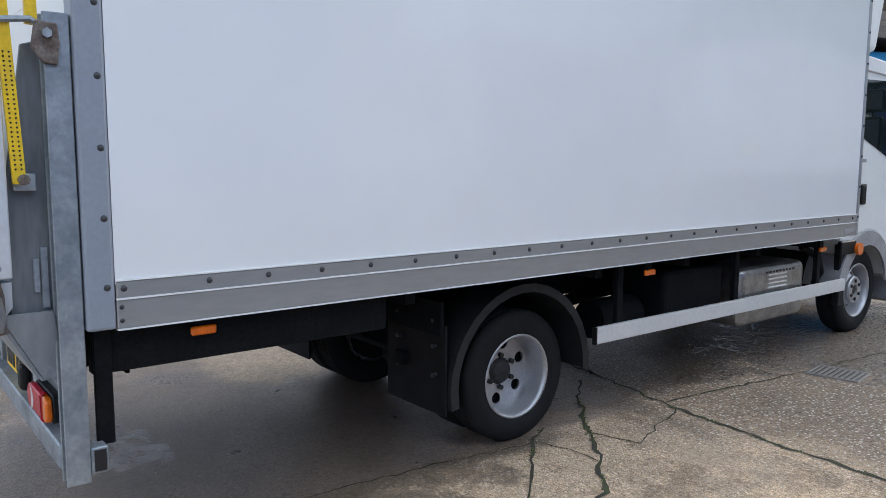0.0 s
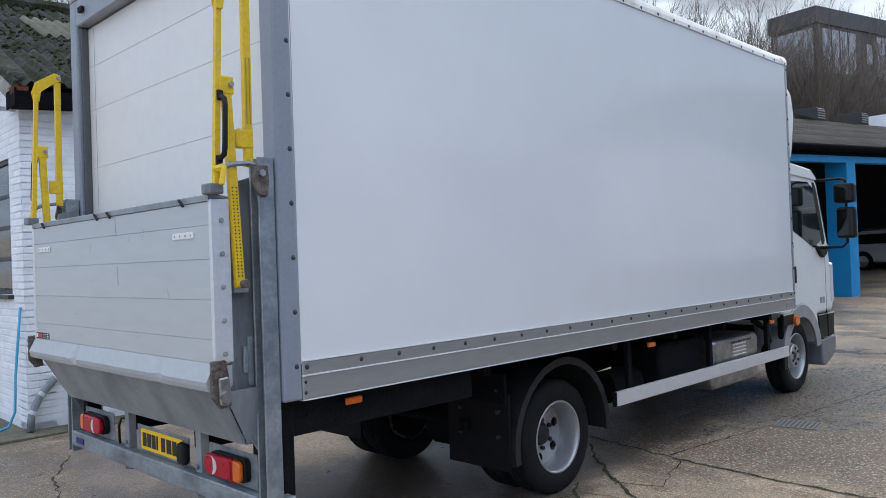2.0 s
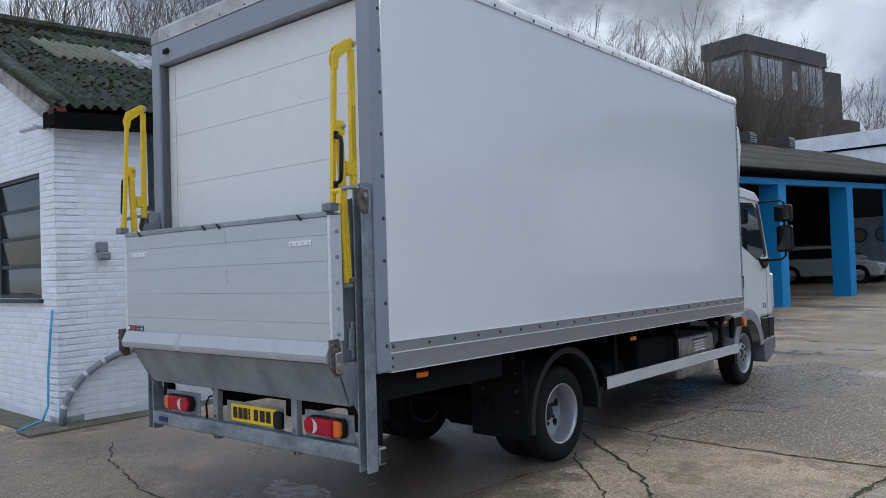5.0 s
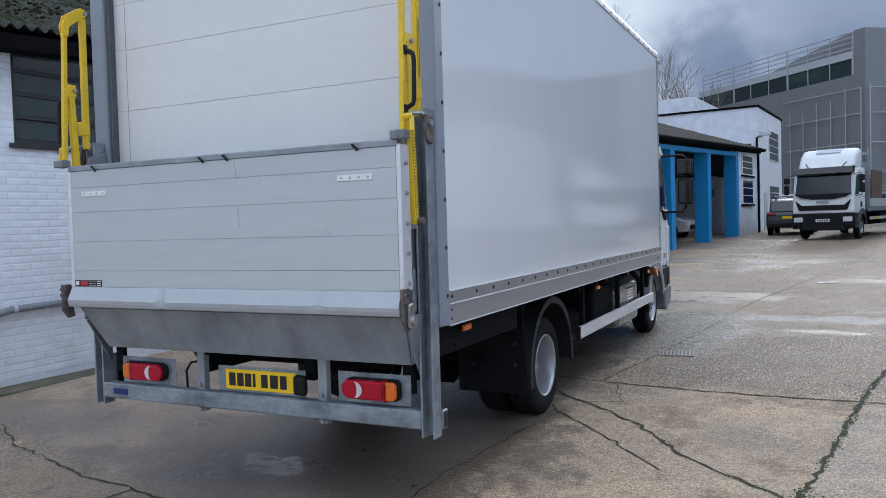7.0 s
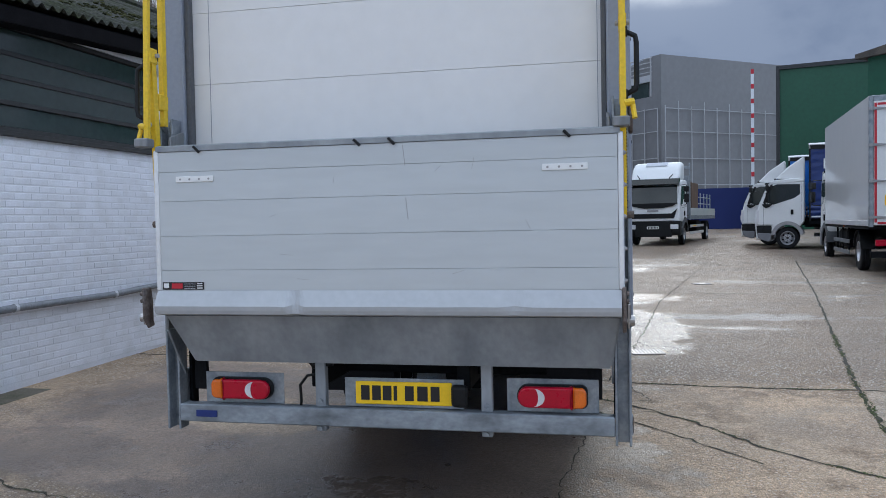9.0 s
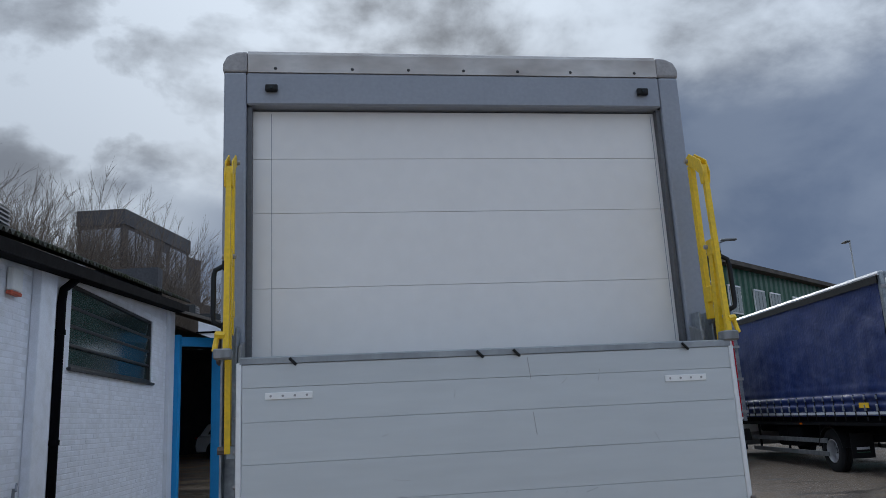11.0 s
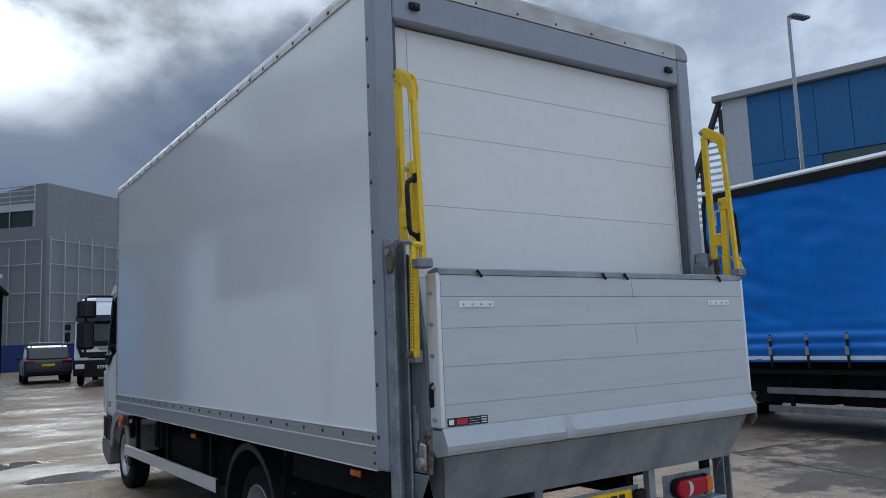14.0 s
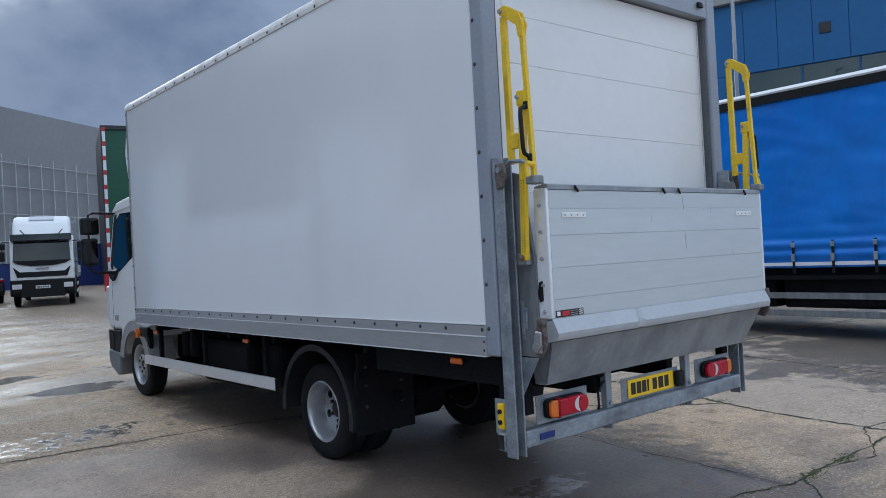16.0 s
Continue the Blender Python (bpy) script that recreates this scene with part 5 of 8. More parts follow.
for x in (-1.006, 1.086):
    part("seam", B((x - 0.0015, x + 0.0015, 0.0645, 0.067, 1.2, 3.30)), "paint_grey", door)
for x0, x1 in ((-1.127, -1.100), (1.103, 1.127)):
    part("guide", B((x0, x1, 0.02, 0.0655, 1.2, 3.32), bevel=0.003), "guide", door, "dark grey rubber door guide")

# ---- tail lift ----
PY = -0.31
plat = part("platform", B((-1.105, 1.172, PY + 0.012, PY + 0.085, 1.25, 1.975), bevel=0.003), "platform", truck, "raised aluminium tail-lift platform with dents and scratches")
seams = [1.262, 1.364, 1.536, 1.713, 1.861, 1.962]
for z0, z1 in zip(seams, seams[1:]):
    part("plank", B((-1.104, 1.171, PY, PY + 0.0115, z0 + 0.0007, z1 - 0.0007), bevel=0.0008), "platform", plat)
part("top_edge", prism([(PY - 0.006, 1.990), (PY + 0.02, 1.998), (PY + 0.09, 1.985), (PY + 0.09, 1.976), (PY + 0.016, 1.976), (PY + 0.012, 1.965), (PY - 0.004, 1.965)], -1.115, 1.182, "x"), "galv_dark", plat, "worn steel top edge")
lip_prof = [(PY - 0.002, 1.262), (PY - 0.021, 1.224), (PY - 0.040, 1.185), (PY - 0.037, 1.165), (PY - 0.030, 1.145), (PY + 0.06, 1.128), (PY + 0.085, 1.16), (PY + 0.085, 1.249), (PY + 0.01, 1.249)]


def dented_lip(x0, x1, n=150):
    """The bent lip, with a deep and a shallow dent knocked into its nose."""
    verts, faces, k = [], [], len(lip_prof)
    for i in range(n + 1):
        x = x0 + (x1 - x0) * i / n
        for y, z in lip_prof:
            face = max(0.0, 1 - abs(z - 1.19) / 0.075) if y < PY + 0.005 else 0.0
            d = 0.026 * math.exp(-((x + 0.37) / 0.030) ** 2) - 0.006 * math.exp(-((x + 0.43) / 0.025) ** 2)
            d += 0.013 * math.exp(-((x - 0.70) / 0.045) ** 2) + 0.003 * noise.noise((x * 5, 1.0, 0.0))
            verts.append((x, y + d * face, z + 0.4 * d * face))
    for i in range(n):
        for j in range(k):
            faces.append((i * k + j, i * k + (j + 1) % k, (i + 1) * k + (j + 1) % k, (i + 1) * k + j))
    faces += [tuple(range(k)), tuple(n * k + j for j in reversed(range(k)))]
    return verts, faces


mesh_part("lip", *dented_lip(-1.125, 1.182), "lip", plat, "bent aluminium lip with two dents")
for s, xa, xb in ((-1, -1.130, -1.1055), (1, 1.1725, 1.197)):
    part("end_channel", B((xa, xb, PY - 0.003, PY + 0.088, 1.262, 1.972), bevel=0.004), "guard", plat, "pale aluminium end channel")
    for i in range(5):
        z = 1.30 + i * 0.145
        x = xb if s > 0 else xa
        part("bolt", rods(((x, PY + 0.045, z), (x + s * 0.008, PY + 0.045, z), 0.011), ((x + s * 0.008, PY + 0.045, z), (x + s * 0.014, PY + 0.045, z), 0.007), n=8), "corner", plat)
for x in (-0.883, -0.042, 0.129, 0.95):
    part("hook", rods(((x - 0.016, PY - 0.016, 1.985), (x + 0.014, PY - 0.012, 1.955), 0.007), n=6), "black", plat)
for xa, xb in ((-1.006, -0.800), (0.835, 1.04)):
    g = part("grip_plate", B((xa, xb, PY - 0.005, PY - 0.0005, 1.808, 1.838), bevel=0.0015), "cab_white", plat, "perforated bright metal strip")
    for i in range(4):
        x = xa + 0.025 + i * (xb - xa - 0.05) / 3
        part("hole", rods(((x, PY - 0.0065, 1.823), (x, PY - 0.0045, 1.823), 0.0055), n=8), "corner", g)
st = part("sticker", B((-1.096, -0.867, PY - 0.003, PY - 0.0005, 1.266, 1.304)), "ink", plat, "black and red maker's sticker")
part("patch", B((-1.045, -0.985, PY - 0.0045, PY - 0.0032, 1.272, 1.298)), "red_tape", st)
part("patch", B((-1.089, -1.062, PY - 0.0045, PY - 0.0032, 1.274, 1.298)), "cab_white", st)
for i in range(3):
    part("bar", B((-0.905, -0.875, PY - 0.0045, PY - 0.0032, 1.272 + i * 0.011, 1.277 + i * 0.011)), "cab_white", st)
    part("bar", B((-0.975, -0.915, PY - 0.0045, PY - 0.0032, 1.272 + i * 0.011, 1.274 + i * 0.011)), "tape", st)
scr = bmesh.new()
rnd = random.Random(3)
for _ in range(9):
    x, z, l, a = rnd.uniform(-1.0, 1.1), rnd.uniform(1.3, 1.9), rnd.uniform(0.01, 0.07), rnd.uniform(-1.6, 1.6)
    rod(scr, (x, PY - 0.0003, z), (x + l * math.cos(a), PY - 0.0003, z + l * math.sin(a)), 0.0006, 4)
rod(scr, (0.19, PY - 0.0003, 1.70), (0.20, PY - 0.0003, 1.60), 0.0014, 4)
rod(scr, (0.18, PY - 0.0003, 1.95), (0.19, PY - 0.0003, 1.85), 0.0014, 4)
tagged(part("scratch", scr, "corner", plat), kind="stuff")

# galvanised skirt under the platform
top = [(-1.10, -0.27, 1.135), (1.17, -0.27, 1.135)]
bot = [(-1.02, -0.14, 0.885), (1.13, -0.14, 0.885)]
part("skirt", plate3([top[0], bot[0], bot[1], top[1]], -0.012), "galv_dark", truck, "tapered galvanised steel skirt")
part("skirt_return", B((-1.02, 1.13, -0.140, -0.06, 0.873, 0.884)), "galv_dark", truck)
for s in (-1, 1):
    xs = [-1.10, -1.02] if s < 0 else [1.17, 1.13]
    part("skirt_side", plate3([(xs[0], -0.265, 1.134), (xs[0], -0.10, 1.134), (xs[1], -0.06, 0.886), (xs[1], -0.136, 0.886)], 0.010), "galv_dark", truck)
for s in (-1, 1):
    # C-section post with web, flanges and foot
    xo, xi = s * 1.228, s * 1.150
    a = lambda p, q: tuple(sorted((p, q)))
    post = part("lift_post", prism([(xi, -0.010), (xo, -0.010), (xo, -0.094), (xo - s * 0.012, -0.094), (xo - s * 0.012, -0.022), (xi + s * 0.012, -0.022), (xi + s * 0.012, -0.094), (xi, -0.094)], 0.49, 2.165, "z", bevel=0.003), "galv", truck, "galvanised steel lift post")
    part("foot", B((*a(s * 1.165, s * 1.235), -0.009, 0.05, 0.52, 0.62), bevel=0.005), "galv", post)
    part("foot_end", B((*a(s * 1.2355, s * 1.2375), 0.0, 0.042, 0.53, 0.61)), "ink", post)
    part("pivot", prism([(-0.135, 2.045), (-0.10, 1.99), (-0.055, 1.985), (-0.045, 2.06), (-0.05, 2.125), (-0.12, 2.13)], *a(xo + s * 0.001, xo + s * 0.018), "x", bevel=0.004), "rust", post, "rusty pivot plate")
    part("pivot_bolt", rods(((xo + s * 0.018, -0.085, 2.09), (xo + s * 0.03, -0.085, 2.09), 0.017), n=6), "galv", post)
    part("arm_plate", prism([(-0.225, 1.05), (-0.225, 1.55), (-0.15, 2.06), (-0.02, 2.10), (-0.02, 1.05)], *a(s * 1.125, s * 1.14), "x", bevel=0.003), "galv_arm", truck, "streaked dark galvanised side plate")
    part("wedge", prism([(-0.21, 1.045), (-0.05, 1.045), (-0.05, 0.78)], *a(s * 1.135, s * 1.147), "x", bevel=0.003), "galv", truck)
    part("latch", B((*a(s * 1.141, s * 1.152), -0.125, -0.10, 1.14, 1.36), (*a(s * 1.141, s * 1.158), -0.15, -0.13, 1.20, 1.32), bevel=0.003), "galv", truck)
    part("buffer", prism([(-0.26, 1.36), (-0.235, 1.35), (-0.225, 1.40), (-0.235, 1.46), (-0.26, 1.47)], *a(s * 1.10, s * 1.138), "x", bevel=0.004), "rubber", truck)
    hinge = part("hinge", prism([(-0.335, 1.275), (-0.265, 1.275), (-0.250, 1.20), (-0.250, 1.10), (-0.240, 1.075), (-0.295, 1.065), (-0.335, 1.12)], *a(s * (1.185 if s > 0 else 1.192), s * 1.203), "x", bevel=0.004), "rust", truck, "rusty bolted tail-lift hinge")
    part("knuckle", prism([(-0.31, 1.20), (-0.262, 1.205), (-0.25, 1.13), (-0.262, 1.08), (-0.305, 1.085)], *a(s * 1.204, s * 1.222), "x", bevel=0.006), "steel", hinge)
    part("pin", rods(((s * 1.205, -0.282, 1.120), (s * 1.240, -0.282, 1.120), 0.024), n=14), "steel", hinge)
    for z in (1.21, 1.245):
        for y in (-0.325, -0.29):
            part("bolt", rods(((s * 1.205, y, z), (s * 1.215, y, z), 0.010), n=6), "rust", hinge)

# yellow folding rails
def hand_rail(s):
    x = 1.20 if s > 0 else -1.178
    a = lambda p, q: tuple(sorted((p, q)))
    r = part("folding_rail", tube([(x, -0.245, 2.90), (x, -0.25, 2.86), (x, -0.285, 2.02)], 0.0175, 4), "yellow", truck, "yellow painted folding safety rail")
    part("inner_bar", plate3([(x - 0.014, -0.135, 2.94), (x - 0.014, -0.10, 2.94), (x - 0.014, -0.105, 2.12), (x - 0.014, -0.142, 2.12)], 0.026), "yellow", r)
    for e in (-1, 1):
        part("fork_plate", prism([(-0.105, 2.99), (-0.14, 3.0), (-0.25, 2.93), (-0.275, 2.86), (-0.262, 2.80), (-0.235, 2.80), (-0.225, 2.865), (-0.135, 2.935), (-0.10, 2.95)], *a(x + e * 0.0125, x + e * 0.0195), "x", bevel=0.002), "yellow", r)
    part("pin", rods(((x - 0.034, -0.115, 2.968), (x + 0.034, -0.115, 2.968), 0.013), n=8), "corner", r)
    part("lower_bar", plate3([(x - 0.013, -0.245, 2.46), (x - 0.013, -0.205, 2.46), (x - 0.013, -0.165, 1.585), (x - 0.013, -0.205, 1.585)], 0.026), "yellow", r)
    part("gusset", B((*a(x - 0.017, x + 0.017), -0.262, -0.192, 2.43, 2.51), bevel=0.005), "yellow", r)
    part("gusset_pin", rods(((x - 0.032, -0.21, 2.475), (x + 0.032, -0.21, 2.475), 0.012), n=8), "corner", r)
    part("tab", B((*a(x - 0.0155, x + 0.0155), -0.185, -0.10, 2.20, 2.285), bevel=0.006), "yellow", r)
    part("link", tube([(x + s * 0.02, -0.07, 2.10), (x + s * 0.022, -0.13, 2.135), (x + s * 0.02, -0.22, 2.125), (x, -0.27, 2.10)], 0.012, 6), "galv", r)
    part("catch", rods(((x, -0.285, 2.10), (x + s * 0.045, -0.27, 2.105), 0.018), ((x + s * 0.04, -0.27, 2.10), (x + s * 0.05, -0.285, 2.03), 0.012), n=8), "yellow", r)
    part("clamp", B((*a(x - 0.05, x + 0.028), -0.33, -0.262, 1.992, 2.038), bevel=0.006), "galv_arm", r, "grey steel clamp on the platform corner")
    part("foot_pin", rods(((x + s * 0.0, -0.175, 1.60), (x + s * 0.045, -0.175, 1.60), 0.018), n=8), "rust", r)
    part("foot_plate", B((*a(s * 1.141, s * 1.183), -0.20, -0.13, 1.56, 1.62), bevel=0.004), "galv_dark", r)
    hd = part("handle", tube([(x + s * 0.016, -0.262, 2.42), (x + s * 0.055, -0.262, 2.40), (x + s * 0.06, -0.262, 2.37), (x + s * 0.06, -0.27, 2.19), (x + s * 0.055, -0.272, 2.16), (x + s * 0.016, -0.274, 2.14)], 0.012, 8), "black", r, "black plastic grab handle", smooth=True)
    part("mount", B((*a(x + s * 0.008, x + s * 0.022), -0.276, -0.246, 2.40, 2.445), bevel=0.004), "black", hd)
    part("mount", B((*a(x + s * 0.008, x + s * 0.022), -0.288, -0.258, 2.115, 2.16), bevel=0.004), "black", hd)
    # rows of small dark print on the yellow bars
    dots = bmesh.new()
    xf = x + s * 0.0132
    for i in range(26):
        z = 2.02 - i * 0.0155
        yb = -0.225 + (2.46 - z) / 0.875 * 0.04
        for dy in (-0.009, 0.009):
            rod(dots, (xf - s * 0.002, yb + dy, z), (xf + s * 0.0015, yb + dy, z + 0.004), 0.0035, 4)
    for i in range(24):
        z = 2.60 - i * 0.0125
        yb = -0.1175 - (2.94 - z) / 0.82 * 0.006
        for dy in (-0.008, 0.008):
            rod(dots, (x + (0.012 if s > 0 else -0.014) - s * 0.002, yb + dy, z), (x + (0.012 if s > 0 else -0.014) + s * 0.002, yb + dy, z + 0.004), 0.0033, 4)
    tagged(part("print", dots, "ink", r), kind="stuff")


hand_rail(1)
hand_rail(-1)

# ---- rear bumper, lamps and plate ----
part("bumper_bar", B((-1.149, 1.149, -0.10, -0.02, 0.535, 0.63), bevel=0.006), "galv_bar", truck, "streaked galvanised steel bumper bar")
part("bumper_plate", B((-1.05, -0.93, -0.106, -0.1005, 0.565, 0.60)), "fence_blue", truck, "small blue maker's plate")
for x in (-0.358, 0.522):
    up = part("upright", B((x - 0.028, x + 0.028, -0.06, -0.012, 0.50, 0.875), bevel=0.004), "galv_dark", truck)
    part("bolt", rods(((x, -0.074, 0.66), (x, -0.059, 0.66), 0.013), n=6), "galv", up)
    part("bolt", rods(((x, -0.074, 0.515), (x, -0.059, 0.515), 0.013), n=6), "galv", up)
for s, c in ((-1, -0.791), (1, 0.849)):
    br = part("lamp_bracket", B((c - 0.225, c + 0.225, -0.052, -0.044, 0.635, 0.80), bevel=0.002), "galv", truck, "galvanised lamp bracket")
    a = lambda p, q: tuple(sorted((p, q)))

    def pill(u0, u1, hh, r0, r1):
        """The outline of a lens: from u0 (inner) to u1 (outer), its ends rounded by r0 and r1."""
        pts = []
        for u, r, d in ((u0, r0, -1), (u1, r1, 1)):
            for k in range(7):
                t_ = math.pi / 2 * k / 6
                zz = hh - r + r * math.sin(t_) if d < 0 else hh - r + r * math.cos(t_)
                uu = u + r - r * math.cos(t_) if d < 0 else u - r + r * math.sin(t_)
                pts.append((uu, zz))
        pts += [(u, -z) for u, z in reversed(pts)]
        return [(c + s * u, 0.719 + z) for u, z in pts]

    lamp = part("tail_lamp", prism(pill(-0.172, 0.172, 0.057, 0.054, 0.03), -0.086, -0.0525, "y", bevel=0.004), "black", truck, "red, white and amber tail lamp cluster")
    part("red_lens", prism(pill(-0.166, 0.100, 0.052, 0.050, 0.004), -0.118, -0.0865, "y", bevel=0.012, seg=3), "red_lens", lamp)
    part("amber_lens", prism(pill(0.101, 0.166, 0.050, 0.004, 0.028), -0.114, -0.0865, "y", bevel=0.010, seg=3), "amber_lens", lamp)
    moon = [(0.052 * math.sin(t_), 0.044 * math.cos(t_)) for t_ in [math.pi * k / 10 for k in range(11)]] + [(0.020 * math.sin(t_), 0.044 * math.cos(t_)) for t_ in [math.pi * (1 - k / 10) for k in range(1, 10)]]
    part("white_lens", prism([(c + s * (u - 0.085), 0.719 + z) for u, z in moon], -0.1205, -0.115, "y"), "white_lens", lamp)
    part("inner_mount", B((*a(s * 1.02, s * 1.09), -0.04, -0.01, 0.70, 0.875), bevel=0.004), "chassis", truck)
hold = part("plate_holder", B((-0.225, 0.405, -0.052, -0.045, 0.635, 0.785), bevel=0.002), "galv", truck)
plate = part("number_plate", B((-0.165, 0.345, -0.060, -0.0525, 0.650, 0.768), bevel=0.004), "plate_y", hold, "yellow rear number plate")
for i, (w, x) in enumerate(((0.046, -0.135), (0.046, -0.075), (0.046, -0.018), (0.018, 0.04), (0.046, 0.10), (0.054, 0.165), (0.046, 0.235))):
    part("bar", B((x, x + w, -0.0625, -0.0602, 0.672, 0.748)), "ink", plate)
pl = part("plate_lamp", B((0.345, 0.43, -0.10, -0.053, 0.65, 0.765), bevel=0.022, seg=3), "black", truck, "black plastic plate lamp")
part("cable", tube([(-0.37, -0.04, 0.80), (-0.43, -0.06, 0.79), (-0.47, -0.06, 0.74), (-0.465, -0.06, 0.66), (-0.47, -0.055, 0.635)], 0.008, 6), "black", truck, smooth=True)
part("cable", tube([(-0.30, -0.03, 0.86), (-0.40, -0.03, 0.84), (-0.44, -0.03, 0.90)], 0.022, 6), "black", truck, smooth=True)
ctl = part("control_box", B((-1.185, -1.170, -0.008, 0.115, 0.60, 0.80), bevel=0.003), "galv_dark", truck, "grey plate with a yellow two-button switch box")
part("control_face", B((-1.212, -1.186, 0.020, 0.070, 0.635, 0.780), bevel=0.006), "plate_y", ctl, "yellow switch box")
for z in (0.675, 0.735):
    part("button", rods(((-1.211, 0.045, z), (-1.222, 0.045, z), 0.014), n=12), "black", ctl)

# ---- chassis ----
for s in (-1, 1):
    a = lambda p, q: tuple(sorted((p, q)))
    part("chassis_rail", B((*a(s * 0.36, s * 0.43), -0.0, 6.6, 0.72, 0.96), bevel=0.006), "chassis", truck)
    part("body_bearer", B((*a(s * 1.085, s * 1.14), 0.03, 1.35, 0.865, 1.045), bevel=0.005), "chassis", truck)
    part("skirt_plate", B((*a(s * 1.145, s * 1.165), 0.03, 0.095, 0.60, 1.045), bevel=0.004), "chassis", truck)
    for y, z, r in ((0.19, 0.955, 0.008), (0.36, 0.90, 0.010), (0.33, 0.95, 0.006), (0.56, 0.99, 0.007), (0.62, 0.915, 0.009), (0.64, 0.995, 0.006)):
        part("bolt", rods(((s * 1.139, y, z), (s * 1.146, y, z), r), n=8), "chassis", truck)
    part("spring", B((*a(s * 0.62, s * 0.69), 1.75, 3.0, 0.52, 0.60), bevel=0.01), "chassis", truck)
    part("damper", rods(((s * 0.55, 2.05, 0.50), (s * 0.55, 1.80, 0.95), 0.04)), "chassis", truck)
    part("spring_front", B((*a(s * 0.45, s * 0.52), 6.0, 7.3, 0.42, 0.48), bevel=0.01), "chassis", truck)
for y in (0.5, 1.5, 2.9, 3.8, 4.7, 5.6):
    part("cross_member", B((-1.13, 1.13, y - 0.03, y + 0.03, 0.965, 1.045), bevel=0.004), "chassis", truck)
part("lift_ram", rods(((-0.5, 0.0, 0.90), (-0.5, 0.9, 0.90), 0.045), ((0.5, 0.0, 0.90), (0.5, 0.9, 0.90), 0.045), ((-0.8, 0.6, 0.92), (0.8, 0.6, 0.92), 0.05)), "chassis", truck)
part("rear_axle", rods(((-0.75, 2.37, 0.41), (0.75, 2.37, 0.41), 0.075), ((-0.16, 2.37, 0.41), (0.16, 2.37, 0.41), 0.19), ((0.0, 2.4, 0.45), (0.0, 5.8, 0.70), 0.05), n=14), "chassis", truck)
part("rear_cross_plate", B((-0.33, 0.80, 0.24, 0.26, 0.76, 0.965), bevel=0.004), "chassis", truck)
part("anti_roll_bar", rods(((-0.85, 1.95, 0.52), (0.85, 1.95, 0.52), 0.022), ((0.85, 1.95, 0.52), (0.72, 2.3, 0.45), 0.022), ((-0.85, 1.95, 0.52), (-0.72, 2.3, 0.45), 0.022)), "chassis", truck)
part("front_axle", rods(((-0.8, 6.65, 0.45), (0.8, 6.65, 0.45), 0.06), n=10), "chassis", truck)
part("gearbox", B((-0.35, 0.35, 5.3, 7.2, 0.42, 0.95), bevel=0.06), "chassis", truck)
part("spare_carrier", B((-0.9, -0.45, 3.2, 4.3, 0.5, 0.9), bevel=0.05, seg=2), "chassis", truck)


def tyre_mesh(r, w, rim):
    h = w / 2
    pr = [(rim, -h * 0.72), (rim + 0.02, -h * 0.95), (r - 0.075, -h), (r - 0.03, -h * 0.93), (r - 0.008, -h * 0.80), (r, -h * 0.62)]
    g = 0.010
    for c in (-0.36, 0.0, 0.36):
        pr += [(r, h * c - 0.010), (r - g, h * c - 0.007), (r - g, h * c + 0.007), (r, h * c + 0.010)]
    pr += [(r, h * 0.62), (r - 0.008, h * 0.80), (r - 0.03, h * 0.93), (r - 0.075, h), (rim + 0.02, h * 0.95), (rim, h * 0.72)]
    return lathe(pr, 48)


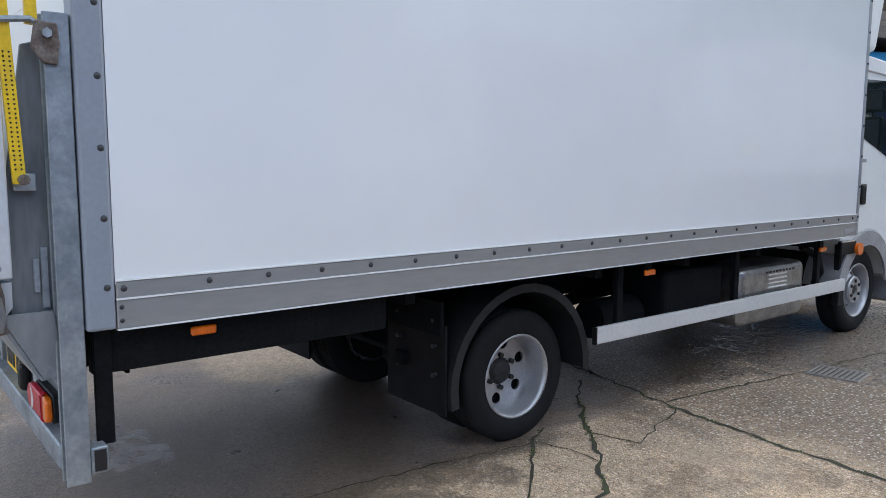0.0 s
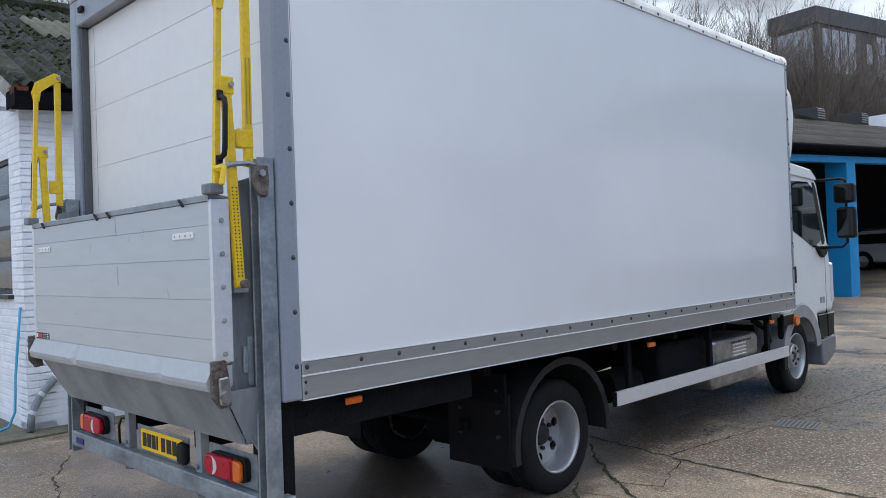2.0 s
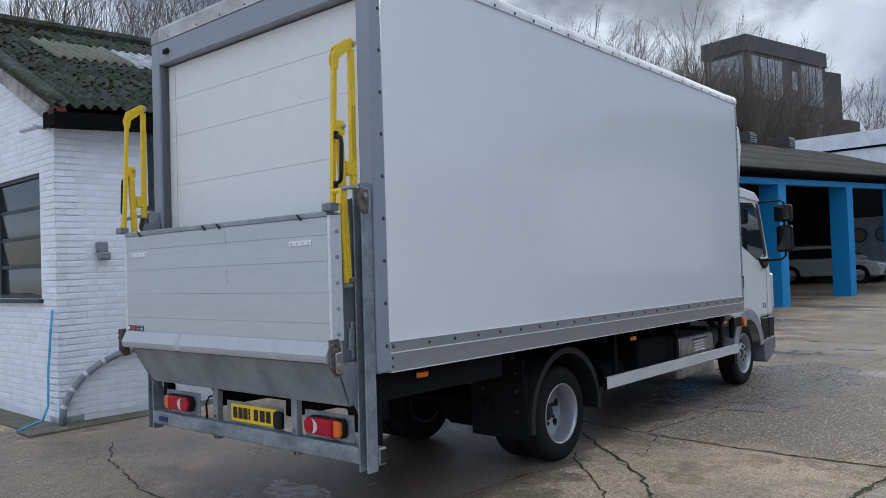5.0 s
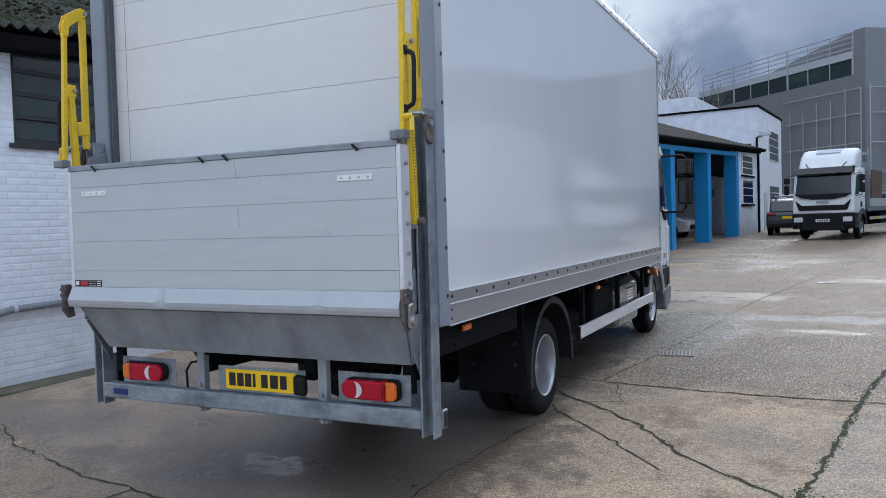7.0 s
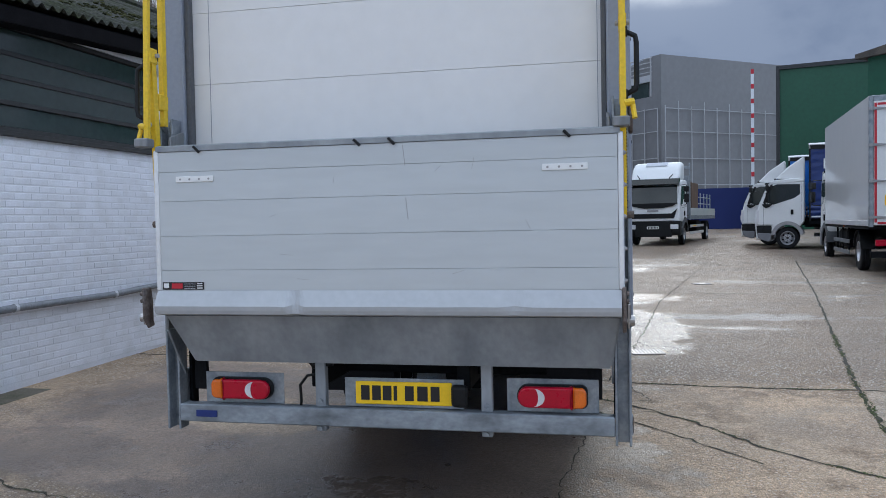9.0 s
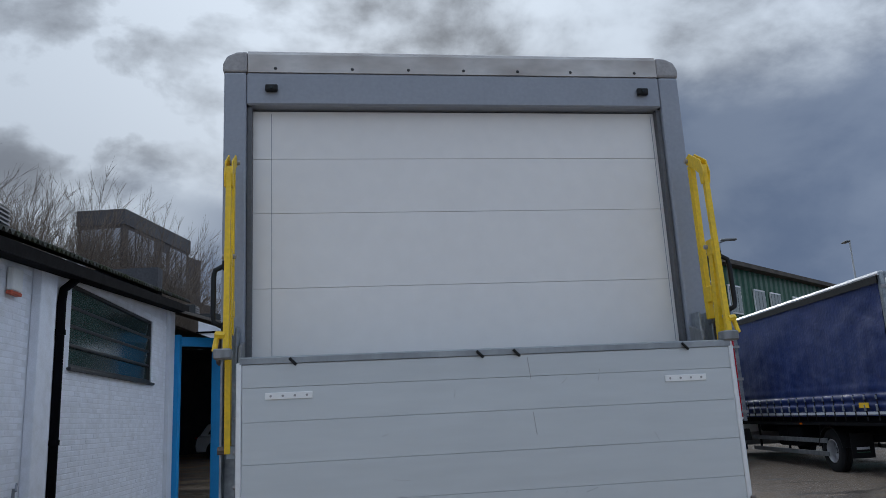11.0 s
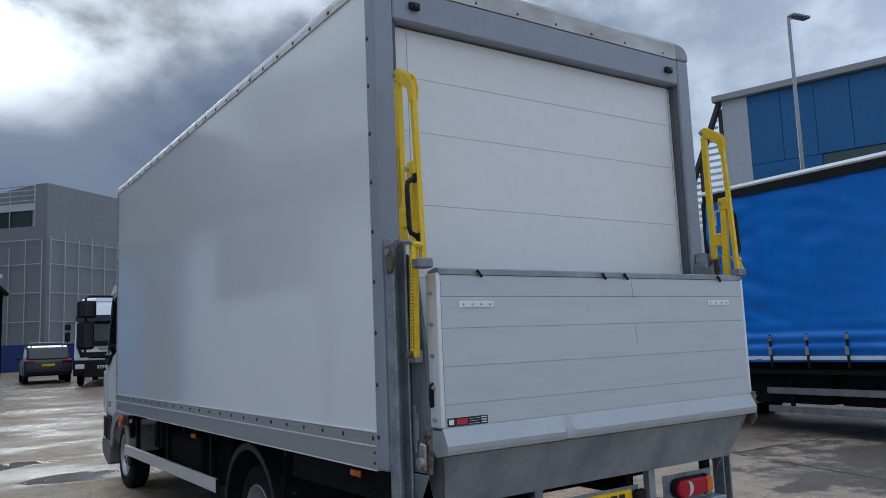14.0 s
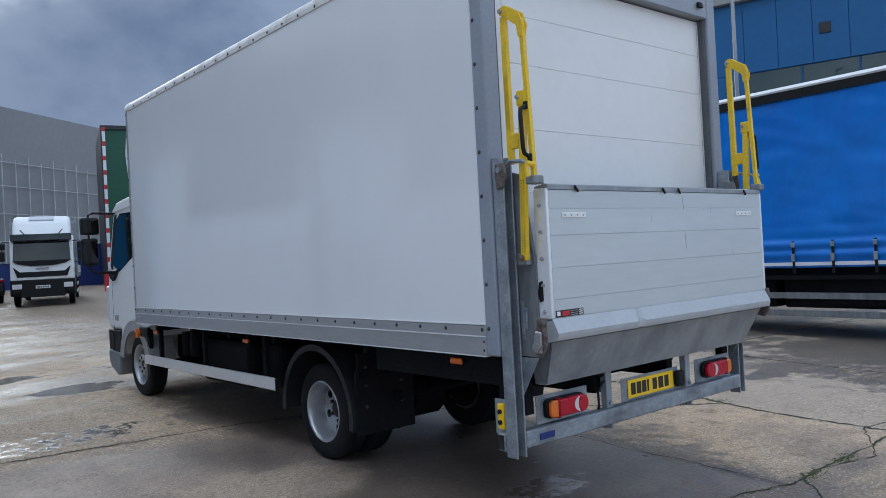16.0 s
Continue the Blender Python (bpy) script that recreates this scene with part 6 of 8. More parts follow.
def wheel(parent, x, y, z, s, front, r=0.390):
    """A truck wheel with an open five-hole disc: dished inwards on the rear axle, outwards on the front."""
    w = part("wheel", tyre_mesh(r, 0.215, 0.232), "tyre", parent, "black truck tyre on a silver steel wheel", smooth=True)
    w.matrix_local = Matrix.Translation((x, y, z)) @ pose(0, 0, 0, 0, 0, 0 if s > 0 else 180)
    h = 0.1075
    part("rim", lathe([(0.234, -h * 0.8), (0.245, h * 0.78), (0.252, h * 0.92), (0.246, h * 1.0), (0.236, h * 0.95), (0.228, h * 0.7), (0.214, h * 0.3), (0.212, -h * 0.6), (0.222, -h * 0.9)], 40), "silver", w, smooth=True)
    # the disc: a cone with six round holes, standing out on the front axle and dished in on the rear
    r_in, r_out, holes, r_hole, r_mid = 0.120, 0.214, 6, 0.034, 0.166
    x_in, x_out = (0.062, -0.015) if front else (-0.062, -0.056)

    def place(u, v):
        f = (v - r_in) / (r_out - r_in)
        return (x_in + (x_out - x_in) * f, v * math.cos(u), v * math.sin(u))

    bm = bmesh.new()
    half, span = math.pi / holes, (r_out - r_in) / 2
    corner = math.atan2(span, half * r_mid)
    turns = sorted([2 * math.pi * i / 20 for i in range(20)] + [corner, math.pi - corner, math.pi + corner, 2 * math.pi - corner])
    for q in range(holes):
        u0 = 2 * math.pi * (q + 0.35) / holes
        inner, outer = [], []
        for t in turns:
            c, sn = math.cos(t), math.sin(t)
            reach = min(half * r_mid / max(abs(c), 1e-6), span / max(abs(sn), 1e-6))
            inner.append(bm.verts.new(place(u0 + r_hole * c / r_mid, r_mid + r_hole * sn)))
            outer.append(bm.verts.new(place(u0 + reach * c / r_mid, (r_in + r_out) / 2 + reach * sn)))
        for i in range(len(turns)):
            j = (i + 1) % len(turns)
            bm.faces.new((inner[i], outer[i], outer[j], inner[j]))
    bmesh.ops.remove_doubles(bm, verts=bm.verts[:], dist=0.0005)
    bmesh.ops.recalc_face_normals(bm, faces=bm.faces[:])
    bmesh.ops.solidify(bm, geom=bm.faces[:], thickness=0.008)
    part("disc", bm, "silver", w)
    if front:
        part("flange", lathe([(0.046, 0.070), (0.050, 0.088), (0.118, 0.088), (0.128, 0.078), (0.130, 0.058)], 32), "silver", w, smooth=False)
        part("hub", lathe([(0.0, 0.078), (0.030, 0.082), (0.045, 0.074)], 20), "hub_dirt", w, smooth=True)
    else:
        part("flange", lathe([(0.060, -0.052), (0.096, -0.054), (0.120, -0.056), (0.124, -0.064)], 32), "silver", w)
        part("hub", lathe([(0.0, -0.018), (0.055, -0.02), (0.066, -0.028), (0.072, -0.04), (0.084, -0.055)], 20), "hub_dirt", w, smooth=True)
    part("drum", lathe([(0.0, -0.085), (0.205, -0.088), (0.205, -0.10)], 24), "chassis", w)
    nut = None
    for i in range(6):
        an = 2 * math.pi * (i + 0.5) / 6
        rn, xn = (0.084, 0.086) if front else (0.098, -0.056)
        yy, zz = rn * math.cos(an), rn * math.sin(an)
        if nut is None:
            nut = part("nut", rods(((0, 0, 0), (0.012 if front else 0.026, 0, 0), 0.016), n=6), "hub_dirt", w)
            nut.location = (xn, yy, zz)
        else:
            again(nut, Matrix.Translation((xn, yy, zz)))
    return w


for s in (-1, 1):
    wheel(truck, s * 0.885, 2.37, 0.418, s, False)
    wheel(truck, s * 0.625, 2.37, 0.418, s, False)
    wheel(truck, s * 0.905, 6.65, 0.489, s, True)


def arch(parent, s, x0, x1, y, z, r, a0, a1, material, t=0.018, flange=0.05, name="mudguard", label=""):
    """A rounded mudguard with a rolled outer edge."""
    n = 18
    sec = [(x0, r), (x1, r), (x1, r - flange), (x1 - 0.02, r - flange), (x1 - 0.02, r - t), (x0, r - t)]
    verts, faces = [], []
    for i in range(n + 1):
        an = radians(a0 + (a1 - a0) * i / n)
        for xx, rr in sec:
            verts.append((s * xx, y + rr * math.cos(an), z + rr * math.sin(an)))
    k = len(sec)
    for i in range(n):
        for j in range(k):
            faces.append((i * k + j, i * k + (j + 1) % k, (i + 1) * k + (j + 1) % k, (i + 1) * k + j))
    faces += [tuple(range(k)), tuple(n * k + j for j in reversed(range(k)))]
    return mesh_part(name, verts, faces, material, parent, label, smooth=False)


for s in (-1, 1):
    arch(truck, s, 0.50, 1.06, 2.36, 0.43, 0.545, -4, 190, "mudguard", label="black plastic rear mudguard")
    a = lambda p, q: tuple(sorted((p, q)))
    part("inner_arch", B((*a(s * 0.47, s * 0.49), 1.86, 2.88, 0.60, 1.04)), "chassis", truck)
    flap = part("mudflap", B((*a(s * 0.48, s * 1.03), 1.80, 1.815, 0.30, 0.80), bevel=0.004), "rubber", truck, "black rubber mud flap")
    part("flap_bracket", B((*a(s * 0.44, s * 1.02), 1.775, 1.80, 0.74, 0.93), bevel=0.004), "chassis", flap)
    for x in (0.62, 0.95):
        for z in (0.52, 0.68, 0.82):
            part("bolt", rods(((s * x, 1.77, z), (s * x, 1.80, z), 0.012), n=6), "rivet", flap)
    # side guard
    gd = part("side_guard", B((*a(s * 1.10, s * 1.13), 2.90, 6.14, 0.555, 0.66), bevel=0.006, seg=2), "guard", truck, "silver aluminium side guard rail")
    part("end_cap", B((*a(s * 1.098, s * 1.132), 2.885, 2.899, 0.553, 0.662), bevel=0.003), "black", gd)
    for y in (3.15, 4.48, 5.72):
        part("hanger", B((*a(s * 1.055, s * 1.095), y - 0.028, y + 0.028, 0.56, 1.045), bevel=0.004), "chassis", gd)
    for y, z in ((0.445, 0.99), (3.33, 0.968), (5.60, 0.955)):
        mk = part("side_marker", B((*a(s * 1.165, s * 1.185), y - 0.052, y + 0.052, z - 0.018, z + 0.018), bevel=0.006), "amber_lens", truck, "small amber side marker lamp")
        part("bracket", B((*a(s * 1.14, s * 1.166), y - 0.03, y + 0.03, z - 0.01, 1.045)), "chassis", mk)
    part("cab_step_guard", B((*a(s * 1.0, s * 1.06), 6.18, 6.28, 0.40, 0.95), bevel=0.01), "black", truck)

# boxes between the axles
sil = part("silencer_box", B((0.62, 1.06, 4.60, 5.57, 0.41, 0.865), bevel=0.065, seg=4), "steel", truck, "silver metal exhaust silencer box")
for i in range(4):
    part("slot", B((1.055, 1.066, 4.98, 5.26, 0.68 + i * 0.033, 0.692 + i * 0.033), bevel=0.002), "guard", sil)
for i in range(9):
    part("slot", B((1.030, 1.062, 4.95 + i * 0.05, 4.98 + i * 0.05, 0.80, 0.815)), "ink", sil)
part("battery_box", B((0.55, 1.03, 3.70, 4.40, 0.52, 0.92), bevel=0.03, seg=2), "chassis", truck)
part("air_tank", rods(((0.80, 3.20, 0.62), (0.80, 3.62, 0.62), 0.13), n=18), "chassis", truck)
part("fuel_tank", B((-1.02, -0.50, 3.6, 4.7, 0.48, 0.92), bevel=0.05, seg=2), "chassis", truck)
for y in (5.0, 5.22):
    part("canister", rods(((-0.95, y, 0.70), (-0.95, y, 0.95), 0.07), n=16), "chassis", truck)
part("hose", tube([(0.95, 5.7, 0.95), (1.0, 5.9, 0.85), (0.98, 6.0, 0.72), (0.9, 6.05, 0.6)], 0.03, 8), "black", truck, smooth=True)


# ---- cab shared by the trucks of one kind ----
def cab_shell(parent, w, prof, mat_body, name="cab"):
    """A cab drawn from its side profile (y from its back, z up), with its edges rounded."""
    c = part(name, prism(prof, -w, w, "x", bevel=0.055, seg=3), mat_body, parent, "white painted cab with black trim")
    return c


def mirror_arm(parent, s, x, y, z_up, z_low, reach):
    m = part("mirror", B((*sorted((s * (x + reach - 0.10), s * (x + reach + 0.10))), y - 0.05, y + 0.045, z_low - 0.175, z_low + 0.175), bevel=0.03, seg=2), "black", parent, "black door mirror on tubular arms")
    part("upper_mirror", B((*sorted((s * (x + reach - 0.12), s * (x + reach + 0.10))), y - 0.06, y + 0.055, z_up - 0.11, z_up + 0.11), bevel=0.03, seg=2), "black", m)
    part("mirror_glass", B((*sorted((s * (x + reach - 0.08), s * (x + reach + 0.08))), y - 0.056, y - 0.0505, z_low - 0.145, z_low + 0.145)), "mirror", m)
    part("mirror_glass", B((*sorted((s * (x + reach - 0.10), s * (x + reach + 0.08))), y - 0.067, y - 0.0605, z_up - 0.085, z_up + 0.085)), "mirror", m)
    part("arm", tube([(s * (x - 0.02), y - 0.05, z_up + 0.16), (s * (x + reach - 0.05), y, z_up + 0.17), (s * (x + reach), y, z_up + 0.14), (s * (x + reach), y, z_low - 0.22), (s * (x + reach - 0.05), y, z_low - 0.27), (s * (x - 0.02), y - 0.12, z_low - 0.28)], 0.015, 8), "black", m, smooth=True)
    return m


def light_cab(parent, y0, gz=0.0):
    """The cab of the mid-weight trucks: short nose, deep side windows, black lower corners. y0: its back wall."""
    w = 1.055
    ax, az, ar = 0.56, 0.455, 0.52
    wheel_arc = [(ax + ar * math.cos(t), az + ar * math.sin(t)) for t in [math.pi * (0.78 - 0.74 * i / 10) for i in range(11)]]
    prof = [(0.0, 0.98), *[(y, z) for y, z in wheel_arc], (1.10, 0.86), (1.56, 0.86), (1.62, 0.95), (1.60, 1.25), (1.52, 1.62), (1.22, 2.36), (1.02, 2.50), (0.35, 2.56), (0.0, 2.50)]
    prof = [(y0 + y, z + gz) for y, z in prof]
    c = cab_shell(parent, w, prof, "cab_white")
    g = gz
    for s in (-1, 1):
        a = lambda p, q: tuple(sorted((s * p, s * q)))
        win = [(0.14, 2.34), (0.90, 2.36), (1.08, 2.28), (1.30, 1.72), (1.02, 1.62), (0.72, 1.72), (0.34, 1.84), (0.14, 1.98)]
        part("door_window", prism([(y0 + y, z + g) for y, z in win], *a(w - 0.01, w + 0.004), "x"), "glass", c, "dark tinted side window")
        part("mirror_foot", prism([(y0 + y, z + g) for y, z in ((1.04, 1.645), (1.40, 1.655), (1.40, 1.60), (1.34, 1.53), (1.26, 1.50), (1.18, 1.53), (1.10, 1.59))], *a(w - 0.01, w + 0.035), "x", bevel=0.012), "black", c, "black mirror foot")
        part("pillar_strip", prism([(y0 + y, z + g) for y, z in ((1.04, 2.36), (1.10, 2.36), (1.17, 2.26), (1.375, 1.70), (1.30, 1.62), (1.27, 1.72), (1.06, 2.27))], *a(w - 0.02, w + 0.006), "x"), "black", c, "black window frame strip")
        part("roof_ledge", prism([(y0 + y, z + g) for y, z in ((0.02, 2.50), (0.36, 2.545), (0.98, 2.50), (1.17, 2.40), (1.13, 2.385), (0.02, 2.43))], *a(w - 0.06, w + 0.018), "x", bevel=0.008), "cab_white", c, "white rain gutter under the cab roof")
        part("door_handle", B((*a(w, w + 0.022), y0 + 0.36, y0 + 0.45, 1.25 + g, 1.43 + g), bevel=0.018, seg=2), "black", c)
        part("door_gap", B((*a(w - 0.01, w + 0.0015), y0 + 0.10, y0 + 0.107, 0.98 + g, 2.42 + g)), "ink", c)
        part("door_gap", B((*a(w - 0.01, w + 0.0015), y0 + 1.36, y0 + 1.367, 0.62 + g, 1.6 + g)), "ink", c)
        part("step_recess", prism([(y0 + y, z + g) for y, z in ((1.10, 0.56), (1.58, 0.56), (1.60, 0.86), (1.10, 0.86))], *a(w - 0.30, w + 0.004), "x", bevel=0.01), "black", c, "black recess over the step")
        part("recess_rib", B((*a(w - 0.02, w + 0.010), y0 + 1.36, y0 + 1.39, 0.58 + g, 0.85 + g), bevel=0.004), "rubber", c)
        part("step", prism([(y0 + y, z + g) for y, z in ((1.10, 0.56), (1.12, 0.30), (1.22, 0.27), (1.48, 0.36), (1.565, 0.44), (1.575, 0.56), (1.54, 0.60), (1.16, 0.575))], *a(w - 0.30, w + 0.022), "x", bevel=0.02, seg=2), "bumper_grey", c, "grey plastic step bumper")
        part("tread", B((*a(w - 0.12, w + 0.016), y0 + 1.18, y0 + 1.54, 0.578 + g, 0.592 + g), bevel=0.004), "black", c)
        part("head_lamp", B((*a(w - 0.30, w - 0.02), y0 + 1.56, y0 + 1.645, 0.98 + g, 1.24 + g), bevel=0.03), "white_lens", c)
        part("corner_lamp", B((*a(w - 0.05, w + 0.008), y0 + 1.50, y0 + 1.61, 0.97 + g, 1.44 + g), bevel=0.02), "white_lens", c)
        arch(c, s, w - 0.30, w + 0.02, y0 + ax, az + g, ar + 0.03, 8, 172, "corner", t=0.02, flange=0.13, name="wheel_arch")
        mirror_arm(c, s, w, y0 + 1.22, 2.22 + g, 1.89 + g, 0.30)
    part("windscreen", plate3([(-0.93, y0 + 1.535, 1.64 + g), (0.93, y0 + 1.535, 1.64 + g), (0.88, y0 + 1.262, 2.31 + g), (-0.88, y0 + 1.262, 2.31 + g)], 0.012), "glass", c)
    part("sun_visor", B((-0.95, 0.95, y0 + 1.12, y0 + 1.32, 2.36 + g, 2.43 + g), bevel=0.02), "glass", c)
    part("grille", B((-0.70, 0.70, y0 + 1.58, y0 + 1.64, 0.98 + g, 1.28 + g), bevel=0.02), "black", c)
    part("bumper", B((-0.76, 0.76, y0 + 1.40, y0 + 1.63, 0.34 + g, 0.88 + g), bevel=0.03), "cab_white", c)
    part("roof_lamp", rods(((0.6, y0 + 0.92, 2.56 + g), (0.6, y0 + 1.02, 2.56 + g), 0.03), ((-0.6, y0 + 0.92, 2.56 + g), (-0.6, y0 + 1.02, 2.56 + g), 0.03), n=8), "black", c)
    return c


main_cab = light_cab(truck, 6.12, 0.035)
part("roof_spoiler", prism([(6.12, 2.62), (6.12, 3.50), (6.42, 3.49), (6.68, 3.34), (6.74, 3.10), (6.62, 2.62)], -1.06, 1.06, "x", bevel=0.05, seg=3), "cab_white", truck, "white plastic roof air deflector")
for s in (-1, 1):
    a = lambda p, q: tuple(sorted((s * p, s * q)))
    st_ = part("turn_signal", B((*a(1.06, 1.10), 6.10, 6.38, 0.86, 0.98), bevel=0.01), "black", truck)
    part("amber_lens", rods(((s * 1.10, 6.40, 0.90), (s * 1.13, 6.40, 0.90), 0.055), n=16), "amber_lens", st_)
    part("maker_mark", B((*a(HW, HW + 0.003), 5.82, 5.98, 1.075, 1.12)), "corner", truck, "small dark maker's plate")
for s in (-1, 1):
    a = lambda p, q: tuple(sorted((s * p, s * q)))
    for i, (y, ww) in enumerate(((7.28, 0.05), (7.36, 0.06))):
        part("badge", B((*a(1.056, 1.060), y, y + ww, 1.02, 1.09)), "corner", main_cab, "plain badge shape")
    part("badge", B((*a(1.056, 1.060), 6.42, 6.56, 1.66, 1.69)), "corner", main_cab)

# ---- other vehicles ----
def small_wheel(parent, x, y, z, s, r=0.36, w=0.22, metal="silver"):
    wh = part("wheel", tyre_mesh(r, w, r * 0.62), "tyre", parent, "", smooth=True)
    wh.matrix_local = Matrix.Translation((x, y, z)) @ pose(0, 0, 0, 0, 0, 0 if s > 0 else 180)
    h = w / 2
    part("rim", lathe([(r * 0.63, -h * 0.7), (r * 0.66, h * 0.9), (r * 0.60, h * 0.8), (r * 0.5, h * 0.45), (r * 0.2, h * 0.6), (r * 0.18, h * 0.75), (0, h * 0.78)], 20), metal, wh)
    return wh


def lorry_chassis(parent, y0, y1, wheels, r=0.46, front_x=1.02):
    for s in (-1, 1):
        a = lambda p, q: tuple(sorted((s * p, s * q)))
        part("chassis_rail", B((*a(0.38, 0.46), y0, y1, 0.78, 1.04), bevel=0.006), "chassis", parent)
        for y, kind in wheels:
            wheel(parent, s * (front_x if kind == "front" else 1.02), y, r, s, kind == "front", r)
            part("mudguard", prism([(y + (r + 0.07) * math.cos(t), r + (r + 0.07) * math.sin(t)) for t in [math.pi * (0.05 + 0.9 * i / 10) for i in range(11)]] + [(y + (r + 0.045) * math.cos(t), r + (r + 0.045) * math.sin(t)) for t in [math.pi * (0.95 - 0.9 * i / 10) for i in range(11)]], *a(0.86, 1.16), "x"), "black", parent)
    part("tank", B((-1.1, -0.55, (y0 + y1) / 2 - 0.6, (y0 + y1) / 2 + 0.7, 0.5, 0.98), bevel=0.06, seg=2), "chassis", parent)
    part("tank", B((0.55, 1.1, (y0 + y1) / 2 - 0.6, (y0 + y1) / 2 + 0.7, 0.5, 0.98), bevel=0.06, seg=2), "chassis", parent)


def curtain_side(parent, s, y0, y1, z0, z1, material, straps, hem="white_tape", slack=0.022, seed=1):
    """A tensioned curtain with creases fanning from its straps."""
    nu, nv = 96, 84
    verts, faces = [], []
    for j in range(nv + 1):
        for i in range(nu + 1):
            y, z = y0 + (y1 - y0) * i / nu, z0 + (z1 - z0) * j / nv
            f = 1 - j / nv
            e = min(abs(y - y0), abs(y - y1)) / (y1 - y0)
            d = slack * (0.9 * noise.noise((y * 0.55, z * 1.6 + y * 0.7, seed)) + 0.6 * noise.noise((y * 1.4 + z * 1.2, z * 4.0 - y * 1.5, seed + 3)) * (1.3 if e < 0.12 else 0.7))
            d += 0.040 * abs(math.sin(math.pi * (z - z0 - 0.12) / 0.16)) * (1 if 0.12 < z - z0 < 0.44 else 0)
            d += 0.012 * noise.noise((y * 1.1 - z * 0.8, z * 7.0 - y * 2.2, seed + 11)) * math.exp(-abs(z - z0 - 0.75) / 0.35)
            d += 0.016 * noise.noise((y * 0.9, z * 5.0 + y * 1.2, seed + 7)) * (math.exp(-(y1 - y) / 0.9) + 0.5 * math.exp(-(z - z0) / 0.6))
            d += 0.010 * math.sin(math.pi * (z - z0 - 0.44) / 0.20) if 0.44 < z - z0 < 0.64 else 0.0
            d += 0.004 * math.cos(2 * math.pi * (y - y0) / straps) * f
            verts.append((s * (1.25 + d), y, z))
    k = nu + 1
    for j in range(nv):
        for i in range(nu):
            q = (j * k + i, j * k + i + 1, (j + 1) * k + i + 1, (j + 1) * k + i)
            faces.append(q if s > 0 else q[::-1])
    c = mesh_part("curtain", verts, faces, material, parent, "taut creased vinyl side curtain", smooth=True)
    a = lambda p, q: tuple(sorted((s * p, s * q)))
    part("hem", B((*a(1.262, 1.268), y0 + 0.02, y1 - 0.02, z0 + 0.03, z0 + 0.085)), hem, c, "pale reflective hem strip")
    n = int((y1 - y0) / straps)
    for i in range(n):
        y = y0 + straps * (i + 0.5)
        st = part("strap", B((*a(1.272, 1.280), y - 0.022, y + 0.022, z0 - 0.09, z0 + 0.42), bevel=0.003), "black", c)
        part("buckle", B((*a(1.281, 1.31), y - 0.026, y + 0.026, z0 + 0.10, z0 + 0.22), bevel=0.006), "galv_dark", st)
        part("buckle", B((*a(1.281, 1.30), y - 0.028, y + 0.028, z0 + 0.32, z0 + 0.40), bevel=0.004), "galv", st)
    return c


def rear_doors(parent, z0, z1, y, hinges=(-1, 1)):
    """Two white rear doors with lock rods, strap hinges and a red reflective border."""
    for s in (-1, 1):
        a = lambda p, q: tuple(sorted((s * p, s * q)))
        d = part("rear_door", B((*a(0.004, 1.16), y - 0.03, y + 0.02, z0 + 0.04, z1 - 0.12), bevel=0.008), "cab_white", parent, "white rear door with red reflective edging")
        for x in (0.12, 0.62):
            part("lock_rod", rods(((s * x, y - 0.055, z0 + 0.02), (s * x, y - 0.055, z1 - 0.10), 0.015), n=8), "guard", d)
        part("lock_handle", B((*a(0.14, 0.58), y - 0.085, y - 0.06, z0 + 0.42, z0 + 0.46), bevel=0.004), "corner", d)
        part("lock_handle", B((*a(0.10, 0.20), y - 0.08, y - 0.06, z0 + 0.36, z0 + 0.52), bevel=0.004), "corner", d)
        for i in range(4):
            z = z0 + 0.22 + i * (z1 - z0 - 0.5) / 3
            part("hinge", prism([(s * 0.92, z - 0.012), (s * 1.20, z - 0.035), (s * 1.27, z - 0.035), (s * 1.27, z + 0.035), (s * 1.20, z + 0.035), (s * 0.92, z + 0.012)], y - 0.06, y - 0.034, "y"), "corner", d)
        part("tape", B((*a(1.10, 1.15), y - 0.0345, y - 0.0305, z0 + 0.1, z1 - 0.16)), "red_tape", d)
        part("tape", B((*a(0.02, 1.09), y - 0.0345, y - 0.0305, z0 + 0.06, z0 + 0.11)), "red_tape", d)
        part("tape", B((*a(0.66, 1.09), y - 0.0345, y - 0.0305, z1 - 0.21, z1 - 0.16)), "red_tape", d)
        part("tape", B((*a(0.16, 0.58), y - 0.0345, y - 0.0305, z1 - 0.21, z1 - 0.16)), "red_tape", d)
        part("rear_post", B((*a(1.165, 1.252), y - 0.02, y + 0.08, z0, z1), bevel=0.008), "galv", parent)
        lamp = part("tail_lamp", B((*a(0.72, 1.12), y + 0.0, y + 0.06, z0 - 0.42, z0 - 0.28), bevel=0.012), "red_lens", parent)
    part("header", B((-1.164, 1.164, y - 0.02, y + 0.06, z1 - 0.115, z1), bevel=0.006), "galv", parent)
    part("bumper_bar", B((-1.2, 1.2, y + 0.05, y + 0.13, z0 - 0.68, z0 - 0.54), bevel=0.01), "chassis", parent)
    p = part("number_plate", B((-0.26, 0.26, y + 0.0, y + 0.02, z0 - 0.45, z0 - 0.34), bevel=0.004), "plate_y", parent)
    for i in range(7):
        part("bar", B((-0.22 + i * 0.064, -0.18 + i * 0.064, y - 0.003, y - 0.0005, z0 - 0.43, z0 - 0.36)), "ink", p)


